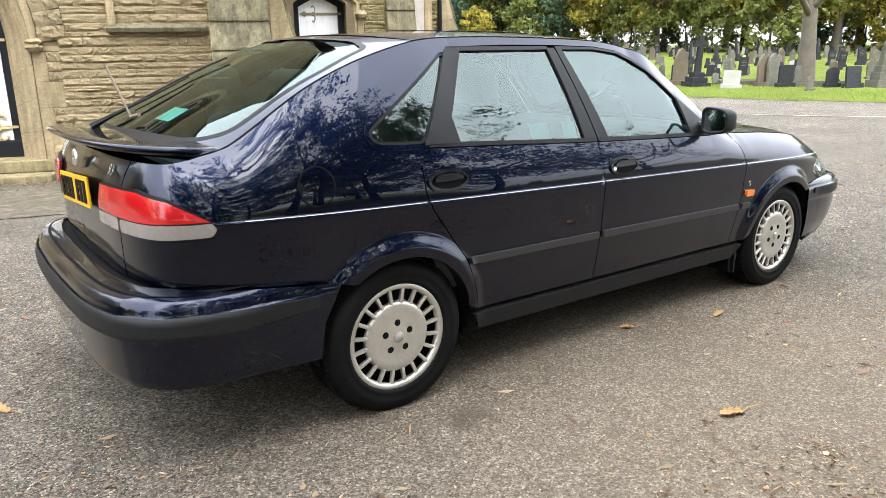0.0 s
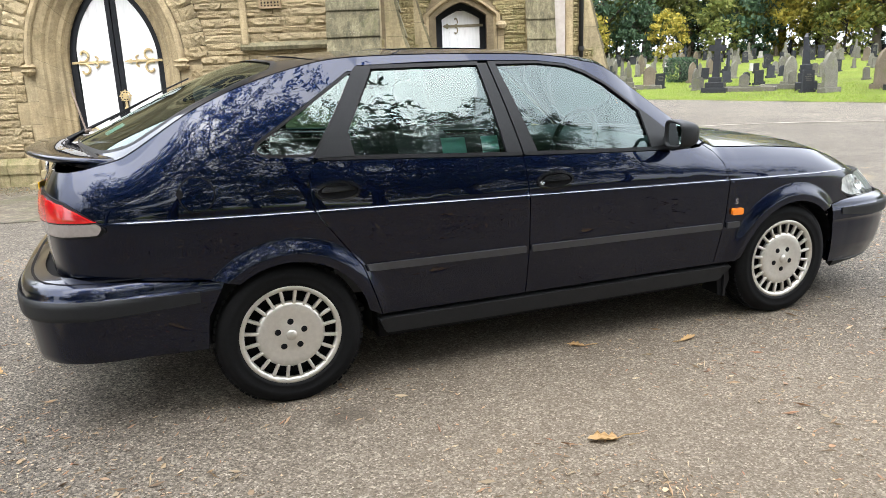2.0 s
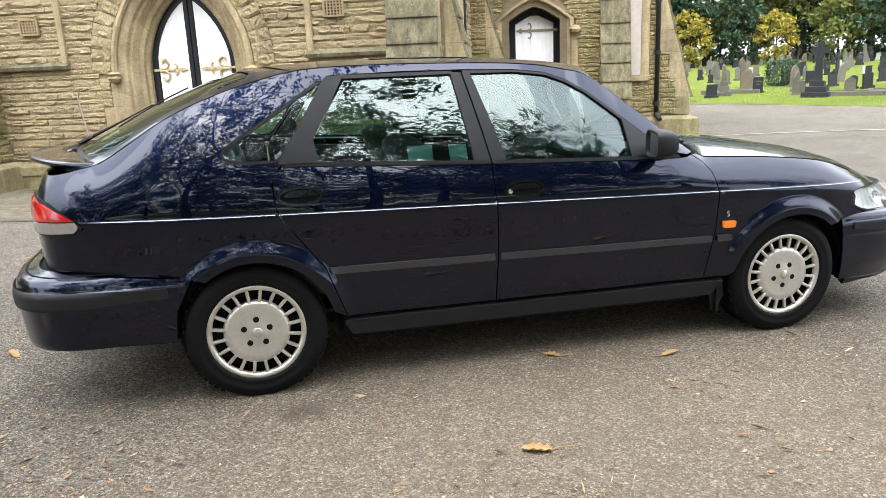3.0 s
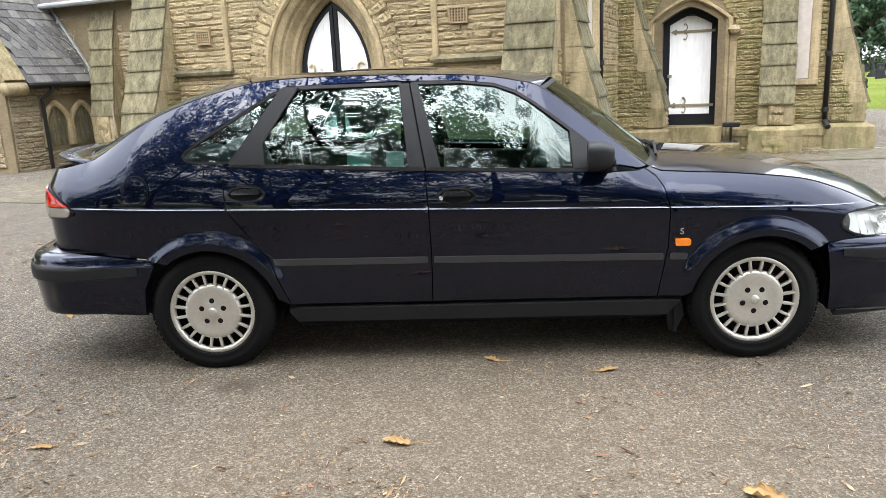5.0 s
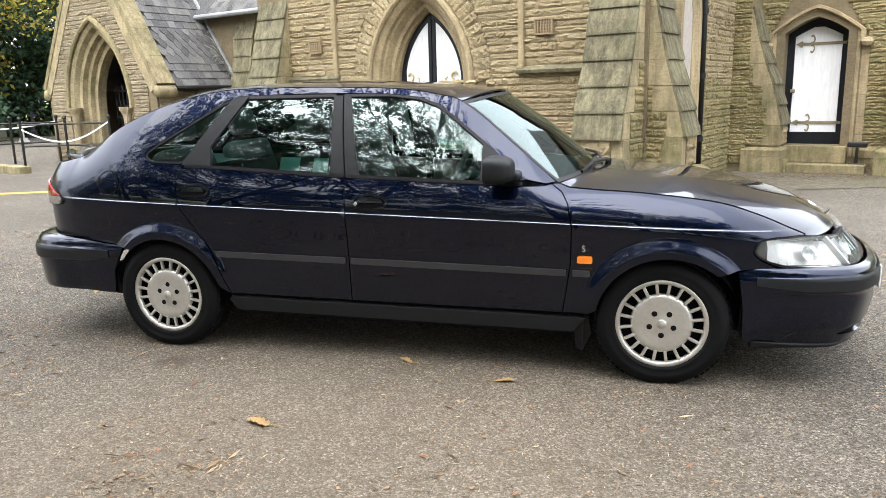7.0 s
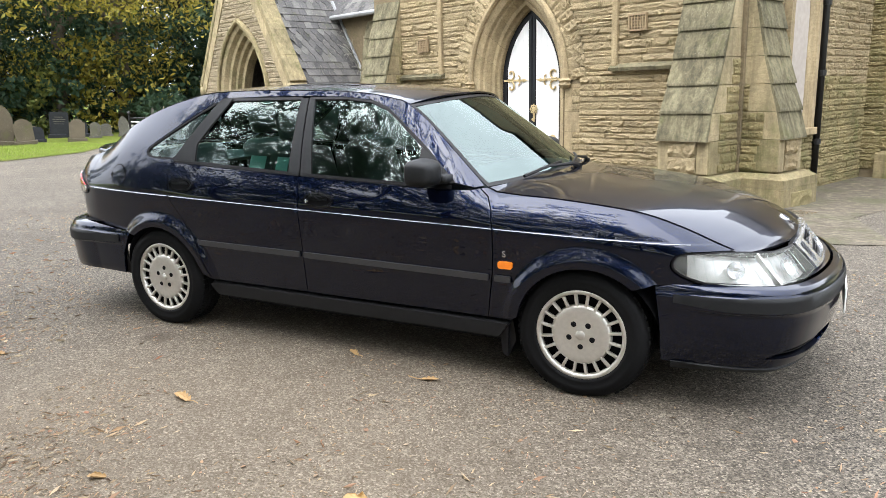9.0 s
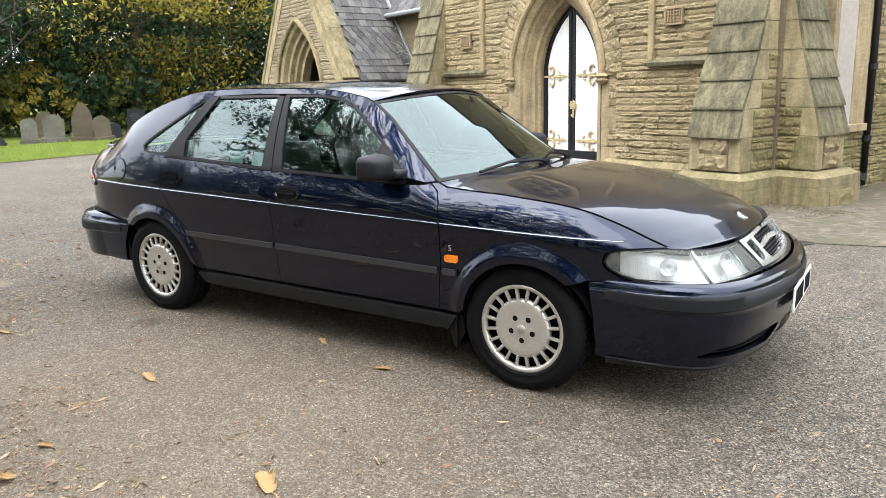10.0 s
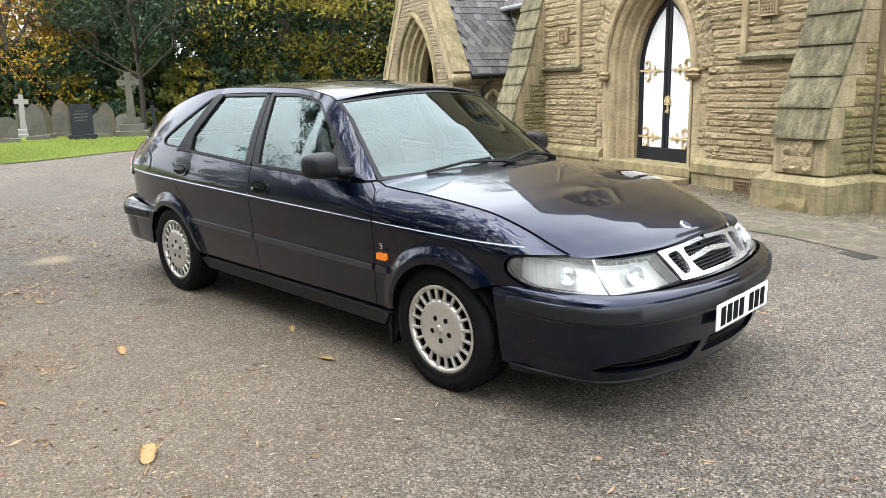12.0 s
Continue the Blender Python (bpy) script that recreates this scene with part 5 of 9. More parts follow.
def flank(poly, sg=1, mat=None, holes=(), step=0.03, depth=0.014, grow=0.0, fine=False):
    pl = (lambda u, v: side(u, v, 1)) if sg > 0 else (lambda u, v: side(-u, v, -1))
    if sg < 0:
        poly = [(-u, v) for u, v in poly]
        holes = [[(-u, v) for u, v in h] for h in holes]
    rows = [[(sg * u, crease_z(u) + d) for u in np.arange(-0.66, 3.2, 0.03)] for d in (-0.05, -0.016, -0.002, 0.0005, 0.0035, 0.0065, 0.009, 0.018)] if fine else []
    if fine:
        # closer rows round the wheel arches
        for wx in (0.015, 2.625):
            rows += [[(sg * u, z) for u, z in arc(wx, 0.283, r, 172, 8, 60) if abs(z - crease_z(u)) > 0.03] for r in (0.350, 0.362, 0.374, 0.386, 0.398, 0.411, 0.425, 0.445)]
    return sheet(poly, pl, holes, step, depth, grow, mat, extra=rows)


def arc(cx, cz, r, a0, a1, n=20):
    return [(cx + r * math.cos(radians(a0 + (a1 - a0) * i / n)), cz + r * math.sin(radians(a0 + (a1 - a0) * i / n))) for i in range(n + 1)]


def rounded(poly, r=0.02, n=4):
    """Rounds a polygon's corners."""
    out = []
    m = len(poly)
    for i in range(m):
        p, a, b = (np.array(poly[(i + k) % m], float) for k in (0, -1, 1))
        da, db = a - p, b - p
        la, lb = np.linalg.norm(da), np.linalg.norm(db)
        k = min(r, la * 0.45, lb * 0.45)
        q0, q1 = p + da / la * k, p + db / lb * k
        for j in range(n + 1):
            t = j / n
            out.append(tuple((1 - t) ** 2 * q0 + 2 * t * (1 - t) * p + t * t * q1))
    return out


def inset(poly, d):
    """Moves a polygon's outline inwards by d (outwards if negative)."""
    p = np.array(poly, float)
    area = 0.5 * np.sum(p[:, 0] * np.roll(p[:, 1], -1) - np.roll(p[:, 0], -1) * p[:, 1])
    sgn = 1 if area > 0 else -1
    out = []
    n = len(p)
    for i in range(n):
        a, b, c = p[i - 1], p[i], p[(i + 1) % n]
        e1, e2 = (b - a) / max(1e-9, np.linalg.norm(b - a)), (c - b) / max(1e-9, np.linalg.norm(c - b))
        n1, n2 = np.array([-e1[1], e1[0]]) * sgn, np.array([-e2[1], e2[0]]) * sgn
        m = n1 + n2
        m = m / max(0.5, np.dot(m, m)) * 2 if np.dot(m, m) > 1e-6 else n1
        m = m / 1.0
        k = d / max(0.4, np.dot(m / np.linalg.norm(m), n1)) if np.linalg.norm(m) > 1e-6 else d
        out.append(tuple(b + m / max(1e-9, np.linalg.norm(m)) * k))
    return out


GAP = 0.0025
# outlines on the flank, in (u, z)
QL = rounded([(-0.071, 1.066), (-0.03, 1.094), (0.345, 1.325), (0.372, 1.318), (0.150, 1.008), (0.0, 1.013), (-0.040, 1.017), (-0.066, 1.027), (-0.079, 1.045)], 0.028)
SEAM_RD = [(0.392, 0.315), (0.372, 0.375), (0.312, 0.546), (0.215, 0.677), (0.148, 0.765), (0.122, 0.83), (0.116, 0.923), (0.135, 0.975)]
SEAM_MID = [(1.078, 0.315), (1.083, 0.547), (1.078, 0.75), (1.066, 0.945)]
SEAM_FD = [(2.150, 0.315), (2.186, 0.565), (2.188, 0.745), (2.165, 0.841), (2.135, 0.89), (2.085, 0.925)]
W_R = rounded([(0.318, 0.992), (0.303, 1.085), (0.462, 1.330), (0.938, 1.334), (0.985, 0.962)], 0.012)
W_F = rounded([(1.038, 1.332), (1.263, 1.331), (1.395, 1.315), (1.48, 1.285), (1.573, 1.236), (1.751, 1.096), (1.85, 1.00), (1.86, 0.925), (1.148, 0.953)], 0.012)
C_PIL = [(0.142, 0.998), (0.364, 1.330), (0.382, 1.346), (0.458, 1.345), (0.300, 1.09), (0.314, 0.994)]
B_PIL_R = [(0.942, 1.345), (0.991, 1.345), (1.066, 0.952), (0.990, 0.955)]
B_PIL_F = [(0.997, 1.345), (1.034, 1.345), (1.144, 0.946), (1.072, 0.949)]


def belt_z(u):
    return tab(u, (0.1, 0.992), (0.3, 0.982), (1.0, 0.948), (1.9, 0.915), (2.1, 0.918))


ROOF_SEAM = [(0.395, 1.350), (0.7, 1.356), (1.0, 1.355), (1.25, 1.348), (1.40, 1.330), (1.50, 1.295), (1.585, 1.24), (1.78, 1.09), (1.96, 0.945)]
top_line = [(u, top_z(u) - 0.002) for u in np.linspace(-1.02, 2.11, 64)]

for sg in (1, -1):
    outline = [(-1.05, 0.615), (-0.8, 0.605), (-0.55, 0.585), (-0.30, 0.562)] + [p for p in arc(0.015, 0.283, 0.322, 128, 12)] + SEAM_RD[:-1] + [(0.150, 0.990), (0.372, 1.330), (0.392, 1.348)] + ROOF_SEAM[1:] + [(2.06, 0.925), (2.105, 0.932)] + top_line[::-1][1:]
    body = part("body_side", flank(inset(outline, GAP), sg, M_PAINT, [inset(QL, -0.006)], 0.028, fine=True), None, car, "dark blue rear quarter, roof rail and screen pillar")
    part("quarter_glass", flank(inset(QL, 0.006), sg, M_GLASS, (), 0.06, 0.0, -0.006), None, body)
    part("quarter_trim", flank(inset(QL, -0.022), sg, M_PAINT, [inset(QL, -0.004)], 0.03, 0.008, 0.004), None, body)
    part("quarter_seal", flank(inset(QL, -0.006), sg, M_TRIM, [inset(QL, 0.007)], 0.03, 0.01, 0.001), None, body)
    # doors
    rd = SEAM_RD + [(u, belt_z(u)) for u in np.linspace(0.16, 1.04, 12)] + SEAM_MID[::-1]
    rdoor = part("rear_door", flank(inset(rd, GAP), sg, M_PAINT, (), 0.028, fine=True), None, car)
    part("door_pillar", flank(inset(C_PIL, 0.001), sg, M_TRIM_GREY, (), 0.04, 0.012, 0.0065), None, rdoor, "matt black window pillar")
    part("door_pillar", flank(inset(B_PIL_R, 0.001), sg, M_TRIM_GREY, (), 0.04, 0.012, 0.002), None, rdoor, "matt black window pillar")
    part("window_glass", flank(inset(W_R, -0.004), sg, M_GLASS, (), 0.06, 0.0, -0.008), None, rdoor)
    seal = [(u, belt_z(u) + 0.001) for u in np.linspace(0.16, 1.06, 14)] + [(u, belt_z(u) + 0.017) for u in np.linspace(1.06, 0.17, 14)]
    part("window_seal", flank(seal, sg, M_TRIM, (), 0.04, 0.012, 0.004), None, rdoor)
    seal = [(0.44, 1.334), (0.95, 1.338), (0.95, 1.352), (0.42, 1.350)]
    part("window_seal", flank(seal, sg, M_TRIM, (), 0.04, 0.012, 0.001), None, rdoor)
    fd = SEAM_MID + [(u, belt_z(u)) for u in np.linspace(1.10, 2.05, 14)] + SEAM_FD[::-1]
    fdoor = part("front_door", flank(inset(fd, GAP), sg, M_PAINT, (), 0.028, fine=True), None, car)
    part("door_pillar", flank(inset(B_PIL_F, 0.001), sg, M_TRIM_GREY, (), 0.04, 0.012, 0.002), None, fdoor, "matt black window pillar")
    part("window_glass", flank(inset(W_F, -0.004), sg, M_GLASS, (), 0.06, 0.0, -0.008), None, fdoor)
    seal = [(u, belt_z(u) + 0.001) for u in np.linspace(1.08, 1.95, 14)] + [(u, belt_z(u) + 0.017) for u in np.linspace(1.95, 1.09, 14)]
    part("window_seal", flank(seal, sg, M_TRIM, (), 0.04, 0.012, 0.004), None, fdoor)
    run = [(1.0, 1.338), (1.25, 1.337), (1.40, 1.319), (1.495, 1.284), (1.58, 1.232), (1.77, 1.085), (1.94, 0.945), (1.86, 0.945)]
    up = [(1.0, 1.352), (1.25, 1.347), (1.405, 1.329), (1.505, 1.293), (1.59, 1.24), (1.785, 1.092), (1.965, 0.943)]
    part("window_seal", flank(run[:-1] + up[::-1], sg, M_TRIM, (), 0.04, 0.012, 0.001), None, fdoor)
    part("mirror_panel", flank([(1.745, 1.10), (1.775, 1.085), (1.955, 0.94), (1.75, 0.935)], sg, M_TRIM_GREY, (), 0.04, 0.01, 0.006), None, fdoor, "matt black corner panel")
    # black strip added behind the pillars, so no light shows through the seam
    part("pillar_liner", flank([(0.955, 0.93), (1.11, 0.93), (1.025, 1.345), (0.95, 1.345)], sg, M_INK_SHADE, (), 0.06, 0.0, -0.016), None, car)
    # front wing
    fw = SEAM_FD + [(u, top_z(u) - 0.003) for u in np.linspace(2.12, 3.27, 26)] + [(3.26, 0.703), (3.15, 0.704), (3.07, 0.703), (3.025, 0.697), (2.998, 0.684), (2.984, 0.664), (2.981, 0.640), (2.991, 0.622), (3.012, 0.605), (3.06, 0.582), (3.08, 0.572), (2.92, 0.555)] + [p for p in arc(2.625, 0.283, 0.322, 50, 170)] + [(2.27, 0.318)]
    wing = part("front_wing", flank(inset(fw, GAP), sg, M_PAINT, (), 0.026, fine=True), None, car)
    ind = rounded([(2.216, 0.570), (2.286, 0.570), (2.286, 0.603), (2.216, 0.603)], 0.01)
    part("side_indicator", flank(ind, sg, M_AMBER, (), 0.02, 0.02, 0.014), None, wing, "amber side indicator")
    # rub strips, handles
    for par, a, b, za, zb in ((rdoor, 0.322, 1.065, 0.548, 0.543), (fdoor, 1.093, 2.165, 0.543, 0.530), (wing, 2.196, 2.275, 0.530, 0.529)):
        st = [(a + (0.012 if par is rdoor else 0), za - 0.026), (b, zb - 0.026), (b, zb + 0.004), (a, za + 0.004)]
        part("rub_strip", flank(rounded(st, 0.006), sg, M_STRIP, (), 0.04, 0.02, 0.012), None, par, "faded black rubbing strip")
    for par, hx, hz in ((rdoor, 0.225, 0.866), (fdoor, 1.207, 0.830)):
        el = [(hx + 0.094 * math.cos(a), hz + 0.042 * math.sin(a)) for a in np.linspace(0, 2 * math.pi, 32, endpoint=False)]
        h = part("handle", flank(el, sg, M_GLOSS, [inset(el, 0.012)], 0.02, 0.02, 0.009), None, par, "black oval door handle")
        part("handle_dish", flank(inset(el, 0.010), sg, M_INK_SHADE, (), 0.02, 0.0, 0.003), None, par)
        fl = [(hx - 0.070, hz - 0.002), (hx + 0.070, hz - 0.002), (hx + 0.062, hz + 0.014), (hx + 0.04, hz + 0.024), (hx - 0.04, hz + 0.024), (hx - 0.062, hz + 0.014)]
        part("handle_flap", flank(rounded(fl, 0.012), sg, M_GLOSS, (), 0.02, 0.012, 0.014), None, par)
        if par is fdoor:
            lk = [(hx - 0.07 + 0.010 * math.cos(a), hz - 0.006 + 0.010 * math.sin(a)) for a in np.linspace(0, 2 * math.pi, 12, endpoint=False)]
            part("lock", flank(lk, sg, M_CHROME, (), 0.01, 0.004, 0.010), None, par, "bright key lock")
    # thin silver line on the crease, panel by panel
    for par, a, b in ((body, -0.56, 0.118), (rdoor, 0.132, 1.074), (fdoor, 1.083, 2.181), (wing, 2.192, 3.06)):
        us_ = np.linspace(a, b, 14)
        ln = [(u, crease_z(u) + 0.0008) for u in us_] + [(u, crease_z(u) + 0.0030) for u in us_[::-1]]
        part("coachline", flank(ln, sg, M_LINE, (), 0.05, 0.0, 0.0022), None, par, "thin silver line along the flank crease")
    # sill
    sl = [(0.375, 0.292), (0.40, 0.297), (1.2, 0.297), (2.20, 0.295), (2.26, 0.297), (2.20, 0.222), (0.41, 0.226)]
    part("sill", flank(rounded(sl, 0.012), sg, M_TRIM_GREY, (), 0.03, 0.06, 0.010), None, car, "matt black sill")

# fuel flap, model letter
ff = [(-0.308 + 0.067 * math.cos(a), 0.898 + 0.068 * math.sin(a)) for a in np.linspace(0, 2 * math.pi, 36, endpoint=False)]
flap = part("fuel_flap", flank(inset(ff, 0.005), 1, M_PAINT, (), 0.015, 0.004, 0.0042), None, car)
part("flap_gap", flank(ff, 1, M_INK_SHADE, [inset(ff, 0.006)], 0.015, 0.0, 0.0032), None, flap)
part("finger_notch", flank([(-0.368 + 0.012 * math.cos(a), 0.902 + 0.016 * math.sin(a)) for a in np.linspace(0, 2 * math.pi, 14, endpoint=False)], 1, M_INK_SHADE, (), 0.02, 0.0, 0.005), None, flap)


def letters(text, size, m, mat, parent, name, depth=0.002):
    """Raised letters in Blender's own font, as a mesh."""
    cu = bpy.data.curves.new(name, "FONT")
    cu.body, cu.size, cu.extrude, cu.align_x, cu.align_y = text, size, depth, "CENTER", "CENTER"
    tmp = bpy.data.objects.new("tmp", cu)
    scene.collection.objects.link(tmp)
    me = bpy.data.meshes.new_from_object(tmp.evaluated_get(bpy.context.evaluated_depsgraph_get()))
    bpy.data.objects.remove(tmp)
    me.materials.clear()
    me.materials.append(mat)
    ob = new(name, me)
    ob.parent = parent
    ob.matrix_basis = m
    return ob


def on_side(u, z, lift=0.0):
    p = Vector(side(u, z))
    n = (Vector(side(u + 0.003, z)) - Vector(side(u - 0.003, z))).cross(Vector(side(u, z + 0.003)) - Vector(side(u, z - 0.003))).normalized()
    x = (Vector(side(u + 0.003, z)) - Vector(side(u - 0.003, z))).normalized()
    y = n.cross(x)
    m = Matrix((x, y, n)).transposed().to_4x4()
    m.translation = p + n * lift
    return m


letters("S", 0.042, on_side(2.245, 0.636, 0.002), M_CHROME, car, "model_letter")

# ---- top surfaces ----


def roof_at(u, v):
    """u: along (x), v: across, -1 near edge to 1 far edge."""
    e = Vector(side(u, top_z(u)))
    ce = CY - e.y
    zc = tab(u, (0.0, 1.372), (0.15, 1.396), (0.4, 1.420), (0.7, 1.427), (1.0, 1.424), (1.3, 1.410), (1.5, 1.388), (1.7, 1.352))
    x = e.x + (0.10 * smooth(1.2, 1.65, u) - 0.14 * (1 - smooth(0.15, 0.5, u))) * (1 - v * v)
    return (x, CY + ce * v, e.z + (zc - e.z) * (1 - abs(v) ** 2.3))


U_R0, U_R1 = 0.235, 1.62
roof = part("roof", sheet([(U_R0, -0.998), (U_R1, -0.998), (U_R1, 0.998), (U_R0, 0.998)], roof_at, (), 0.05, 0.01, 0, M_PAINT), None, car)
sr = [(0.62, -0.55), (1.12, -0.55), (1.12, 0.55), (0.62, 0.55)]
part("sunroof", sheet(rounded(sr, 0.05), roof_at, (), 0.06, 0.004, 0.003, M_PAINT), None, roof)


def screen_at(t, v):
    """Windscreen: t 0 at the roof to 1 at the scuttle, v across."""
    u = 1.625 + (2.115 - 1.625) * t
    e = Vector(side(u, top_z(u) - 0.004))
    ce = CY - e.y
    k = 1 - abs(v) ** 1.75
    bow = tab(t, (0, 0.115), (1, 0.160))
    zc = tab(t, (0, 1.350), (0.5, 1.165), (1, 0.945))
    return (e.x + bow * k, CY + ce * v, e.z + (zc - e.z) * k)


part("windscreen", sheet([(0.03, -0.975), (0.97, -0.965), (0.97, 0.965), (0.03, 0.975)], screen_at, (), 0.06, 0.0, -0.002, M_SCREEN), None, car, "tinted glass windscreen")
part("screen_seal", sheet([(-0.01, -0.997), (1.0, -0.997), (1.0, 0.997), (-0.01, 0.997)], screen_at, [[(0.03, -0.972), (0.96, -0.962), (0.96, 0.962), (0.03, 0.972)]], 0.06, 0.004, 0.0005, M_TRIM), None, car)


def bonnet_at(u, v):
    e = Vector(side(u, top_z(u) - 0.001))
    ce = CY - e.y
    k = 1 - abs(v) ** 2.6
    zc = tab(u, (2.1, 0.955), (2.3, 0.947), (2.6, 0.915), (2.8, 0.882), (3.0, 0.835), (3.1, 0.802), (3.2, 0.760), (3.26, 0.728), (3.30, 0.700))
    bow = tab(u, (2.12, 0.135), (2.5, 0.15), (3.0, 0.175), (3.3, 0.175))
    return (e.x + bow * k, CY + ce * v, e.z + (zc - e.z) * k)


bonnet = part("bonnet", sheet([(2.125, -0.996), (3.30, -0.996), (3.30, 0.996), (2.125, 0.996)], bonnet_at, (), 0.045, 0.014, 0, M_PAINT), None, car)
nb = Vector(bonnet_at(3.225, 0.0))
slope = Vector(bonnet_at(3.25, 0.0)) - Vector(bonnet_at(3.20, 0.0))
badge_m = Matrix.Translation(nb) @ Matrix.Rotation(math.atan2(-slope.z, slope.x), 4, "Y")
bd = lathe([(0.0, 0.006), (0.024, 0.006), (0.027, 0.004), (0.0285, 0.0)], 20)
ob = part("bonnet_badge", bd, M_CHROME, bonnet, "round bright badge", True)
ob.matrix_basis = badge_m
ob = part("badge_disc", lathe([(0.0, 0.0075), (0.021, 0.0072), (0.021, 0.006)], 20), plain("badge_enamel", (0.02, 0.025, 0.05), 0.3), ob.parent)
ob.matrix_basis = badge_m


part("scuttle", sheet([(0.0, -0.99), (1.02, -0.99), (1.02, 0.99), (0.0, 0.99)], lambda t, v: screen_at(0.985, v) if t < 0 else (lambda a, b: tuple(a + (b - a) * t + Vector((0, 0, -0.006 - 0.01 * math.sin(math.pi * t)))))(Vector(screen_at(0.97, v)), Vector(bonnet_at(2.14, v))), (), 0.1, 0, 0, M_TRIM), None, car, "black plastic scuttle")


def hatch_at(t, v):
    """Tailgate: t 0 at the roof to 1 at the deck's edge."""
    u = 0.235 + (-0.70 - 0.235) * t
    e = Vector(side(u, top_z(u) - 0.001))
    ce = CY - e.y
    k = 1 - abs(v) ** 2.4
    zc = tab(t, (0, 1.399), (0.1, 1.385), (0.25, 1.345), (0.5, 1.245), (0.8, 1.10), (1.0, 1.018))
    bow = tab(t, (0, -0.14), (0.5, -0.15), (1.0, -0.17))
    return (e.x + bow * k, CY + ce * v, e.z + (zc - e.z) * k)


hs = lambda t, v: hatch_at(t, -v)
gl = rounded([(0.085, -0.72), (0.16, -0.90), (0.40, -0.945), (0.80, -0.93), (0.88, -0.8), (0.905, 0.0), (0.88, 0.8), (0.80, 0.93), (0.40, 0.945), (0.16, 0.90), (0.085, 0.72)], 0.06)
tailgate = part("tailgate", sheet([(0.004, -0.996), (1.0, -0.996), (1.0, 0.996), (0.004, 0.996)], hs, [gl], 0.05, 0.012, 0, M_PAINT), None, car)
part("rear_window", sheet(inset(gl, -0.002), hs, (), 0.06, 0.0, -0.003, M_GLASS), None, tailgate, "large sloping tinted rear window")
part("window_seal", sheet(inset(gl, -0.008), hs, [inset(gl, 0.018)], 0.05, 0.0, 0.0012, M_TRIM), None, tailgate)
pb = Vector(hatch_at(0.045, 0))
part("brake_light", join(box(pb.x - 0.035, pb.x + 0.05, CY - 0.15, CY + 0.15, pb.z - 0.034, pb.z - 0.001, 0.014)), M_PAINT, tailgate, "high brake light housing")
part("brake_lens", box(pb.x - 0.040, pb.x - 0.02, CY - 0.13, CY + 0.13, pb.z - 0.028, pb.z - 0.006, 0.006), plain("dark_red_lens", (0.22, 0.006, 0.01), 0.15, 0, 0.1, 60, 0, 1.0), tailgate, "dark red high brake light")

# tail below the spoiler, in (u, z) on the body's plan round the back


def tail_at(sg):
    def f(u, z):
        if u < U_TAIL:
            u, s2 = 2 * U_TAIL - u, -sg
        else:
            s2 = sg
        return side(u, z, s2)
    return f


tl = [(-1.053, 0.61), (-1.023, 0.997), (2 * U_TAIL + 1.023, 0.997), (2 * U_TAIL + 1.053, 0.61)]
part("tailgate_lower", sheet(inset(tl, 0.002), tail_at(1), (), 0.04, 0.012, 0, M_PAINT), None, tailgate)
LT = rounded([(-0.628, 0.792), (-0.70, 0.846), (-0.79, 0.895), (-0.92, 0.918), (-1.20, 0.915), (-1.20, 0.775), (-0.80, 0.762), (-0.655, 0.768)], 0.018)
for sg in (1, -1):
    f = tail_at(sg) if sg > 0 else (lambda u, z: side(-u, z, -1))
    mp = (lambda p: p) if sg > 0 else (lambda p: [(-u, z) for u, z in p])
    lamp = part("tail_lamp", sheet(mp(LT), f, (), 0.03, 0.02, 0.008, M_TRIM), None, car, "large wraparound red tail lamp")
    red = [(u, max(z, 0.828)) for u, z in inset(LT, 0.007)]
    red = [(-0.665, 0.822), (-0.72, 0.852), (-0.79, 0.884), (-0.92, 0.908), (-1.19, 0.905), (-1.19, 0.826), (-0.86, 0.820)]
    part("red_lens", sheet(mp(red), f, (), 0.03, 0.01, 0.014, M_RED), None, lamp, "ribbed red lens")
    for i in range(9):
        z = 0.832 + i * 0.008
        a = tab(z, (0.82, -0.67), (0.852, -0.725), (0.884, -0.80), (0.90, -0.9))
        part("lens_rib", sheet(mp([(a, z), (-1.18, z), (-1.18, z + 0.003), (a - 0.01, z + 0.003)]), f, (), 0.08, 0.003, 0.0165, M_RED), None, lamp)
    cl = [(-0.645, 0.800), (-0.66, 0.816), (-0.86, 0.816), (-1.0, 0.818), (-1.0, 0.776), (-0.80, 0.770), (-0.66, 0.775)]
    part("clear_lens", sheet(mp(rounded(cl, 0.012)), f, (), 0.03, 0.01, 0.014, M_SMOKE), None, lamp, "smoky clear lens")
    cl2 = [(-1.015, 0.82), (-1.19, 0.82), (-1.19, 0.782), (-1.015, 0.777)]
    part("clear_lens", sheet(mp(cl2), f, (), 0.03, 0.01, 0.014, M_SMOKE), None, lamp, "smoky clear lens")


def plate_bars(parent, m, w, h, mat, name):
    """A number plate: its writing is plain bars."""
    pl = part(name, box(-w / 2, w / 2, -0.004, 0.004, -h / 2, h / 2, 0.003), mat, parent)
    pl.matrix_basis = m
    xs = [-0.205, -0.145, -0.085, -0.025, 0.075, 0.135, 0.195]
    for x in xs:
        b = part("bar", box(x - 0.021, x + 0.021, -0.0065, -0.004, -0.04, 0.04), M_INK_SHADE, pl)
    return pl


rp = Vector(side(U_TAIL, 0.845))
plate_bars(tailgate, Matrix.Translation((rp.x - 0.014, CY, 0.845)) @ pose(0, 0, 0, -4, 0, 0) @ pose(0, 0, 0, 0, 0, -90), 0.50, 0.112, M_YELLOW, "number_plate")
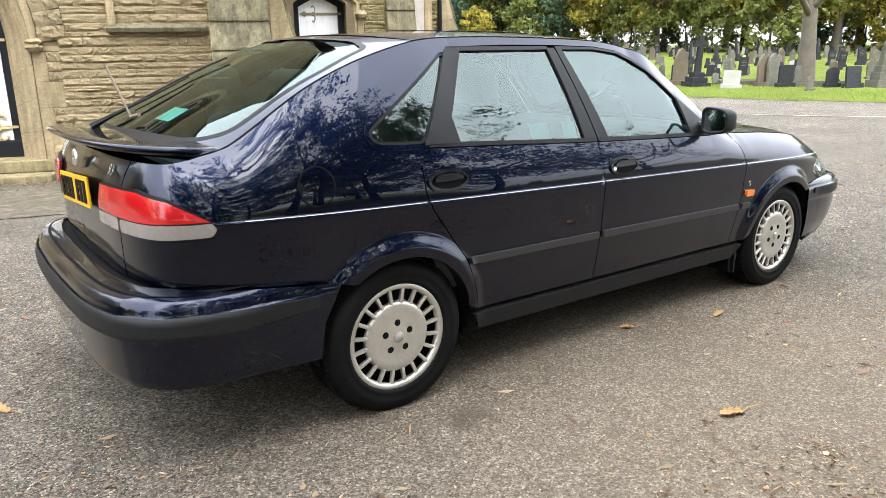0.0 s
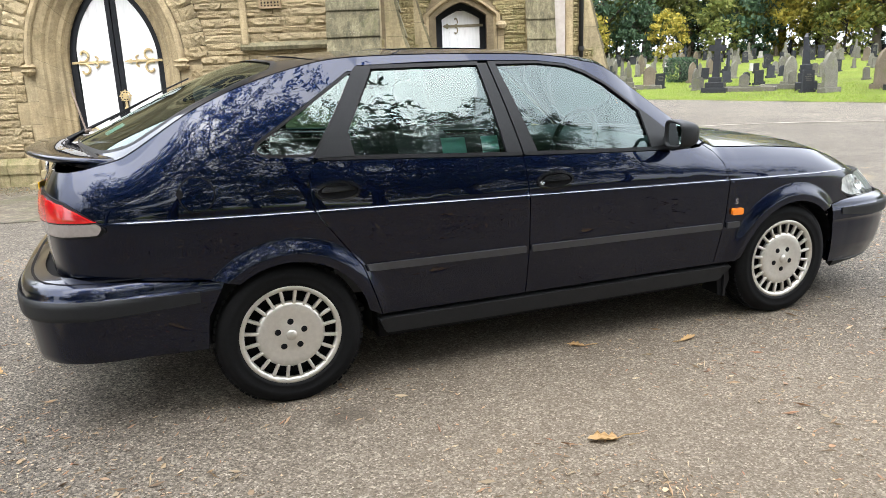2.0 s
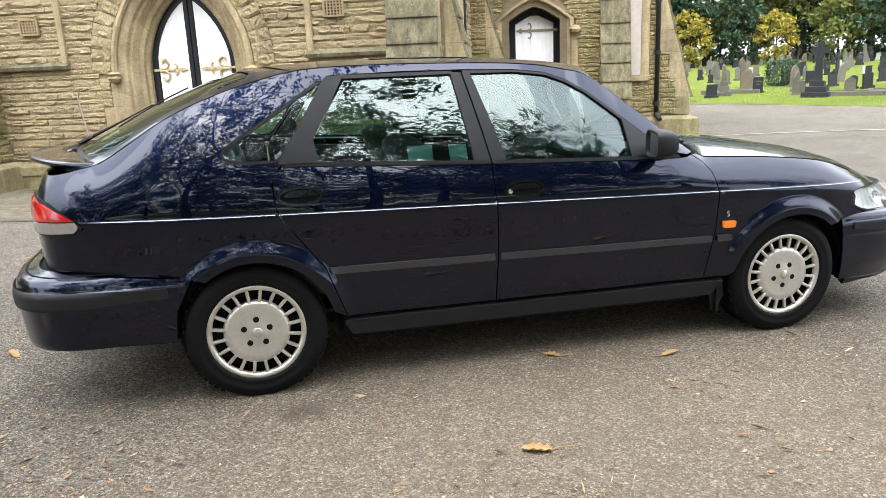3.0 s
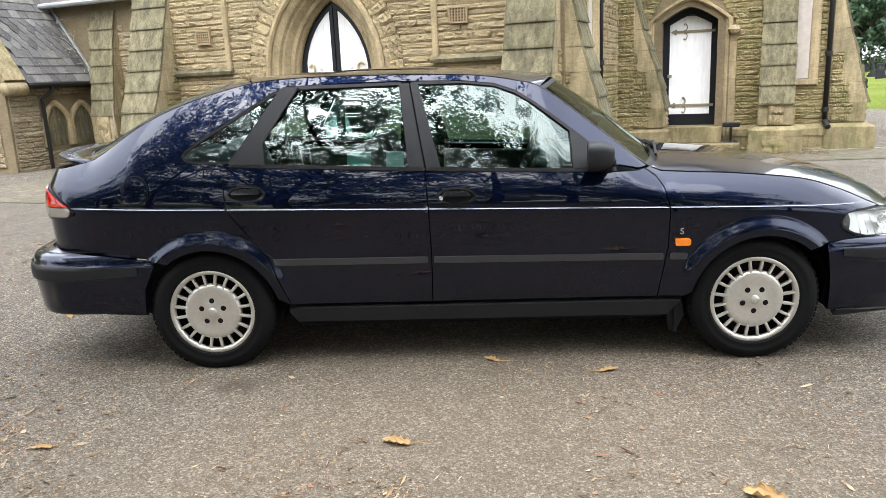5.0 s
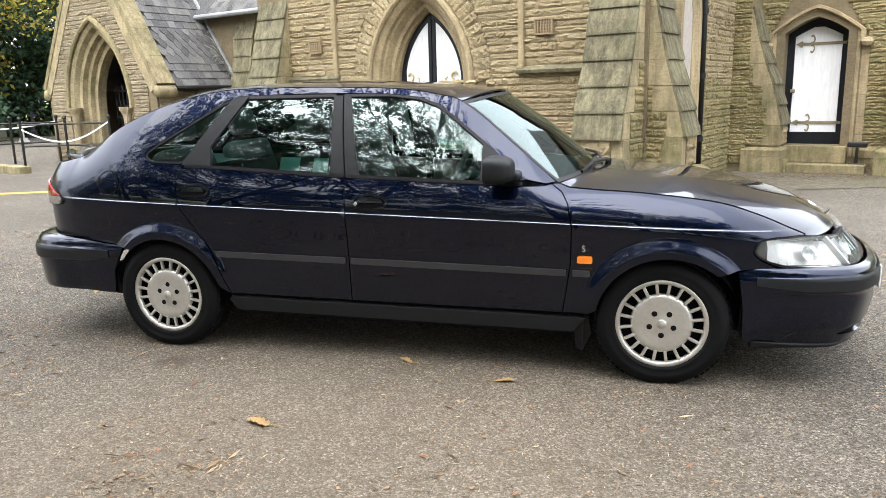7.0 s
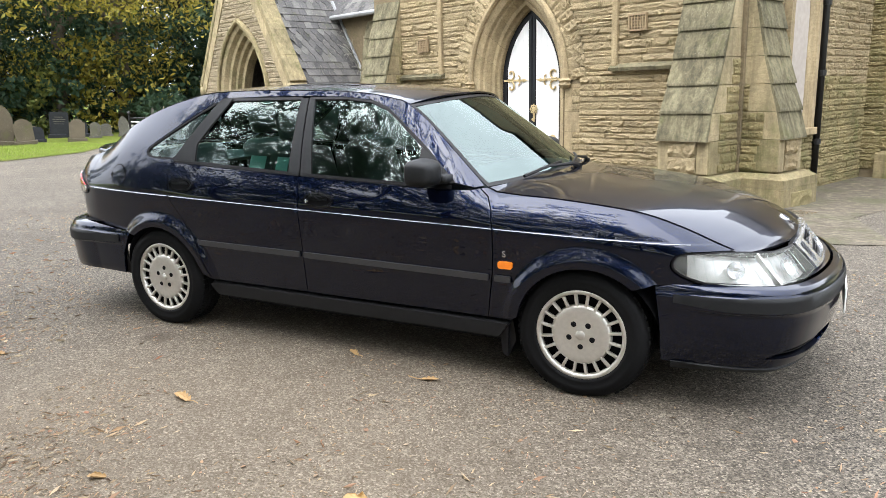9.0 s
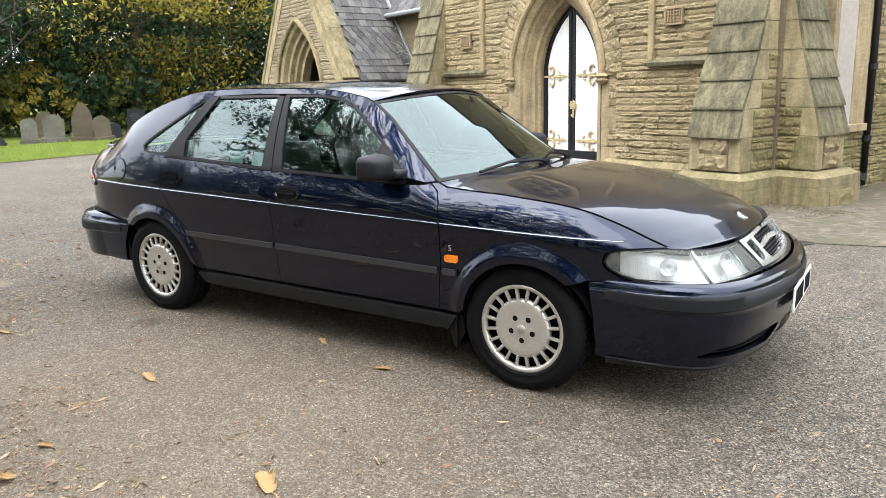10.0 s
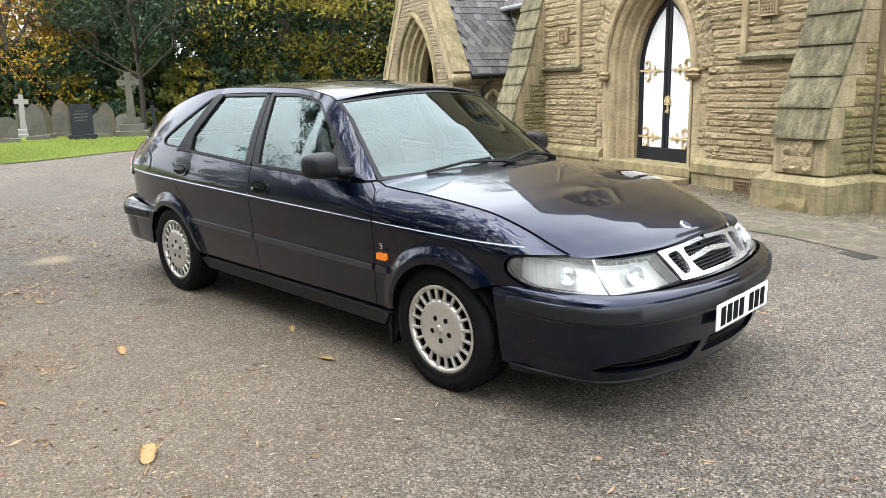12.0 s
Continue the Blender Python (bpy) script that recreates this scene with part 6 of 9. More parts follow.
rb = lathe([(0.0, 0.010), (0.030, 0.008), (0.034, 0.0)], 20, "z")
ob = part("tail_badge", rb, M_CHROME, tailgate, "round bright badge", True)
ob.matrix_basis = Matrix.Translation((rp.x + 0.002, CY, 0.962)) @ pose(0, 0, 0, 0, -82, 0)
qm = on_side(-1.14, 0.955, 0.003)
letters("93", 0.052, qm, M_CHROME, tailgate, "model_number")

# spoiler: a winglet round the tail's edge
sp_v, sp_f = [], []
n = 40
for i in range(n + 1):
    v = -1 + 2 * i / n
    c = 0.655 * v
    xe = -0.94 + 0.27 * abs(v) ** 3.4
    zt = 1.058 - 0.022 * abs(v) ** 2
    end = 1 - abs(v) ** 12
    root = Vector(hatch_at(0.90, v * 0.97))
    th = 0.014 * end + 0.003
    sec = [(root.x + 0.02, root.z + 0.006), (xe + 0.08, zt - 0.004), (xe + 0.018, zt + 0.004), (xe, zt - 0.004), (xe + 0.006, zt - 0.014), (xe + 0.07, zt - 0.022 - th), (root.x - 0.05, root.z - 0.03)]
    sp_v += [(x, CY + c, z) for x, z in sec]
k = 7
for i in range(n):
    for j in range(k):
        l = (j + 1) % k
        sp_f.append((i * k + j, i * k + l, (i + 1) * k + l, (i + 1) * k + j))
sp_f += [tuple(range(k))[::-1], tuple(n * k + j for j in range(k))]
part("spoiler", (sp_v, sp_f), M_PAINT, tailgate, "dark blue tail spoiler", True)


def on_hatch(t, v, up):
    return Vector(hatch_at(t, v)) + Vector((-0.35 * up, 0, up))


part("rear_wiper", join(tube([on_hatch(0.95, 0.16, 0.02), on_hatch(0.86, 0.14, 0.022), on_hatch(0.70, 0.11, 0.018), on_hatch(0.54, 0.08, 0.014)], [0.015, 0.009, 0.005, 0.003], 6), tube([on_hatch(t, 0.30 - 0.45 * (0.78 - t), 0.012) for t in (0.76, 0.66, 0.56, 0.46, 0.36)], 0.004, 6)), M_TRIM, tailgate, "black rear wiper")
part("aerial", join(tube([(-0.70, CY - 0.12, 1.11), (-0.745, CY - 0.02, 1.29)], 0.004, 6), tube([(-0.70, CY - 0.12, 1.105), (-0.68, CY - 0.16, 1.115)], 0.008, 6)), plain("rod", (0.18, 0.13, 0.1), 0.5, 0.3), tailgate, "thin aerial rod")
part("window_note", sheet([(0.70, 0.25), (0.78, 0.25), (0.78, 0.42), (0.70, 0.42)], lambda t, v: hatch_at(t, -v), (), 0.1, 0, -0.012, M_CARD), None, tailgate, "pale green card inside the glass")

# ---- bumpers ----


def bumper_at(front):
    """Bumper skin in (u, z): stands proud of the body's plan, most at the middle."""
    def f(u, z):
        s2 = 1
        uu = u
        if front and u > U_NOSE:
            uu, s2 = 2 * U_NOSE - u, -1
        if not front and u < U_TAIL:
            uu, s2 = 2 * U_TAIL - u, -1
        x, c = plan(uu)
        nx, nc = plan_normal(uu)
        if front:
            o = tab(uu, (2.92, 0.006), (3.05, 0.02), (3.2, 0.042), (3.4, 0.065), (U_NOSE, 0.088))
            pr = tab(z, (0.18, -0.11), (0.22, -0.055), (0.30, -0.02), (0.40, -0.002), (0.461, 0.0), (0.463, 0.005), (0.468, 0.006), (0.529, 0.007), (0.534, 0.0), (0.553, -0.006), (0.566, -0.02), (0.576, -0.05), (0.585, -0.10))
        else:
            o = tab(uu, (U_TAIL, 0.125), (-1.1, 0.122), (-0.9, 0.115), (-0.75, 0.085), (-0.55, 0.04), (-0.26, 0.006))
            pr = tab(z, (0.20, -0.09), (0.25, -0.045), (0.31, -0.018), (0.44, -0.003), (0.468, 0.0), (0.474, 0.006), (0.536, 0.008), (0.544, -0.001), (0.57, -0.008), (0.588, -0.022), (0.600, -0.05), (0.612, -0.11))
        o += pr * (0.35 + 0.65 * smooth(0.0, 0.05, o))
        return (x + nx * o, CY - s2 * (c + nc * o), z)
    return f


rbp = [(-0.24, 0.556), (-0.5, 0.584), (-0.8, 0.610), (2 * U_TAIL + 0.8, 0.610), (2 * U_TAIL + 0.5, 0.584), (2 * U_TAIL + 0.24, 0.556), (2 * U_TAIL + 0.31, 0.42), (2 * U_TAIL + 0.325, 0.290), (2 * U_TAIL + 0.7, 0.294), (U_TAIL, 0.305), (-0.7, 0.294), (-0.325, 0.290), (-0.31, 0.42)]
rb_ = part("rear_bumper", sheet(rbp, bumper_at(False), (), 0.022, 0.02, 0, M_PAINT, extra=[[(u, z) for u in np.arange(2 * U_TAIL + 0.25, -0.25, 0.03)] for z in (0.4655, 0.4685, 0.473, 0.539, 0.545, 0.557, 0.571, 0.581, 0.590)]), None, car)
st = [(-0.335, 0.530), (-0.335, 0.488), (-0.7, 0.474), (U_TAIL, 0.472), (2 * U_TAIL + 0.7, 0.474), (2 * U_TAIL + 0.335, 0.488), (2 * U_TAIL + 0.335, 0.530), (2 * U_TAIL + 0.7, 0.540), (U_TAIL, 0.543), (-0.7, 0.540)]
part("bumper_strip", sheet(st, bumper_at(False), (), 0.03, 0.02, 0.007, M_TRIM_GREY), None, rb_, "faded black bumper strip")
# black sheet added to shut a bright gap above the bumper
part("tail_shelf", sheet([(2 * U_TAIL + 0.30, 0.0), (-0.30, 0.0), (-0.30, 1.0), (2 * U_TAIL + 0.30, 1.0)], lambda u, t: tuple(Vector(bumper_at(False)(u, 0.598)) * (1 - t) + (Vector(tail_at(1)(u, 0.60)) * 0.97 + Vector((0.3, CY, 0.6)) * 0.03) * t), (), 0.08, 0, 0, M_INK_SHADE), None, car)
N2 = 2 * U_NOSE
fbp = [(2.925, 0.552), (3.0, 0.566), (3.1, 0.572), (3.3, 0.574), (U_NOSE, 0.575), (N2 - 3.3, 0.574), (N2 - 3.1, 0.572), (N2 - 2.925, 0.552), (N2 - 2.948, 0.40), (N2 - 2.962, 0.225), (N2 - 3.2, 0.20), (U_NOSE, 0.19), (3.2, 0.20), (2.962, 0.225), (2.948, 0.40)]
VENT_L = rounded([(3.36, 0.262), (3.81, 0.250), (3.86, 0.332), (3.70, 0.334), (3.44, 0.304)], 0.016)
VENT_C = rounded([(U_NOSE - 0.24, 0.262), (U_NOSE + 0.24, 0.262), (U_NOSE + 0.22, 0.34), (U_NOSE - 0.22, 0.34)], 0.02)
VENT_R = [(N2 - u, z) for u, z in VENT_L]
fb = part("front_bumper", sheet(fbp, bumper_at(True), [VENT_L, VENT_C, VENT_R], 0.022, 0.03, 0, M_PAINT, extra=[[(u, z) for u in np.arange(2.93, N2 - 2.92, 0.03)] for z in (0.4605, 0.4635, 0.4685, 0.5305, 0.535, 0.545, 0.554, 0.561, 0.567)]), None, car)
for vn in (VENT_L, VENT_C, VENT_R):
    part("air_intake", sheet(inset(vn, -0.01), bumper_at(True), (), 0.06, 0, -0.045, M_INK_SHADE), None, fb, "black air intake")
    us = [p[0] for p in vn]
    for z in (0.268, 0.286, 0.304, 0.322):
        part("slat", sheet([(min(us), z), (max(us), z), (max(us), z + 0.006), (min(us), z + 0.006)], bumper_at(True), (), 0.05, 0.02, -0.02, M_TRIM), None, fb)
st = [(3.0, 0.528), (3.0, 0.494), (3.2, 0.474), (U_NOSE, 0.470), (N2 - 3.2, 0.474), (N2 - 3.0, 0.494), (N2 - 3.0, 0.528), (U_NOSE, 0.532)]
part("bumper_strip", sheet(st, bumper_at(True), (), 0.03, 0.02, 0.007, M_TRIM_GREY), None, fb, "faded black bumper strip")
part("front_lip", sheet([(3.0, 0.226), (3.3, 0.212), (U_NOSE, 0.204), (N2 - 3.3, 0.212), (N2 - 3.0, 0.226), (N2 - 3.0, 0.195), (U_NOSE, 0.17), (3.0, 0.195)], bumper_at(True), (), 0.04, 0.03, 0.008, M_TRIM_GREY), None, fb, "black lower lip")
fp = Vector(bumper_at(True)(U_NOSE, 0.44))
plate_bars(fb, Matrix.Translation((fp.x + 0.012, CY, 0.428)) @ pose(0, 0, 0, 0, 0, 90), 0.52, 0.112, M_PLATE_W, "number_plate")

# ---- nose: headlamps and grille, in (u, z) on the plan, leaning back towards the bonnet ----


def nose_at(u, z, sg=1, o=0.0):
    s2 = sg
    if u > U_NOSE:
        u, s2 = N2 - u, -sg
    x, c = plan(u)
    nx, nc = plan_normal(u)
    low = tab(u, (2.95, 0.0), (3.2, 0.004), (U_NOSE, 0.0))
    lean = tab(u, (2.95, 0.0), (3.1, 0.035), (3.3, 0.095), (3.6, 0.11), (U_NOSE, 0.115))
    t = (z - 0.57) / 0.14
    off = low - lean * t * abs(t) ** 0.2 + o
    return (x + nx * off, CY - s2 * (c + nc * off), z)


LAMP = [(2.990, 0.643), (2.993, 0.664), (3.006, 0.681), (3.03, 0.692), (3.08, 0.698), (3.2, 0.700), (3.32, 0.696), (3.50, 0.692), (3.73, 0.690), (3.755, 0.63), (3.79, 0.582), (3.62, 0.570), (3.42, 0.567), (3.2, 0.569), (3.12, 0.577), (3.06, 0.592), (3.018, 0.611), (2.999, 0.626)]
for sg in (1, -1):
    f = (lambda u, z: nose_at(u, z, 1)) if sg > 0 else (lambda u, z: nose_at(-u, z, -1))
    mp = (lambda p: p) if sg > 0 else (lambda p: [(-u, z) for u, z in p])
    lp = part("headlamp", sheet(mp(LAMP), f, (), 0.05, 0.0, -0.055, M_LAMPIN), None, car, "wide clear glass headlamp with silvered reflector")
    part("lens", sheet(mp(inset(LAMP, 0.004)), f, (), 0.03, 0.01, 0.004, M_LENS_OLD), None, lp, "slightly cloudy ribbed lens")
    part("lamp_rim", sheet(mp(inset(LAMP, -0.004)), f, [mp(inset(LAMP, 0.005))], 0.03, 0.04, -0.002, M_TRIM), None, lp)
    dv = [(3.43, 0.572), (3.438, 0.572), (3.36, 0.692), (3.352, 0.692)]
    part("divider", sheet(mp(dv), f, (), 0.03, 0.03, 0.002, M_LAMPIN), None, lp)
    for i in range(17):
        u = 3.08 + i * 0.038
        part("lens_flute", sheet(mp([(u + 0.012, 0.582), (u + 0.016, 0.582), (u - 0.004, 0.684), (u - 0.008, 0.684)]), f, (), 0.05, 0.004, -0.004, M_LENS), None, lp)
    for uc, r in ((3.58, 0.044), (3.25, 0.037)):
        p = Vector(f(uc if sg > 0 else -uc, 0.635))
        nx, nc = plan_normal(uc)
        d = Vector((nx, -sg * nc, 0.5)).normalized()
        bowl = lathe([(0.0, -0.034), (r * 0.5, -0.028), (r * 0.85, -0.012), (r, 0.0)], 20, "z")
        ob = part("reflector", bowl, M_CHROME, lp, "", True)
        ob.matrix_basis = Matrix.Translation(p - d * 0.018) @ d.to_track_quat("Z", "Y").to_matrix().to_4x4()
# grille between the lamps
G0 = 3.765
gp = [(G0 - 0.02, 0.692), (U_NOSE, 0.706), (N2 - G0 + 0.02, 0.692), (N2 - G0 - 0.035, 0.58), (U_NOSE, 0.572), (G0 + 0.035, 0.58)]
gh1 = rounded([(G0 + 0.022, 0.676), (G0 + 0.105, 0.684), (G0 + 0.12, 0.62), (G0 + 0.105, 0.600), (G0 + 0.06, 0.600)], 0.018)
gh2 = rounded([(G0 + 0.145, 0.686), (U_NOSE, 0.692), (N2 - G0 - 0.145, 0.686), (N2 - G0 - 0.16, 0.62), (N2 - G0 - 0.185, 0.592), (G0 + 0.185, 0.592), (G0 + 0.16, 0.62)], 0.02)
gh3 = [(N2 - u, z) for u, z in gh1]
grille = part("grille", sheet(gp, nose_at, [gh1, gh2, gh3], 0.02, 0.03, 0.006, M_CHROME), None, car, "chrome-framed front grille")
part("mesh_backing", sheet(inset(gp, 0.01), lambda u, z: nose_at(u, z, 1, -0.035), (), 0.05, 0, 0, M_INK_SHADE), None, grille)
for h in (gh1, gh2, gh3):
    us = [p[0] for p in h]
    for i in range(7):
        z = 0.600 + i * 0.0125
        part("slat", sheet([(min(us) + 0.006, z), (max(us) - 0.006, z), (max(us) - 0.006, z + 0.005), (min(us) + 0.006, z + 0.005)], nose_at, (), 0.06, 0.012, -0.012, M_TRIM), None, grille)
part("grille_bar", sheet([(G0 + 0.165, 0.636), (U_NOSE, 0.648), (N2 - G0 - 0.165, 0.636), (N2 - G0 - 0.165, 0.652), (U_NOSE, 0.668), (G0 + 0.165, 0.652)], nose_at, (), 0.03, 0.012, 0.0, M_CHROME), None, grille, "bright emblem bar")
# filler between bumper and lamps
part("nose_shelf", sheet([(2.95, 0.0), (N2 - 2.95, 0.0), (N2 - 2.95, 1.0), (2.95, 1.0)], lambda u, t: tuple(Vector(bumper_at(True)(u, 0.578)) * (1 - t) + Vector(nose_at(u, 0.57, 1, -0.03)) * t), (), 0.08, 0, 0, M_PAINT), None, car)
# inner structure that closes the gaps: black sheets added so they look dark
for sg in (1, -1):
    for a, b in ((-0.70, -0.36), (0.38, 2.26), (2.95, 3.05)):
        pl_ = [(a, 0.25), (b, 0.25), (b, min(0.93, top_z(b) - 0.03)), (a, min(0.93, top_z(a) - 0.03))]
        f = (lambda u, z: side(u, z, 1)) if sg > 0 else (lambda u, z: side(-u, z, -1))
        part("inner_panel", sheet(pl_ if sg > 0 else [(-u, z) for u, z in pl_], f, (), 0.12, 0, -0.03, M_INK_SHADE), None, car)
    for wx in (0.015, 2.625):
        vs, fs = [], []
        for i in range(25):
            a = radians(-8 + 196 * i / 24)
            x, z = wx + 0.332 * math.cos(a), 0.283 + 0.332 * math.sin(a)
            yo = Vector(side(x, max(0.3, z), sg)).y
            vs += [(x, yo + sg * 0.012, z), (x, CY - sg * 0.45, z)]
        for i in range(24):
            fs.append((2 * i, 2 * i + 1, 2 * i + 3, 2 * i + 2))
        m_ = len(vs)
        vs += [(wx, CY - sg * 0.45, 0.283)]
        fs += [(m_, 2 * i + 1, 2 * i + 3) for i in range(24)]
        part("wheel_housing", (vs, fs), M_TRIM, car)
# black boxes added under floor and bonnet; the low floor darkens the ground
part("underbody", join(box(0.40, 2.2, CY - 0.70, CY + 0.70, 0.175, 0.36), box(-0.62, 0.399, CY - 0.52, CY + 0.52, 0.20, 0.36), box(2.201, 3.2, CY - 0.52, CY + 0.52, 0.19, 0.36)), M_INK_SHADE, car)
part("bonnet_liner", box(2.2, 3.2, CY - 0.55, CY + 0.55, 0.3, 0.70), M_INK_SHADE, car)


# ---- wheels ----
def wheel(x, sg):
    """Tyre with tread and a silver cover with slots and five bolts."""
    prof = [(0.20, -0.012), (0.215, -0.022), (0.222, -0.026), (0.226, -0.0235), (0.245, -0.030), (0.262, -0.031), (0.266, -0.027), (0.275, -0.026), (0.292, -0.012), (0.301, 0.010), (0.305, 0.030), (0.305, 0.055), (0.298, 0.058), (0.298, 0.064), (0.305, 0.067), (0.305, 0.098), (0.298, 0.101), (0.298, 0.107), (0.305, 0.110), (0.303, 0.140), (0.292, 0.165), (0.26, 0.178), (0.20, 0.165)]
    vs, fs = lathe(prof, 72, "y", True)
    flat = []
    for v in vs:
        v = Vector(v)
        lim = -HUB_Z + 0.001
        if v.z < lim:
            v.z = lim
        flat.append(v)
    hub = part("wheel", (lathe([(0.0, 0.03), (0.10, 0.032), (0.17, 0.05), (0.205, 0.03), (0.208, 0.15)], 40, "y")), M_INK_SHADE, car, "steel wheel with silver cover", True)
    hub.matrix_basis = Matrix.Translation((x, 0 if sg > 0 else 2 * CY, HUB_Z)) @ (Matrix.Identity(4) if sg > 0 else pose(0, 0, 0, 0, 0, 180))
    part("tyre", (flat, fs), M_TYRE, hub, "black tyre with worn tread", True)
    # tread blocks on both shoulders
    tb = []
    for i in range(64):
        a = 2 * math.pi * i / 64
        if math.sin(a) < -0.88:
            continue
        m = Matrix.Rotation(-a, 4, "Y") @ Matrix.Translation((0.3045, 0, 0))
        tb.append(moved(box(-0.012, 0.003, 0.004, 0.050, -0.0105, 0.0105), m))
        tb.append(moved(box(-0.012, 0.003, 0.071, 0.094, -0.0105, 0.0105), m))
        tb.append(moved(box(-0.014, 0.002, 0.114, 0.150, -0.0105, 0.0105), m))
    tr = part("tread", join(*tb), M_TYRE, hub)
    tr["kind"] = "stuff"
    disc = lathe([(0.0, -0.017), (0.03, -0.017), (0.045, -0.0135), (0.075, -0.0115), (0.105, -0.0135), (0.125, -0.0145), (0.136, -0.010), (0.142, 0.004), (0.135, 0.012)], 48, "y")
    part("cover_disc", disc, M_HUB, hub, "", True)
    ringp = lathe([(0.186, 0.006), (0.188, -0.012), (0.196, -0.018), (0.208, -0.018), (0.214, -0.008), (0.213, 0.010)], 60, "y")
    part("cover_rim", ringp, M_HUB, hub, "", True)
    ns = 20
    for i in range(ns):
        a = 2 * math.pi * (i + 0.5) / ns
        sp = box(0.132, 0.192, -0.0135, 0.004, -0.0072, 0.0072, 0.004)
        part("cover_spoke", moved(sp, Matrix.Rotation(-a, 4, "Y")), M_HUB, hub)
    for i in range(5):
        a = (math.pi / 2 if x < 1 else -math.pi / 2) + 2 * math.pi * i / 5
        c = (0.056 * math.cos(a), -0.0165, 0.056 * math.sin(a))
        b = lathe([(0.0, 0.001), (0.007, 0.001), (0.0072, 0.0025), (0.0125, 0.0025), (0.0145, 0.006)], 14, "y")
        part("bolt_hole", moved(b, Matrix.Translation(c)), M_INK_SHADE, hub)
    part("cap", lathe([(0.0, -0.0215), (0.020, -0.0212), (0.022, -0.019)], 24, "y"), M_HUB, hub, "", True)
    return hub


for x in (0.0, 2.605):
    for sg in (1, -1):
        wheel(x, sg)
for sg in (1, -1):
    y = 0.0 if sg > 0 else 2 * CY
    fl = [(2.27, y + sg * 0.02, 0.30), (2.20, y + sg * 0.02, 0.245), (2.215, y + sg * 0.02, 0.135), (2.245, y + sg * 0.02, 0.125), (2.285, y + sg * 0.02, 0.21)]
    d = slab([(p[0], p[2]) for p in fl], y + sg * 0.02 - 0.004, y + sg * 0.02 + 0.004)
    d2 = slab([(2.235, 0.30), (2.235, 0.13), (2.25, 0.13), (2.25, 0.30)], *sorted((y + sg * 0.0, y + sg * 0.16)))
    part("mud_flap", join(d, d2), M_TRIM, car, "black rubber mud flap")


# ---- door mirrors, wipers ----
def mirror(sg):
    """Housing with a flat back round the glass and a rounded nose, on a short arm."""
    k = 28
    cy, cz = -0.084, 0.998

    def ring(x, sy, sz, dy=0.0):
        out = []
        for j in range(k):
            a = 2 * math.pi * j / k
            py = math.copysign(abs(math.cos(a)) ** 0.5, math.cos(a))
            pz = math.copysign(abs(math.sin(a)) ** 0.5, math.sin(a))
            out.append((x + 0.10 * sy * py, cy + dy + 0.78 * sy * py, cz + sz * pz * (1.0 + 0.10 * py)))
        return out

    secs = [(1.818, 0.082, 0.048), (1.806, 0.086, 0.052), (1.801, 0.092, 0.057), (1.803, 0.098, 0.062), (1.812, 0.101, 0.0645), (1.845, 0.101, 0.0645), (1.875, 0.097, 0.061), (1.897, 0.088, 0.054), (1.912, 0.074, 0.044), (1.920, 0.054, 0.030), (1.9225, 0.02, 0.01)]
    vs, fs = [], []
    for x, sy, sz in secs:
        vs += ring(x, sy, sz)
    for i in range(len(secs) - 1):
        for j in range(k):
            l = (j + 1) % k
            fs.append((i * k + j, i * k + l, (i + 1) * k + l, (i + 1) * k + j))
    fs += [tuple(range(k))[::-1], tuple((len(secs) - 1) * k + j for j in range(k))]
    arm = box(1.838, 1.945, -0.03, 0.075, 0.943, 0.985, 0.02)
    d = join((vs, fs), arm)
    gv = ring(1.8125, 0.084, 0.050) + ring(1.817, 0.0835, 0.0495)
    g = (gv, [tuple(range(k)), tuple(k + j for j in range(k))[::-1]] + [(j, k + j, k + (j + 1) % k, (j + 1) % k) for j in range(k)])
    if sg < 0:
        d, g = (([(v[0], 2 * CY - v[1], v[2]) for v in q[0]], [tuple(reversed(f)) for f in q[1]]) for q in (d, g))
    mr = part("door_mirror", d, M_TRIM_GREY, car, "matt black door mirror", True)
    part("mirror_glass", g, plain("mirror_silver", (0.62, 0.68, 0.69), 0.02, 1.0, 0.02, 60, 0), mr, "mirror glass")


mirror(1)
mirror(-1)


def wiper(v0, v1, t0, t1, name="wiper"):
    """A windscreen wiper: arm from its pivot and a blade on the glass."""
    up = Vector((0.012, 0, 0.014))
    pv = Vector(screen_at(1.06, v0)) + Vector((0.01, 0, 0.015))
    mid = (Vector(screen_at((t0 + t1) / 2, v1)) + up * 1.8)
    arm = tube([pv, pv * 0.7 + mid * 0.3 + up * 0.8, mid], [0.014, 0.011, 0.006], 6)
    bl = tube([Vector(screen_at(t0, v1 - 0.30)) + up, mid, Vector(screen_at(t1, v1 + 0.30)) + up], 0.008, 6)
    w = part(name, join(arm, bl, tube([pv - Vector((0, 0, 0.03)), pv + Vector((0, 0, 0.012))], 0.018, 8)), M_TRIM, car, "black windscreen wiper")


wiper(0.10, -0.36, 0.99, 0.93)
wiper(0.80, 0.36, 0.99, 0.90)

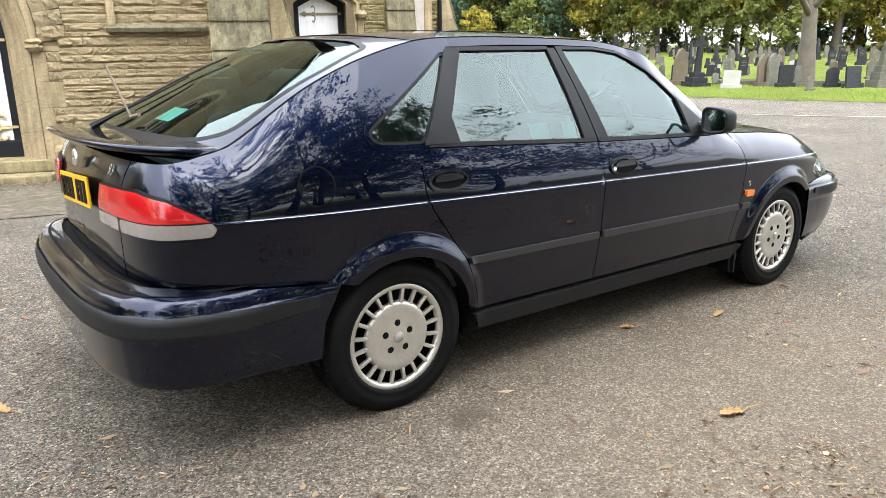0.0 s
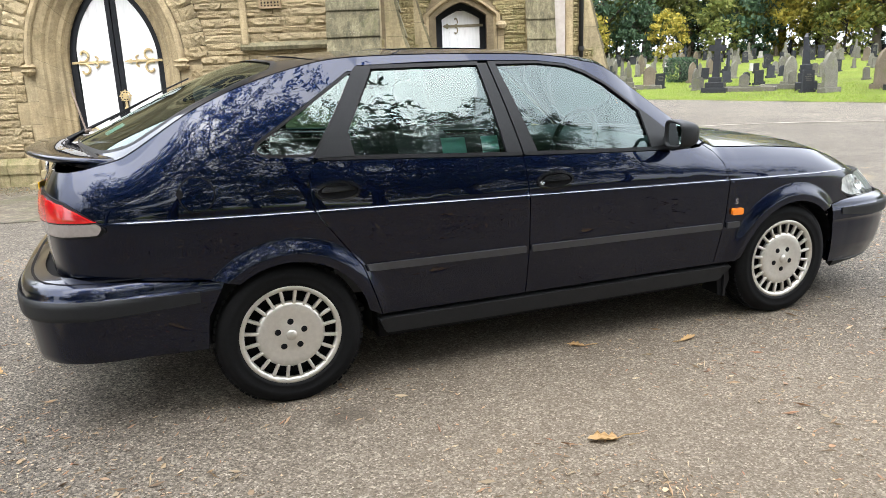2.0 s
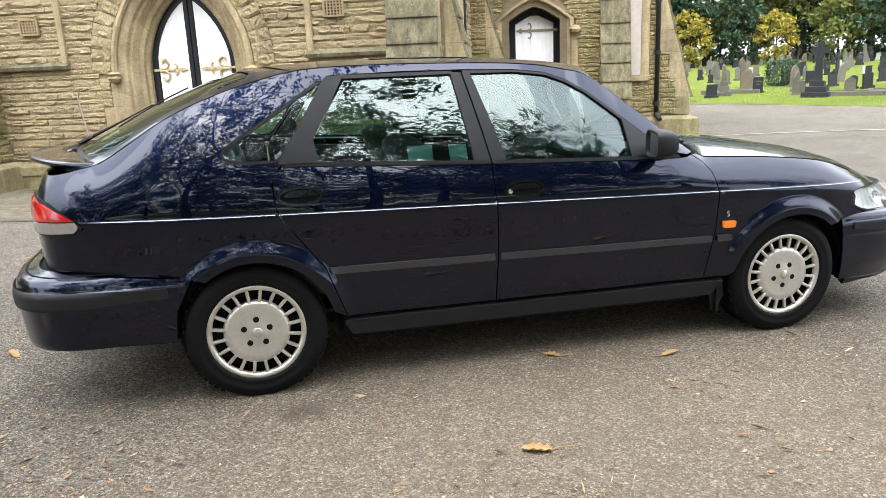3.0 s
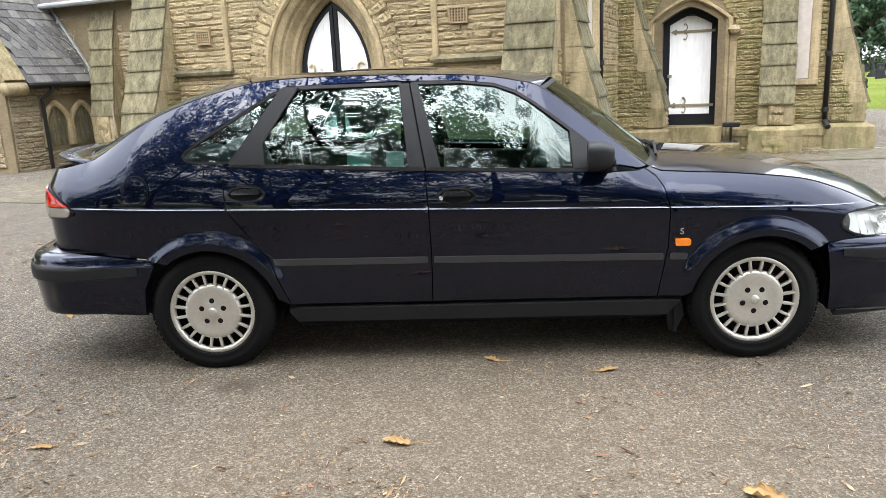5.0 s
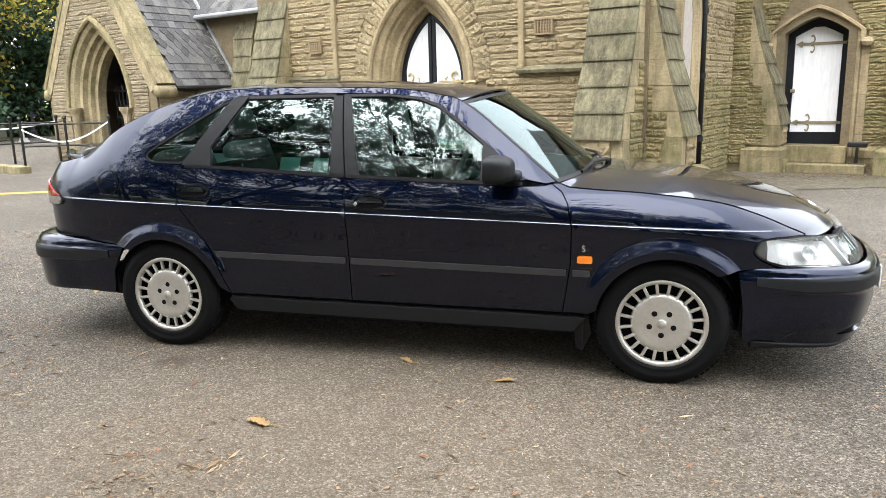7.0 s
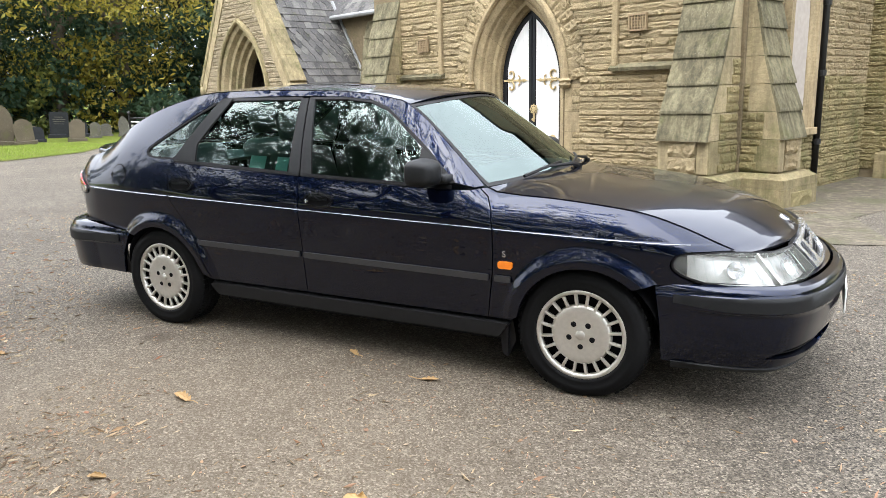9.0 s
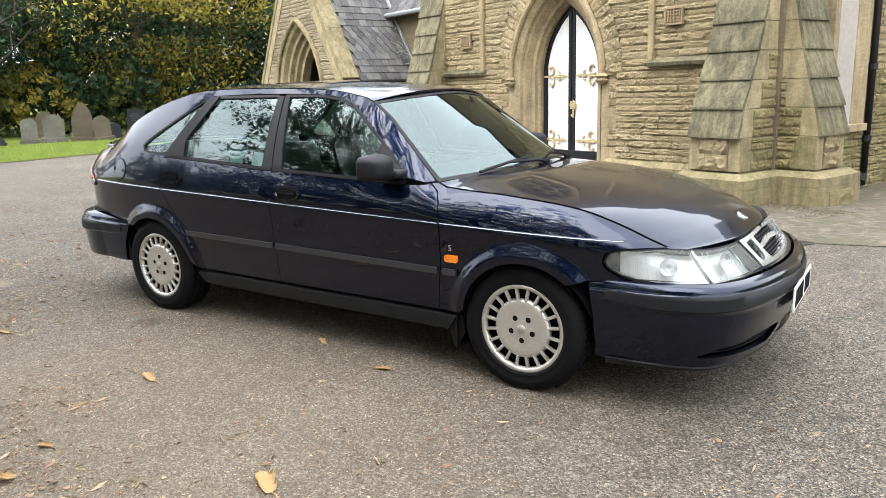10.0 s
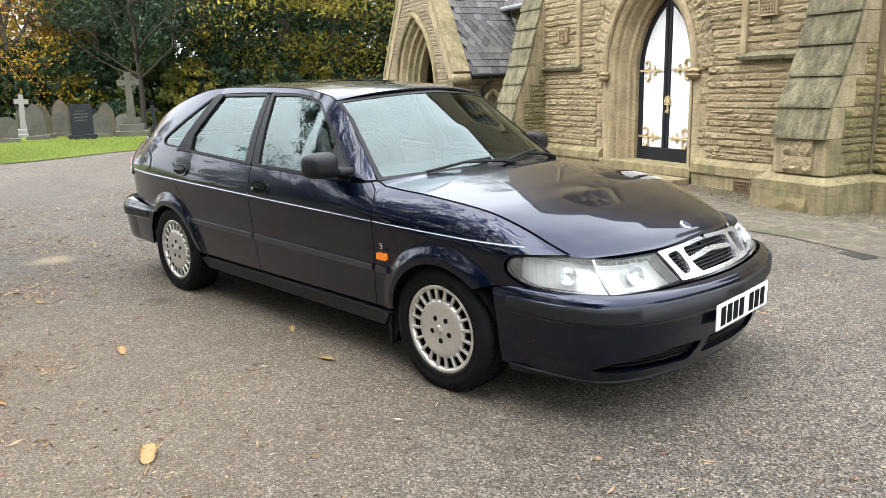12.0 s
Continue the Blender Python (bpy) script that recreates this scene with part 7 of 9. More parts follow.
# ---- cabin seen through the glass ----
def seat(x, y, rear=False):
    s_ = part("front_seat" if not rear else "rear_seat", join(box(x - 0.24, x + 0.26, y - 0.25, y + 0.25, 0.36, 0.56, 0.05)), M_SEAT, car, "grey cloth seat", True)
    back = moved(box(-0.07, 0.07, -0.24, 0.24, 0.0, 0.58, 0.05), Matrix.Translation((x - 0.24, y, 0.50)) @ pose(0, 0, 0, 0, -18, 0))
    part("backrest", back, M_SEAT, s_, "", True)
    head = moved(box(-0.045, 0.045, -0.14, 0.14, 0.62, 0.80, 0.04), Matrix.Translation((x - 0.24, y, 0.50)) @ pose(0, 0, 0, 0, -16, 0))
    part("headrest", head, M_SEAT, s_, "", True)


for y in (CY - 0.37, CY + 0.37):
    seat(1.15, y)
    seat(0.28, y, True)
part("dashboard", moved(box(-0.2, 0.25, -0.68, 0.68, -0.16, 0.08, 0.06), Matrix.Translation((1.86, CY, 0.86))), M_CABIN, car, "dark grey dashboard", True)
part("parcel_shelf", box(-0.62, -0.02, CY - 0.5, CY + 0.5, 0.93, 0.95), M_CABIN, car)
part("cabin_floor", box(-0.2, 2.0, CY - 0.68, CY + 0.68, 0.302, 0.32), M_CABIN, car)
part("headlining", sheet([(0.30, -0.93), (1.58, -0.93), (1.58, 0.93), (0.30, 0.93)], roof_at, (), 0.12, 0, -0.03, plain("headlining", (0.30, 0.30, 0.28), 0.9)), None, car)
stw = [(1.58 + 0.06 * math.sin(a), CY - 0.37 + 0.185 * math.cos(a), 0.93 + 0.165 * math.sin(a)) for a in np.linspace(0, 2 * math.pi, 33)]
part("steering_wheel", join(tube(stw, 0.015, 8), tube([(1.58, CY - 0.55, 0.93), (1.60, CY - 0.37, 0.92), (1.58, CY - 0.19, 0.93)], 0.02, 6), tube([(1.59, CY - 0.37, 0.92), (1.85, CY - 0.37, 0.84)], 0.04, 8)), M_CABIN, car, "dark steering wheel", True)
for sg in (1, -1):
    for par_u, a, b in ((0, 0.20, 1.04), (1, 1.10, 2.0)):
        pl_ = [(a, 0.40), (b, 0.40), (b, belt_z(b) - 0.01), (a, belt_z(a) - 0.01)]
        f = (lambda u, z: side(u, z, 1)) if sg > 0 else (lambda u, z: side(-u, z, -1))
        part("door_card", sheet(pl_ if sg > 0 else [(-u, z) for u, z in pl_], f, (), 0.12, 0.02, -0.075, M_CABIN), None, car)
part("window_note", flank([(0.700, 0.975), (0.810, 0.972), (0.810, 1.045), (0.700, 1.047)], 1, M_CARD, (), 0.1, 0, -0.014), None, car, "pale green card inside the rear door glass")
part("window_note", flank([(0.885, 0.967), (0.965, 0.965), (0.965, 1.042), (0.885, 1.044)], 1, M_CARD, (), 0.1, 0, -0.014), None, car, "small pale sticker inside the rear door glass")

# ---- porch wing with its own gable, link wall and slate roofs ----
PC, PW, PZ, PE = -13.35, 0.88, 1.20, 7.55
pg = [(-15.62, BASE), (-11.10, BASE), (-11.10, 1.70), (PC, 5.25), (-15.62, 1.70)]
wall_porch = structure("wall_porch", slab(pg, PE, PE + 0.5, [arch(PC, PW, PZ, 0.40, -0.05)]), M_MORTAR, "gabled porch front of buff rock-faced sandstone")
structure("wall_porch_side", box(-11.55, -11.10, PE + 0.502, 9.7, BASE, 1.62), M_MORTAR, "low side wall of the porch")
structure("wall_porch_far", box(-15.62, -15.2, PE + 0.502, 14.0, BASE, 1.62), M_MORTAR, "far side wall of the porch")
structure("wall_link", box(-15.18, -7.26, 9.702, 10.2, BASE, 3.3), M_MORTAR, "link wall between porch and wing in sandstone")
structure("wall_link_end", box(-15.18, -7.26, 13.6, 14.0, BASE, 3.3), M_MORTAR, "back wall of the link")


def porch_opening():
    th = empty("porch_arch", CHAPEL, "deep moulded pointed porch arch of dressed buff sandstone", "doorway")
    prof = [(-0.10, PE + 0.62), (-0.10, PE + 0.40), (0.0, PE + 0.38), (0.03, PE + 0.28), (0.12, PE + 0.26), (0.15, PE + 0.15), (0.24, PE + 0.13), (0.30, PE + 0.02), (0.40, PE - 0.02), (0.41, PE + 0.05)]
    part("moulding", sweep([(arch(PC, PW, PZ, o + 0.004, -0.1), e + 0.006) for o, e in prof]), M_MORTAR, th)
    voussoirs(th, lambda o: arch(PC, PW, PZ, o, -0.1), prof, M_QUOIN, 19)
    hood = [(0.41, PE + 0.02), (0.41, PE - 0.07), (0.45, PE - 0.10), (0.50, PE - 0.09), (0.53, PE + 0.02)]
    part("hood_mould", sweep([(arch(PC, PW, PZ, o, PZ)[1:-1], e) for o, e in hood]), M_PLINTH, th)
    for sg in (-1, 1):
        x = PC + sg * (PW + 0.22)
        col = lathe([(0.13, -0.12), (0.13, 0.0), (0.10, 0.06), (0.085, 0.10), (0.085, 0.92), (0.10, 0.96), (0.09, 0.98), (0.13, 1.10), (0.17, 1.15), (0.17, 1.22)], 14)
        ob = part("column", col, M_QUOIN, th, "slim stone column with carved cap", True)
        ob.matrix_basis = Matrix.Translation((x, PE - 0.03, 0))
    gt = [tube([(PC - 0.8 + 0.16 * i, PE + 0.9, -0.1), (PC - 0.8 + 0.16 * i, PE + 0.9, 2.1 - 0.11 * abs(i - 5))], 0.016, 6) for i in range(11)]
    gate = empty("porch_gate", CHAPEL, "closed black wrought-iron gate inside the porch", "gate")
    for g in gt:
        part("bar", g, M_IRON, gate)
    for z in (0.25, 0.95, 1.6):
        part("rail", box(PC - 0.85, PC + 0.85, PE + 0.885, PE + 0.915, z - 0.02, z + 0.02), M_IRON, gate)
    part("scrollwork", join(*[tube([(PC - 0.72 + 0.16 * i + 0.06 * math.cos(a), PE + 0.9, 1.3 + k * 0.35 + 0.07 * math.sin(a)) for a in np.linspace(0, 5, 10)], 0.01, 5) for i in range(10) for k in range(2)]), M_IRON, gate)
    # shade inside the porch is put into this wall's black colour
    structure("porch_wall_inner", slab([(-15.15, BASE), (-11.6, BASE), (-11.6, 2.2), (PC, 4.6), (-15.15, 2.2)], PE + 1.7, PE + 1.8), M_G_DARK, "inner porch wall coloured black for the porch's shade", "wall")


porch_opening()


def coping(p0, p1, name, w=0.30):
    """A run of flat coping stones up a gable's edge."""
    th = empty(name, CHAPEL, "sloping gable coping of dressed stone with a moulded kneeler", "coping")
    a, b = Vector((p0[0], 0, p0[1])), Vector((p1[0], 0, p1[1]))
    d = (b - a).normalized()
    nrm = Vector((-d.z, 0, d.x))
    if nrm.z < 0:
        nrm = -nrm
    n = 6
    for i in range(n):
        q0, q1 = a + (b - a) * (i / n), a + (b - a) * ((i + 1) / n) - d * 0.006
        vs = []
        for q in (q0, q1):
            for hh, e in ((0.0, PE - 0.06), (0.0, PE + 0.38), (0.12, PE + 0.38), (0.12, PE - 0.06), ):
                vs.append(q - nrm * 0.16 + nrm * (hh + 0.14) + Vector((0, e, 0)))
            vs[-4].x -= 0
        part("coping_stone", (vs, [(0, 1, 2, 3), (7, 6, 5, 4), (0, 4, 5, 1), (1, 5, 6, 2), (2, 6, 7, 3), (3, 7, 4, 0)]), M_PLINTH, th)
        face = [q0 - nrm * 0.26, q1 - nrm * 0.26, q1, q0]
        vs = [v + Vector((0, e, 0)) for e in (PE - 0.045, PE + 0.05) for v in face]
        part("edge_stone", (vs, [(0, 1, 2, 3), (7, 6, 5, 4), (0, 4, 5, 1), (1, 5, 6, 2), (2, 6, 7, 3), (3, 7, 4, 0)]), M_QUOIN, th)
    k = tube([(p0[0] + 0.02, PE - 0.06, p0[1] - 0.12), (p0[0] + 0.02, PE + 0.38, p0[1] - 0.12)], 0.13, 12)
    part("kneeler", k, M_QUOIN, th, "", True)


coping((-11.02, 1.66), (PC, 5.30), "gable_coping")
coping((-15.70, 1.66), (PC, 5.30), "gable_coping")

# roofs of porch (right slope seen) and link
RS = [(-10.95, 1.66), (PC, 5.24)]


def porch_roof():
    th = tagged(empty("roof_porch", CHAPEL, "steep slate porch roof with bands of fish-scale slates", "roof"), kind="structure")
    (s0, z0), (s1, z1) = RS
    e0, e1 = PE + 0.40, 9.7
    part("deck", ([(s0, e0, z0 - 0.03), (s0, e1 + 3, z0 - 0.03), (s1, e1 + 3, z1 - 0.03), (s1, e0, z1 - 0.03), (2 * PC - s0, e0, z0 - 0.03), (2 * PC - s0, e1 + 3, z0 - 0.03)], [(0, 1, 2, 3), (4, 3, 2, 5)]), M_SLATE, th)
    L = math.hypot(s1 - s0, z1 - z0)
    dx, dz = (s1 - s0) / L, (z1 - z0) / L
    nx, nz = -dz * -1, dx * -1
    nx, nz = dz, -dx
    rows, w = 20, 0.20
    rng = random.Random(9)

    def slate_mesh(fish):
        h, hw = 0.30, 0.097
        if fish:
            pts = [(-hw, h), (hw, h), (hw, 0.125), (0.066, 0.055), (0.03, 0.012), (0, 0.0), (-0.03, 0.012), (-0.066, 0.055), (-hw, 0.125)]
        else:
            pts = [(-hw, h), (hw, h), (hw, 0), (-hw, 0)]
        n = len(pts)
        vs = [(a, b, 0.0) for a, b in pts] + [(a, b, 0.017) for a, b in pts]
        return mesh_of(vs, [tuple(range(n - 1, -1, -1))[::-1], tuple(range(2 * n - 1, n - 1, -1))[::-1]] + [(i, (i + 1) % n, n + (i + 1) % n, n + i) for i in range(n)], M_SLATE, False, "slate")
    sq, fi = slate_mesh(False), slate_mesh(True)
    # slate axes: x along e, y up the slope, z outward
    X, Y = Vector((0, 1, 0)), Vector((dx, 0, dz))
    Z = X.cross(Y)
    if Z.x < 0:
        Z = -Z
    base = Matrix((X, Y, Z)).transposed().to_4x4()
    count = 0
    for r in range(rows):
        t = r * 0.20
        if t > L - 0.15:
            break
        n = int((e1 - e0) / w) + 1
        for i in range(n):
            e = e0 + (i + (0.5 if r % 2 else 0.0)) * w + 0.1
            if e > e1 + 0.02:
                continue
            p = Vector((s0, 0, z0)) + Y * (t - 0.02) + X * e + Z * (0.008 + rng.uniform(0, 0.006))
            ob = new("slate", fi if (r // 4) % 2 == 1 else sq)
            ob.parent = th
            m = base.copy()
            m.translation = p
            ob.matrix_basis = m @ pose(0, 0, 0, -3.4 + rng.uniform(-0.9, 0.9), 0, rng.uniform(-1.2, 1.2))
            count += 1
    part("gutter", tube([(s0 + 0.03, e0, z0 - 0.05), (s0 + 0.03, e1, z0 - 0.05)], 0.05, 8), M_IRON, th, "black iron gutter")
    fl = [tube([(s0 + 0.02, e1 - 0.03, z0 + 0.05), (s0 + dx * 1.0, e1 - 0.02, z0 + dz * 1.0 + 0.05), (s0 + dx * 2.4, e1 - 0.02, z0 + dz * 2.4 + 0.06)], [0.03, 0.04, 0.045], 6)]
    part("flashing", join(*fl), M_LEAD, th, "pale lead flashing")


porch_roof()


def valley_weeds():
    """Dry silvery stems sprouting from the roof valley."""
    rng = random.Random(12)
    th = empty("weed", CHAPEL, "dry silvery weed stems growing from the roof valley", "plant")
    for _ in range(26):
        t = rng.uniform(0.2, 1.5)
        b0 = Vector((-10.95 - 0.557 * t, 9.62, 1.70 + 0.83 * t))
        d = Vector((rng.uniform(-0.2, 0.45), -rng.uniform(0.1, 0.5), rng.uniform(-0.25, 0.35)))
        part("stem", tube([b0, b0 + d * 0.5 + Vector((0, 0, 0.06)), b0 + d], [0.008, 0.006, 0.003], 4), M_WEED, th)


M_WEED = plain("dry_weed", (0.30, 0.30, 0.25), 0.8)
valley_weeds()
lr = tagged(empty("roof_link", CHAPEL, "slate roof of the link with a lead-edged gutter", "roof"), kind="structure")
part("deck", ([(-15.2, 9.45, 3.30), (-7.26, 9.45, 3.30), (-7.26, 11.7, 5.52), (-15.2, 11.7, 5.52), (-15.2, 9.45, 3.22), (-7.26, 9.45, 3.22)], [(0, 1, 2, 3), (4, 5, 1, 0)]), M_SLATE, lr)
part("gutter", tube([(-12.0, 9.42, 3.27), (-7.27, 9.42, 3.27)], 0.06, 8), M_LEAD, lr, "pale gutter")
dk = Vector((0, 2.25, 2.22)).normalized()
for r in range(5):
    for i in range(22):
        s = -11.6 + i * 0.21 + (0.1 if r % 2 else 0)
        p = Vector((s, 9.42, 3.31)) + dk * (r * 0.2) + Vector((0, -0.7, 0.7)) * 0.01
        ob = part("slate", moved(box(-0.1, 0.1, 0, 0.3, 0, 0.01), Matrix.Translation(p) @ pose(0, 0, 0, 44.6, 0, 0)), M_SLATE, lr) if r == 0 and i == 0 else None
        if ob:
            first_slate = ob
        else:
            ob = new("slate", first_slate.data)
            ob.parent = lr
            ob.matrix_basis = Matrix.Translation(p - (Vector((-11.6, 9.42, 3.31)) + Vector((0, -0.7, 0.7)) * 0.01))


def blind_arcade():
    """Two small pointed arches and a bent downpipe on the porch's side wall."""
    th = empty("blind_arcade", CHAPEL @ Matrix.Translation((-11.10, 8.95, 0)) @ pose(0, 0, 0, 0, 0, 90), "pair of small pointed blind arches in dressed stone", "arcade")
    for x in (-0.33, 0.33):
        part("arch_moulding", sweep([(arch(x, 0.24, 0.75, o, 0.35), y) for o, y in ((0.0, 0.0), (0.0, -0.05), (0.05, -0.08), (0.10, -0.08), (0.11, 0.0))]), M_ASHLAR, th)
        part("back", slab(arch(x, 0.24, 0.75, 0.0, 0.35), -0.012, -0.004), M_WEATHER, th)
    dp = empty("drainpipe", CHAPEL, "short bent black iron downpipe under the porch gutter", "drainpipe")
    part("pipe", tube([(-10.93, 8.5, 1.60), (-10.93, 8.5, 1.48), (-11.02, 8.3, 1.32), (-11.02, 8.3, BASE)], 0.04, 8), M_IRON, dp)


blind_arcade()


def handrails():
    """Black post-and-rail handrails at the porch steps, with loose white tape along them."""
    for k, (s0, e0, s1, e1) in enumerate(((-15.9, 5.5, -15.2, 7.4), (-13.9, 5.9, -12.5, 7.2))):
        th = empty("handrail", CHAPEL, "black iron handrail with white tape wound along it", "handrail", "handrails at the porch")
        for t in (0.0, 0.5, 1.0):
            s, e = s0 + (s1 - s0) * t, e0 + (e1 - e0) * t
            part("post", tube([(s, e, -0.2), (s, e, 0.98)], 0.03, 8), M_IRON, th)
            part("knob", moved(lathe([(0, -0.05), (0.04, -0.03), (0.05, 0), (0.035, 0.035), (0, 0.05)], 10), Matrix.Translation((s, e, 1.02))), M_IRON, th)
        for z in (0.40, 0.88):
            part("rail", tube([(s0, e0, z), (s1, e1, z)], 0.02, 8), M_IRON, th)
        vs, fs = [], []
        for i in range(13):
            t = i / 12
            s, e = s0 + (s1 - s0) * t, e0 + (e1 - e0) * t - 0.03
            z = 0.80 - 0.28 * math.sin(math.pi * t) * (0.3 + k) + 0.1 * t
            vs += [(s, e, z - 0.018), (s, e, z + 0.018), (s, e + 0.003, z + 0.018), (s, e + 0.003, z - 0.018)]
        for i in range(12):
            for j in range(4):
                fs.append((i * 4 + j, i * 4 + (j + 1) % 4, i * 4 + 4 + (j + 1) % 4, i * 4 + 4 + j))
        part("tape", (vs, fs), plain("white_tape", (0.75, 0.75, 0.76), 0.5), th, "loose white barrier tape")
    structure("kerb", box(-17.5, -12.6, 5.15, 5.4, BASE, 0.06, 0.02), M_PLINTH, "low stone kerb before the porch", "kerb")


handrails()

# ---- graves ----
def road_z(x, y):
    """Height of the tarmac with its slight waves."""
    return ground_z(x, y) + 0.012 * noise.noise((x * 0.5, y * 0.5, 3.1))


def rest_z(x, y):
    return ground_z(x, y) + 0.02


def headstone_outline(kind, w, h):
    if kind == "round":
        return [(-w, 0), (w, 0), (w, h - w * 0.7)] + [(w * math.cos(a), h - w * 0.7 + 0.7 * w * math.sin(a)) for a in np.linspace(0.15, math.pi - 0.15, 12)] + [(-w, h - w * 0.7)]
    if kind == "gothic":
        return [(-w, 0), (w, 0)] + [(s, z) for s, z in arch(0, w, h - w * 1.73, 0, 0)][1:-1][::-1]
    if kind == "shoulder":
        return [(-w, 0), (w, 0), (w, h * 0.8), (w * 0.75, h * 0.82), (w * 0.7, h * 0.9), (w * 0.35, h * 0.97), (0, h), (-w * 0.35, h * 0.97), (-w * 0.7, h * 0.9), (-w * 0.75, h * 0.82), (-w, h * 0.8)]
    return [(-w, 0), (w, 0), (w, h * 0.97), (w * 0.9, h), (-w * 0.9, h), (-w, h * 0.97)]


def headstone(kind, w, h, t, mat, label, base=True):
    th = empty("headstone", Matrix.Identity(4), label, "gravestone", "graves in the cemetery")
    b = 0.22 if base else 0.0
    d = slab(headstone_outline(kind, w, h - b), -t / 2, t / 2)
    st = part("stone", moved(d, Matrix.Translation((0, 0, b))), mat, th)
    if base:
        part("base", box(-w * 1.25, w * 1.25, -t * 1.3, t * 1.3, -0.1, b - 0.002, 0.02), mat, th)
    # worn inscription as plain bars
    rng = random.Random(int(w * 1000 + h * 77))
    if h > 1.4 and mat is M_G_DARK:
        for i in range(4):
            ww = w * rng.uniform(0.35, 0.75)
            z = b + (h - b) * (0.78 - 0.1 * i)
            part("inscription", box(-ww, ww, -t / 2 - 0.004, -t / 2 - 0.001, z - 0.018, z + 0.012), M_G_GREY, th)
    return th


def cross_grave(h, mat, label, celtic=False, steps=3):
    th = empty("cross_monument", Matrix.Identity(4), label, "gravestone", "graves in the cemetery")
    z = -0.1
    for i in range(steps):
        w = 0.24 * h * (1 - 0.24 * i)
        part("plinth", box(-w, w, -w, w, z, 0.1 * h * (i + 1) - 0.002, 0.02), mat, th)
        z = 0.1 * h * (i + 1)
    w = (0.046 if celtic else 0.055) * h
    zc = h - 0.16 * h
    sh = [(-w * 1.3, z), (w * 1.3, z), (w, zc - w), (w * 0.95, zc - w), (0.16 * h, zc - w), (0.16 * h, zc + w), (w, zc + w), (w, h), (-w, h), (-w, zc + w), (-0.16 * h, zc + w), (-0.16 * h, zc - w), (-w * 0.95, zc - w), (-w, zc - w)]
    part("cross", slab(sh, -w * 0.8, w * 0.8), mat, th)
    if celtic:
        ring = [[(r * math.cos(a), zc + r * math.sin(a)) for a in np.linspace(0, 2 * math.pi, 25)] for r in (0.135 * h, 0.135 * h, 0.10 * h, 0.10 * h, 0.135 * h)]
        part("ring", sweep(list(zip(ring, (-w * 0.5, w * 0.5, w * 0.5, -w * 0.5, -w * 0.5)))), mat, th)
    return th


def obelisk(h, mat, label):
    th = empty("obelisk", Matrix.Identity(4), label, "gravestone", "graves in the cemetery")
    for i, (w, z0, z1) in enumerate(((0.2, -0.1, 0.16), (0.15, 0.16, 0.32), (0.11, 0.32, 0.46))):
        part("plinth", box(-w * h, w * h, -w * h, w * h, z0 * h if z0 > 0 else -0.1, z1 * h - 0.002, 0.02), mat, th)
    a, b = 0.075 * h, 0.045 * h
    vs = [(x * a, y * a, 0.46 * h) for x, y in ((-1, -1), (1, -1), (1, 1), (-1, 1))] + [(x * b, y * b, 0.93 * h) for x, y in ((-1, -1), (1, -1), (1, 1), (-1, 1))] + [(0, 0, h)]
    part("shaft", (vs, [(3, 2, 1, 0)] + [(i, (i + 1) % 4, 4 + (i + 1) % 4, 4 + i) for i in range(4)] + [(4 + i, 4 + (i + 1) % 4, 8) for i in range(4)]), mat, th)
    return th


PROTOS = [
    headstone("round", 0.36, 1.25, 0.12, M_G_GREY, "weathered grey round-topped headstone on grass"),
    headstone("gothic", 0.38, 1.55, 0.14, M_G_GREY, "weathered grey pointed headstone on grass"),
    headstone("shoulder", 0.42, 1.3, 0.12, M_G_BROWN, "brown sandstone headstone with shaped shoulders"),
    headstone("flat", 0.38, 0.95, 0.1, M_G_DARK, "polished black granite headstone on a low base"),
    headstone("flat", 0.36, 0.85, 0.1, M_G_WHITE, "pale square-topped headstone on grass"),
    headstone("round", 0.33, 0.9, 0.1, M_G_DARK, "dark granite round-topped headstone"),
    headstone("shoulder", 0.40, 1.1, 0.12, M_G_GREY, "grey headstone with shaped shoulders"),
    cross_grave(2.2, M_G_DARK, "dark stepped cross monument on grass"),
    cross_grave(1.9, M_G_WHITE, "pale stone cross on stepped base", False, 2),
    obelisk(2.3, M_G_GREY, "grey stepped obelisk monument"),
    cross_grave(3.0, M_G_GREY, "tall grey wheel-headed cross on steps", True),
    headstone("gothic", 0.42, 1.7, 0.15, M_G_BROWN, "large brown pointed headstone"),
    headstone("flat", 0.46, 1.45, 0.12, M_G_DARK, "tall dark slate headstone"),
    obelisk(2.2, M_G_DARK, "dark polished obelisk on stepped plinth"),
]
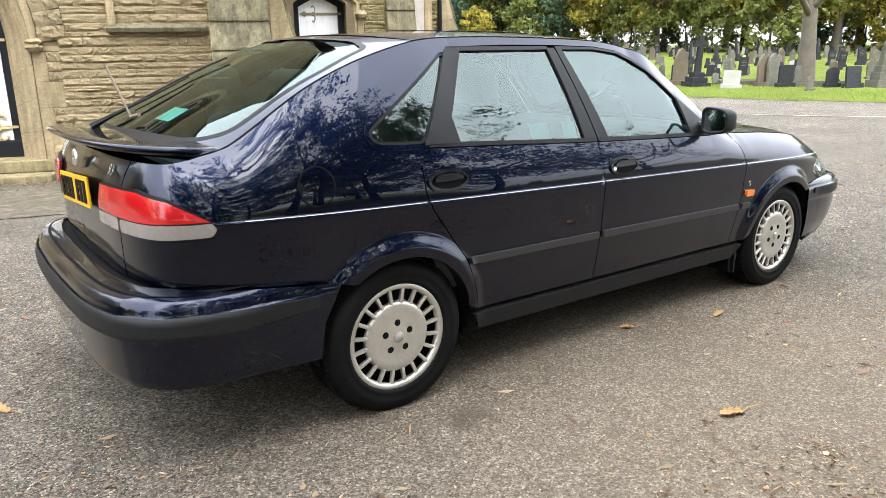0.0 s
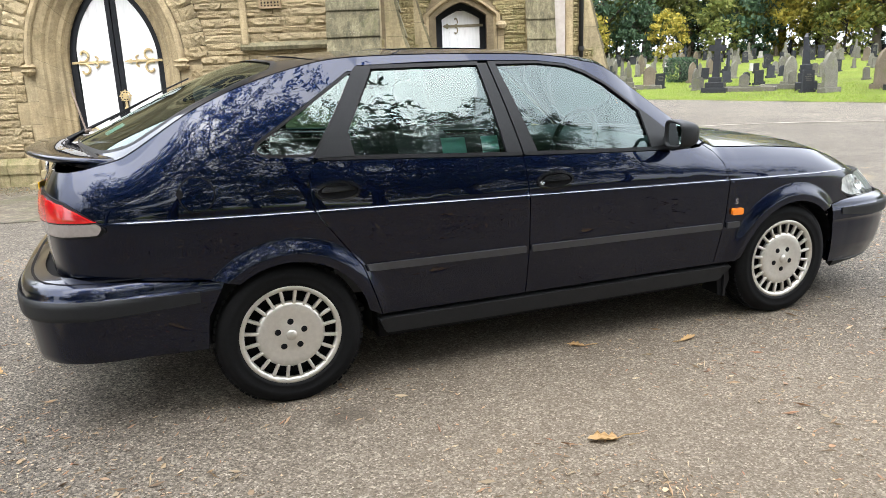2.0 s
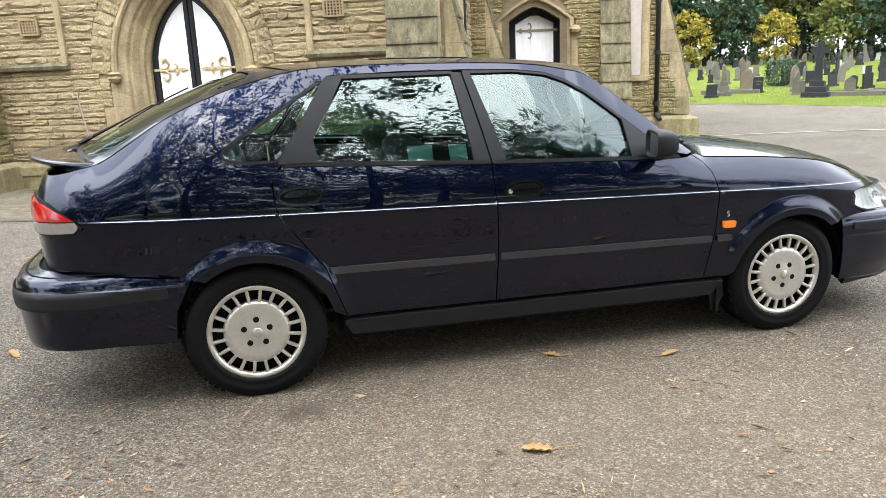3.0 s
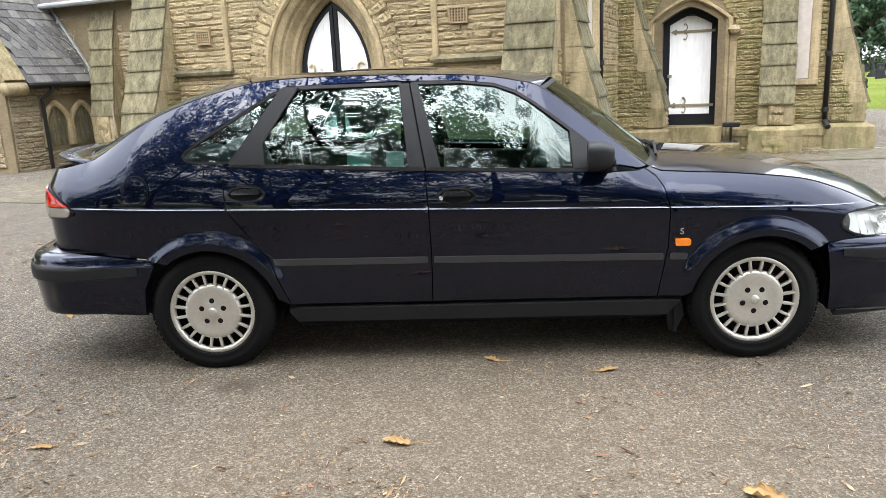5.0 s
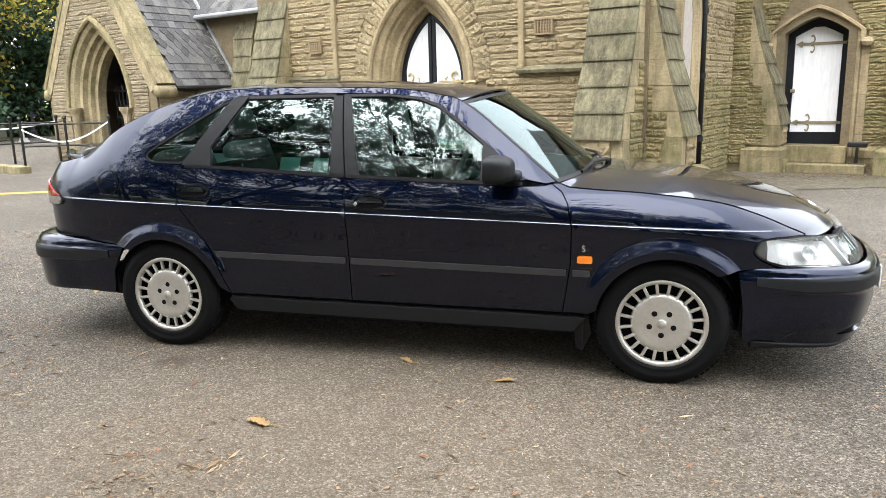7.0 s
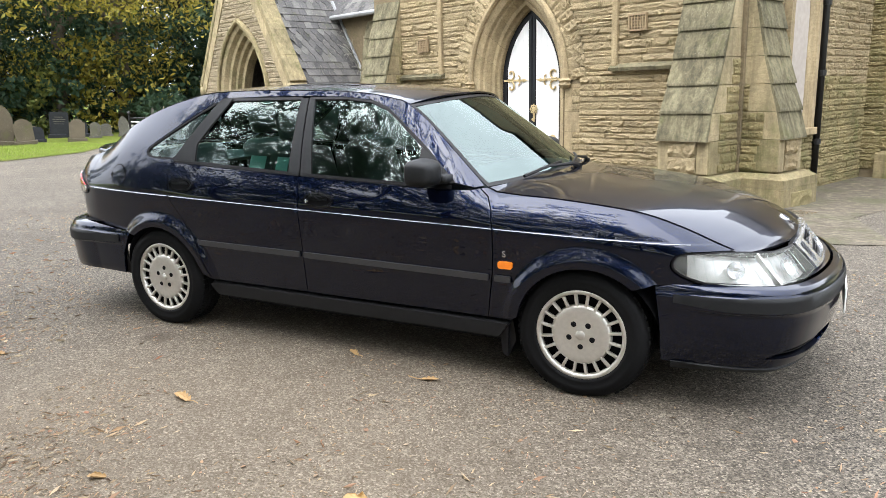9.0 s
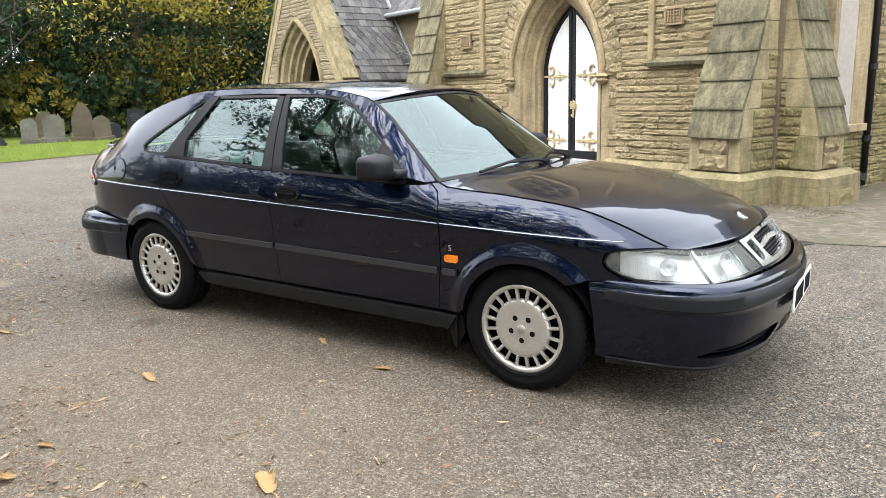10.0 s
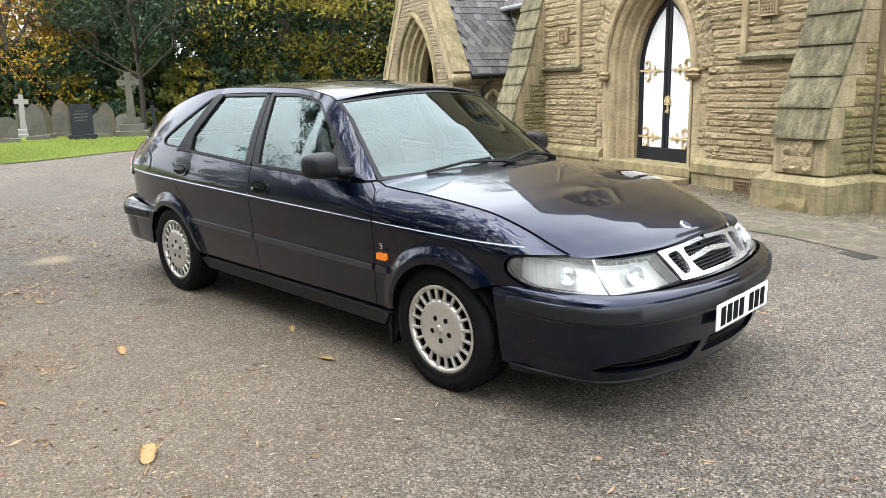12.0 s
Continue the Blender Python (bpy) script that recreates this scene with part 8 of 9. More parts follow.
PLACES = [  # x, y, kind, turn, scale
    (21.9, 14.1, 7, -25, 0.72), (21.9, 12.7, 4, -52, 0.76), (23.5, 12.45, 11, -15, 0.67), (23.65, 12.2, 1, -12, 0.69), (23.4, 11.6, 3, -25, 0.73), (22.2, 15.0, 11, -8, 0.76), (23.1, 14.1, 0, -20, 0.34), (24.4, 9.8, 3, -20, 0.77), (24.2, 10.4, 5, -25, 0.69), (25.2, 9.3, 9, -30, 0.71),
    (26.4, 11.4, 5, -10, 0.52), (22.6, 10.3, 0, -10, 0.39), (27.8, 16.0, 12, -12, 0.52), (18.4, 18.55, 7, -50, 0.80), (20.7, 16.7, 13, -45, 0.78), (17.0, 21.7, 9, -30, 0.52), (16.2, 21.3, 3, -10, 0.52), (18.6, 19.8, 0, -20, 0.39), (18.9, 20.0, 6, -15, 0.43), (20.1, 19.0, 6, -12, 0.47), (20.2, 15.3, 1, 5, 0.82), (19.9, 15.9, 12, 0, 0.53), (22.1, 18.8, 1, 0, 0.73), (18.6, 22.6, 2, -8, 0.60), (18.5, 21.8, 12, -5, 0.43), (21.6, 19.8, 3, 5, 0.60), (21.3, 20.2, 5, 8, 0.60), (17.9, 23.4, 9, -30, 0.52),
    (-21.7, 7.2, 12, 68), (-24.1, 6.7, 11, 65), (-22.0, 4.95, 6, 72), (-22.1, 9.1, 10, 62), (-25.6, 6.5, 8, 70), (-23.3, 8.6, 2, 66), (-25.6, 9.6, 1, 64), (-26.6, 8.2, 11, 64), (-24.4, 8.3, 12, 64), (-25.4, 14.8, 0, 55), (-24.3, 16.7, 12, 52), (-23.6, 17.2, 5, 50), (-26.5, 14.0, 2, 58), (-23.0, 6.2, 1, 66), (-24.9, 7.6, 6, 68), (-22.6, 8.2, 0, 64), (-25.0, 5.4, 0, 70), (-23.6, 5.2, 5, 70), (-26.8, 6.9, 1, 66), (-24.0, 9.6, 6, 62), (-27.4, 9.0, 2, 62), (-22.9, 7.5, 2, 66),
    (-22.8, 10.25, 7, 62, 0.50), (-22.5, 11.2, 0, 60, 0.72), (-22.0, 11.8, 6, 60, 0.86), (-21.7, 12.7, 11, 56, 0.80), (-21.2, 13.2, 2, 56, 0.70), (-20.8, 14.9, 2, 52, 0.62), (-22.0, 14.2, 5, 54, 0.66), (-22.0, 16.6, 0, 50, 0.52), (-23.0, 17.9, 6, 50, 0.52), (-22.5, 18.7, 4, 48, 0.50), (-21.8, 17.8, 1, 50, 0.50), (-21.9, 19.4, 9, 45, 0.46), (-21.0, 18.9, 3, 45, 0.50), (-20.4, 20.2, 8, 45, 0.42),
]
PLACES = [p if len(p) == 5 else (*p, 0.76) for p in PLACES]
taken = [(p[0], p[1]) for p in PLACES]
rngG = random.Random(21)
for x0, x1, y0, y1, n in ((18, 56, 3, 56, 520), (-50, -21, 4, 30, 40)):
    tries = 0
    while n and tries < 9000:
        tries += 1
        x, y = rngG.uniform(x0, x1), rngG.uniform(y0, y1)
        # keep to loose rows and clear of the drive
        d = x * 0.8 + y * 0.6 if x > 0 else -x
        if (x > 0 and x * 0.83 + y * 0.55 < 27.0) or abs((d * 0.5) % 1 - 0.5) > 0.3:
            continue
        if any((x - a) ** 2 + (y - b) ** 2 < 0.8 for a, b in taken):
            continue
        taken.append((x, y))
        k = rngG.choice([0, 0, 1, 1, 3, 3, 5, 5, 6, 6, 2, 11, 1, 12, 4, 0, 3, 7, 9, 13, 12, 6])
        turn = math.degrees(math.atan2(-x + 1, y + 3)) + (48 if x > 0 else 0)
        PLACES.append((x, y, k, turn + rngG.uniform(-14, 14), rngG.uniform(0.36, 0.56)))
        n -= 1
# the nearest graves are things; the far crowd is joined by kind of stone
PLACES.sort(key=lambda p: math.hypot(p[0] - 2, p[1] + 2))
far_rows = {}
for n_done, (x, y, k, turn, sc) in enumerate(PLACES):
    m = Matrix.Translation((x, y, rest_z(x, y) - 0.03)) @ pose(0, 0, 0, rngG.uniform(-4, 4), rngG.uniform(-4.5, 4.5), turn)
    tall = sc * rngG.uniform(0.95, 1.12)
    if n_done < 290:
        ob = copy_thing(PROTOS[k], m)
        ob.scale = (sc, sc, tall)
        continue
    m = m @ Matrix.Diagonal((sc, sc, tall, 1))
    for o in PROTOS[k].children:
        vs, fs = far_rows.setdefault(o.data.materials[0].name, ([], []))
        mm = m @ o.matrix_basis
        off = len(vs)
        vs += [tuple(mm @ v.co) for v in o.data.vertices]
        fs += [tuple(i + off for i in q.vertices) for q in o.data.polygons]
for mat_name, data in far_rows.items():
    tagged(part("distant_gravestones", data, bpy.data.materials[mat_name], None), "crowd of small distant gravestones on the grassy slope", "gravestones", "", "stuff")
for p in PROTOS:
    for o in (*p.children_recursive, p):
        bpy.data.objects.remove(o)


def kerb_set(x, y, l, w, turn):
    th = empty("grave_kerb", Matrix.Translation((x, y, rest_z(x, y) - 0.03)) @ pose(0, 0, 0, 0, 0, turn), "low grey stone kerb round a grave plot", "grave kerb", "graves in the cemetery")
    for y0 in (-w / 2, w / 2):
        part("kerb_stone", box(-l / 2, l / 2, y0 - 0.06, y0 + 0.06, -0.08, 0.17, 0.012), M_G_GREY, th)
    for x0 in (-l / 2, l / 2):
        part("kerb_stone", box(x0 - 0.06, x0 + 0.06, -w / 2 + 0.061, w / 2 - 0.061, -0.08, 0.165, 0.012), M_G_GREY, th)


for kx, ky, kt in ((19.4, 18.2, -47), (17.9, 22.6, -40), (21.0, 17.6, -50), (24.6, 11.0, -60), (24.0, 13.3, -55)):
    kerb_set(kx, ky, 2.0, 0.9, kt)


# ---- trees and shrubs ----
def leaf_cloud(points, size, seed, per=1):
    """Many small four-cornered leaves, each turned its own way."""
    rng = np.random.default_rng(seed)
    n = len(points)
    p = np.asarray(points, float)
    a = rng.normal(size=(n, 3))
    a /= np.linalg.norm(a, axis=1)[:, None]
    b = rng.normal(size=(n, 3))
    b -= (a * b).sum(1)[:, None] * a
    b /= np.linalg.norm(b, axis=1)[:, None]
    s = size * rng.uniform(0.55, 1.35, n)[:, None]
    v = np.stack([p - a * s, p + b * s * 0.45, p + a * s, p - b * s * 0.45], 1).reshape(-1, 3)
    f = np.arange(4 * n).reshape(-1, 4)
    return v, f


def limb_path(p, d, length, rng, n=5, wob=0.18, lift=0.0):
    pts = [Vector(p)]
    d = Vector(d).normalized()
    for i in range(n):
        d = (d + Vector((rng.uniform(-wob, wob), rng.uniform(-wob, wob), rng.uniform(-wob, wob) + lift))).normalized()
        pts.append(pts[-1] + d * (length / n))
    return pts


def grow(p, d, length, r, level, rng, tubes, tips, spread=0.7, kids=4, minr=0.006):
    pts = limb_path(p, d, length, rng, 5 if level > 1 else 3, 0.16, 0.04)
    rs = [r * (1 - 0.6 * i / (len(pts) - 1)) for i in range(len(pts))]
    tubes.append(tube(pts, rs, 7 if level > 2 else (5 if level > 1 else 3), False))
    if level == 0:
        tips += pts[1:]
        return
    for k in range(kids):
        t = rng.uniform(0.35, 1.0)
        i = min(len(pts) - 2, int(t * (len(pts) - 1)))
        q = pts[i] + (pts[i + 1] - pts[i]) * (t * (len(pts) - 1) - i)
        dd = (pts[i + 1] - pts[i]).normalized()
        side_d = Vector((rng.gauss(0, 1), rng.gauss(0, 1), rng.gauss(0, 0.7)))
        side_d = (side_d - dd * side_d.dot(dd)).normalized()
        grow(q, dd * (1 - spread * 0.6) + side_d * spread, length * rng.uniform(0.5, 0.72), max(minr, r * 0.45), level - 1, rng, tubes, tips, spread, kids, minr)


def tree(name, h, crown_r, leaf_mat_, seed, label, leaves=9000, size=0.16, bark=M_BARK, shape="round", low=0.22, trunk=None):
    """A tapered trunk with limbs, and a crown of many small leaves in uneven clumps."""
    rng = random.Random(seed)
    th = empty(name, Matrix.Identity(4), label, "tree" if h > 3 else "shrub", "trees round the cemetery")
    tubes, tips = [], []
    tr = trunk or h * 0.022
    base = limb_path((0, 0, -0.2), (0, 0, 1), h * 0.55, rng, 6, 0.06)
    tubes.append(tube(base, [tr * (1.25 if i == 0 else 1 - 0.09 * i) for i in range(len(base))], 10, False))
    for k in range(9 if leaves > 3000 else 4):
        t = rng.uniform(0.35, 1.0)
        i = min(5, int(t * 6))
        q = base[i] + (base[i + 1] - base[i]) * (t * 6 - i) if i < 6 else base[-1]
        a = rng.uniform(0, 2 * math.pi)
        grow(q, (math.cos(a), math.sin(a), rng.uniform(0.35, 1.2)), crown_r * rng.uniform(0.6, 1.0), tr * 0.4, 2, rng, tubes, tips, 0.7, 3, 0.012)
    v, f = join(*tubes)
    part("trunk", (v, f), bark, th, "", True)
    # clumps: noise-broken shells round centres
    nr = np.random.default_rng(seed)
    pts = []
    cz, rz = h * (low + (1 - low) / 2), h * (1 - low) / 2
    for _ in range(70):
        g = nr.normal(size=3)
        g /= np.linalg.norm(g)
        k = nr.uniform(0.55, 1.0) ** 0.5
        if shape == "cone":
            zz = nr.uniform(-1, 1)
            rr = crown_r * (1 - (zz + 1) / 2) ** 0.7 * nr.uniform(0.6, 1.0)
            a = nr.uniform(0, 2 * math.pi)
            c = np.array([rr * np.cos(a), rr * np.sin(a), cz + rz * zz])
        else:
            c = np.array([g[0] * crown_r * k, g[1] * crown_r * k, cz + g[2] * rz * k])
        m = leaves // 70
        rad = crown_r * nr.uniform(0.14, 0.34)
        d = nr.normal(size=(m, 3))
        d /= np.linalg.norm(d, axis=1)[:, None]
        pts.append(c + d * rad * nr.uniform(0.25, 1.0, m)[:, None] ** 0.6 * np.array([1.15, 1.15, 0.75]))
    pts = np.vstack(pts)
    pts = pts[pts[:, 2] > 0.15]
    v, f = leaf_cloud(pts, size, seed)
    crown = part("crown", (v.tolist(), f.tolist()), leaf_mat_, th)
    return th


KINDS = [
    ("oak_tree", 13, 5.0, M_LEAF_OLIVE, "broad tree with olive and yellow autumn leaves", M_BARK, "round", 0.10),
    ("evergreen_tree", 12, 4.2, M_LEAF_DARK, "dense dark evergreen tree", M_BARK_DARK, "round", 0.06),
    ("maple_tree", 11, 4.4, M_LEAF_GOLD, "golden yellow autumn tree", M_BARK, "round", 0.12),
    ("lime_tree", 14, 5.0, M_LEAF_GREEN, "tall green broadleaf tree", M_BARK, "round", 0.12),
    ("beech_tree", 12, 4.6, M_LEAF_RUST, "thinning rust-brown autumn tree", M_BARK, "round", 0.12),
    ("holly_tree", 9, 3.6, M_LEAF_DARK, "dark glossy holly tree down to the ground", M_BARK_DARK, "cone", 0.03),
]
DENSE = (17000, 21000, 8500, 13000, 6500, 18000)
# fuller trees for the near wood, lighter ones for the far woods and the undergrowth
T = [tree(k[0], k[1], k[2], k[3], 1 + i, k[4], DENSE[i], 0.089, k[5], k[6], k[7]) for i, k in enumerate(KINDS)]
T += [tree(k[0], k[1], k[2], k[3], 11 + i, k[4], 8400, 0.205, k[5], k[6], k[7]) for i, k in enumerate(KINDS)]
T += [tree("holly_bush", 9, 3.8, M_LEAF_DARK, 31, "dark holly bush at the wood's edge", 1900, 0.385, M_BARK_DARK, "round", 0.02), tree("bramble_bush", 9, 3.8, M_LEAF_GREEN, 32, "tangled green bush at the wood's edge", 1900, 0.385, M_BARK_DARK, "round", 0.02), tree("thorn_bush", 9, 3.8, M_LEAF_OLIVE, 33, "yellowing bush at the wood's edge", 1800, 0.385, M_BARK_DARK, "round", 0.02)]
tree_rows = []
rngT = random.Random(8)
# wood beyond the right-hand graves
for i in range(32):
    a = radians(-2 + i * 3.05)
    r = rngT.uniform(62, 70)
    tree_rows.append((r * math.cos(a), r * math.sin(a) * 0.98, 6 + rngT.choice([0, 3, 0, 0, 3, 1, 3, 0, 4, 3]), rngT.uniform(0.9, 1.25)))
for i in range(22):
    a = radians(-2 + i * 4.3)
    r = rngT.uniform(74, 84)
    tree_rows.append((r * math.cos(a), r * math.sin(a), 6 + rngT.choice([0, 3, 0, 3, 1]), rngT.uniform(1.1, 1.4)))
# woods beyond the graves by the porch
for x, y, k, s in ((-36, 5.0, 2, 1.0), (-34.5, 8.2, 2, 0.9), (-40, 1.0, 2, 1.1), (-35.5, 10.8, 2, 1.0), (-31.0, 13.9, 1, 1.25), (-29.8, 16.4, 1, 1.2), (-31.5, 12.2, 5, 1.1), (-27.2, 18.9, 0, 1.25), (-25.6, 21.2, 0, 1.3), (-25.0, 24.4, 5, 1.6), (-23.6, 27.5, 1, 1.5), (-20, 31, 1, 1.5), (-31.0, 8.0, 2, 0.85), (-33.0, 4.4, 2, 0.9),
                   (-41, 14, 9, 1.2), (-38, 18, 7, 1.2), (-36, 23, 7, 1.2), (-32, 28, 9, 1.2), (-27, 33, 7, 1.2), (-14, 36, 9, 1.2), (-44, -8, 7, 1.2), (-36, 0.5, 2, 0.9)):
    tree_rows.append((x, y, k, s))
# undergrowth at the woods' feet
for i in range(50):
    a = radians(-2 + i * 1.95)
    r = rngT.uniform(58, 68)
    tree_rows.append((r * math.cos(a), r * math.sin(a), 12 + rngT.choice([0, 1, 1, 0, 2]), rngT.uniform(0.34, 0.6)))
for i in range(30):
    tree_rows.append((-34.5 + i * 0.42 + rngT.uniform(-1, 1), 3.5 + i * 0.88, 12 + rngT.choice([0, 1, 0, 2]), rngT.uniform(0.26, 0.46)))
# dark belt behind the camera
for i in range(11):
    x = -40 + i * 5.2
    tree_rows.append((x, -25 + rngT.uniform(-3, 3), 6 + rngT.choice([1, 5, 1, 3, 0]), rngT.uniform(0.8, 1.05)))
for x, y, k, s in tree_rows:
    ob = copy_thing(T[k], Matrix.Translation((x, y, ground_z(x, y) - 0.05)) @ Matrix.Rotation(rngT.uniform(0, 6.28), 4, "Z"))
    ob.scale = (s, s, s * rngT.uniform(0.92, 1.1))
for p in T:
    for o in (*p.children_recursive, p):
        bpy.data.objects.remove(o)


def bare_tree(x, y, h, seed, leaves=500, label="tall nearly bare tree with a few dark leaves", spread=0.75, name="bare_tree", mat=M_LEAF_DARK, kids=4, r=0.16, bark=M_BARK_DARK):
    rng = random.Random(seed)
    th = empty(name, Matrix.Translation((x, y, ground_z(x, y))) , label, "tree", "trees round the drive")
    tubes, tips = [], []
    base = limb_path((0, 0, -0.2), (rng.uniform(-0.1, 0.1), rng.uniform(-0.1, 0.1), 1), h * 0.6, rng, 6, 0.07)
    tubes.append(tube(base, [r * (1.3 if i == 0 else 1 - 0.1 * i) for i in range(7)], 10, False))
    for k in range(9):
        t = rng.uniform(0.3, 1.0)
        i = min(5, int(t * 6))
        q = base[i] + (base[i + 1] - base[i]) * (t * 6 - i)
        a = rng.uniform(0, 2 * math.pi)
        grow(q, (math.cos(a), math.sin(a), rng.uniform(0.2, 1.0)), h * rng.uniform(0.28, 0.42), r * 0.42, 3, rng, tubes, tips, spread, kids, 0.008)
    part("trunk", join(*tubes), bark, th, "", True)
    if leaves:
        nr = np.random.default_rng(seed)
        tp = np.array([tuple(t) for t in tips])
        pts = tp[nr.integers(0, len(tp), leaves)] + nr.normal(size=(leaves, 3)) * 0.13
        v, f = leaf_cloud(pts, 0.094, seed)
        part("crown", (v.tolist(), f.tolist()), mat, th)
    return th


for i, (x, y, h, lv) in enumerate(((-13.5, -9.8, 6.5, 4000), (-9.8, -10.6, 9.5, 8000), (-6.0, -9.6, 14.5, 25000), (-2.2, -9.4, 15.5, 29000), (1.6, -9.2, 15.5, 29000), (5.2, -10.2, 11.5, 11000), (8.8, -10.4, 8.5, 3100), (13.5, -9.6, 7.5, 2100), (3.4, -11.5, 12.5, 11000))):
    bare_tree(x, y, h, 50 + i, lv)
bare_tree(-26.2, 11.3, 9, 71, 0, "slender bare tree behind the graves", name="young_tree", kids=3, r=0.13)
bare_tree(-31.5, 6.0, 10, 73, 1500, "half-bare tree with rusty leaves behind the graves", mat=M_LEAF_RUST, kids=3, r=0.12)
bare_tree(25.8, 12.2, 14, 72, 2500, "big tree with a stout pale trunk among the graves", name="plane_tree", mat=M_LEAF_OLIVE, kids=3, r=0.30, bark=M_BARK)


def bush(x, y, w, h, seed, mat, label):
    th = empty("clipped_bush", Matrix.Translation((x, y, rest_z(x, y))), label, "shrub")
    nr = np.random.default_rng(seed)
    p = nr.uniform(-1, 1, size=(2600, 3))
    k = np.abs(p).max(1)
    p = p / k[:, None] * nr.uniform(0.8, 1.0, 2600)[:, None]
    p = p * np.array([w, w, h / 2]) + np.array([0, 0, h / 2])
    v, f = leaf_cloud(p, 0.05, seed)
    part("foliage", (v.tolist(), f.tolist()), mat, th)
    part("stem", tube([(0, 0, -0.1), (0, 0, h * 0.8)], 0.04, 6), M_BARK_DARK, th)


bush(21.4, 24.2, 0.5, 1.05, 5, M_LEAF_DARK, "clipped dark green bush among the graves")


# ---- grass blades along the verges, fallen leaves and scraps ----
def blades(seed, n, region):
    nr = np.random.default_rng(seed)
    vs, fs = [], []
    pts = []
    while len(pts) < n:
        q = nr.uniform(0, 1, (4000, 2))
        x = region[0] + q[:, 0] * (region[1] - region[0])
        y = region[2] + q[:, 1] * (region[3] - region[2])
        ok = ~inside(ROAD, x, y)
        pts += list(zip(x[ok], y[ok]))
    for x, y in pts[:n]:
        z = ground_z(x, y) - 0.01
        h, w, a = nr.uniform(0.035, 0.10), nr.uniform(0.006, 0.012), nr.uniform(0, 6.28)
        lx, ly = nr.normal() * 0.03, nr.normal() * 0.03
        o = len(vs)
        vs += [(x - w * math.cos(a), y - w * math.sin(a), z), (x + w * math.cos(a), y + w * math.sin(a), z), (x + lx, y + ly, z + h)]
        fs.append((o, o + 1, o + 2))
    return vs, fs


for reg, n, sd in (((13, 24, 3, 26), 42000, 1), ((-22, -12.5, 0, 14), 30000, 2)):
    tagged(part("grass", blades(sd, n, reg), M_BLADE, None), "short bright grass blades along the verge", "grass", "", "stuff")


def fallen_leaf(x, y, size, turn, seed, stalk=True, mat=M_DRYLEAF):
    """A dry leaf rolled up along its rib, with ragged lobes, a lifted tip and a stalk."""
    rng = random.Random(seed)
    th = empty("fallen_leaf", Matrix.Translation((x, y, road_z(x, y) + 0.003)) @ pose(0, 0, 0, 0, 0, turn), "curled dry tan-brown leaf lying on tarmac", "leaf", "fallen leaves on the drive")
    rows, cols = 9, 8
    roll = rng.uniform(1.7, 2.6)
    lob = [0.30, 0.62, 0.42, 0.78, 0.50, 0.66, 0.36, 0.26, 0.04]
    vs, fs = [], []
    for r in range(rows):
        v = r / (rows - 1)
        w = lob[r] * size * rng.uniform(0.85, 1.15)
        for c in range(cols + 1):
            a = (c / cols - 0.5) * 2
            rad = size * (0.30 + 0.10 * v)
            ang = a * roll * w / size
            cr = size * 0.03 * rng.uniform(-1, 1)
            vs.append((rad * math.sin(ang) + cr, size * (1.5 * v - 0.6) + cr, rad * (1 - math.cos(ang)) * 0.8 + size * 0.16 * v * v + abs(cr)))
    for r in range(rows - 1):
        for c in range(cols):
            k = r * (cols + 1) + c
            fs.append((k, k + 1, k + cols + 2, k + cols + 1))
    part("blade", (vs, fs), mat, th)
    if stalk:
        part("stalk", tube([(0, -0.58 * size, 0.02 * size), (0.12 * size, -1.0 * size, 0.10 * size), (0.02 * size, -1.7 * size, 0.012)], 0.0022, 5), mat, th)


for i, (x, y, s, t) in enumerate(((1.36, 0.0, 0.055, 60), (1.89, -0.15, 0.06, -80), (0.97, -0.83, 0.075, 75), (2.21, -1.24, 0.095, 60), (1.34, -1.73, 0.072, -50), (1.23, -1.49, 0.045, 120), (-0.44, -0.81, 0.05, 100), (-1.25, 0.9, 0.07, 30), (-2.6, 1.9, 0.07, 10), (2.0, -1.75, 0.06, 10), (0.3, -1.75, 0.05, 80), (5.6, 0.6, 0.06, 20))):
    fallen_leaf(x, y, s, t, 90 + i, i != 5)


def scraps(seed, n, label):
    """Small bits of leaf and grit scattered on the tarmac, thickest where the wind drops them."""
    nr = np.random.default_rng(seed)
    vs, fs = [], []
    k = 0
    while k < n:
        x, y = nr.uniform(-6, 8), nr.uniform(-3.4, 3.5)
        w = 0.12 + 0.9 * math.exp(-((x - 1.2) / 2.2) ** 2 - ((y + 2.0) / 0.9) ** 2) + 0.8 * math.exp(-((x + 2.2) / 1.8) ** 2 - ((y + 1.2) / 1.2) ** 2)
        w *= 0.5 + noise.noise((x * 1.4, y * 1.4, 0.3))
        if nr.uniform() > w or (-0.9 < x < 3.6 and 0.1 < y < 1.5):
            continue
        r = nr.uniform(0.0025, 0.0075) * (1 + (nr.uniform() < 0.10) * 1.1)
        a = nr.uniform(0, 6.28)
        z = road_z(x, y) + 0.002
        o = len(vs)
        long = nr.uniform() < 0.55
        r *= 1.45 if long else 0.9
        for j in range(6):
            b = a + j * 1.047
            q = r * ((1.7 if j in (0, 3) else nr.uniform(0.12, 0.3)) if long else nr.uniform(0.45, 1.2))
            vs.append((x + q * math.cos(b), y + q * math.sin(b), z + nr.uniform(0, 0.3) * r + (0.45 * r if j in (0, 1) else 0)))
        fs.append((o, o + 1, o + 2, o + 3))
        fs.append((o, o + 3, o + 4, o + 5))
        k += 1
    tagged(part("leaf_litter", (vs, fs), M_LITTER, None), label, "leaf litter", "", "stuff")


scraps(4, 45000, "scattered brown scraps of dry leaf on tarmac")


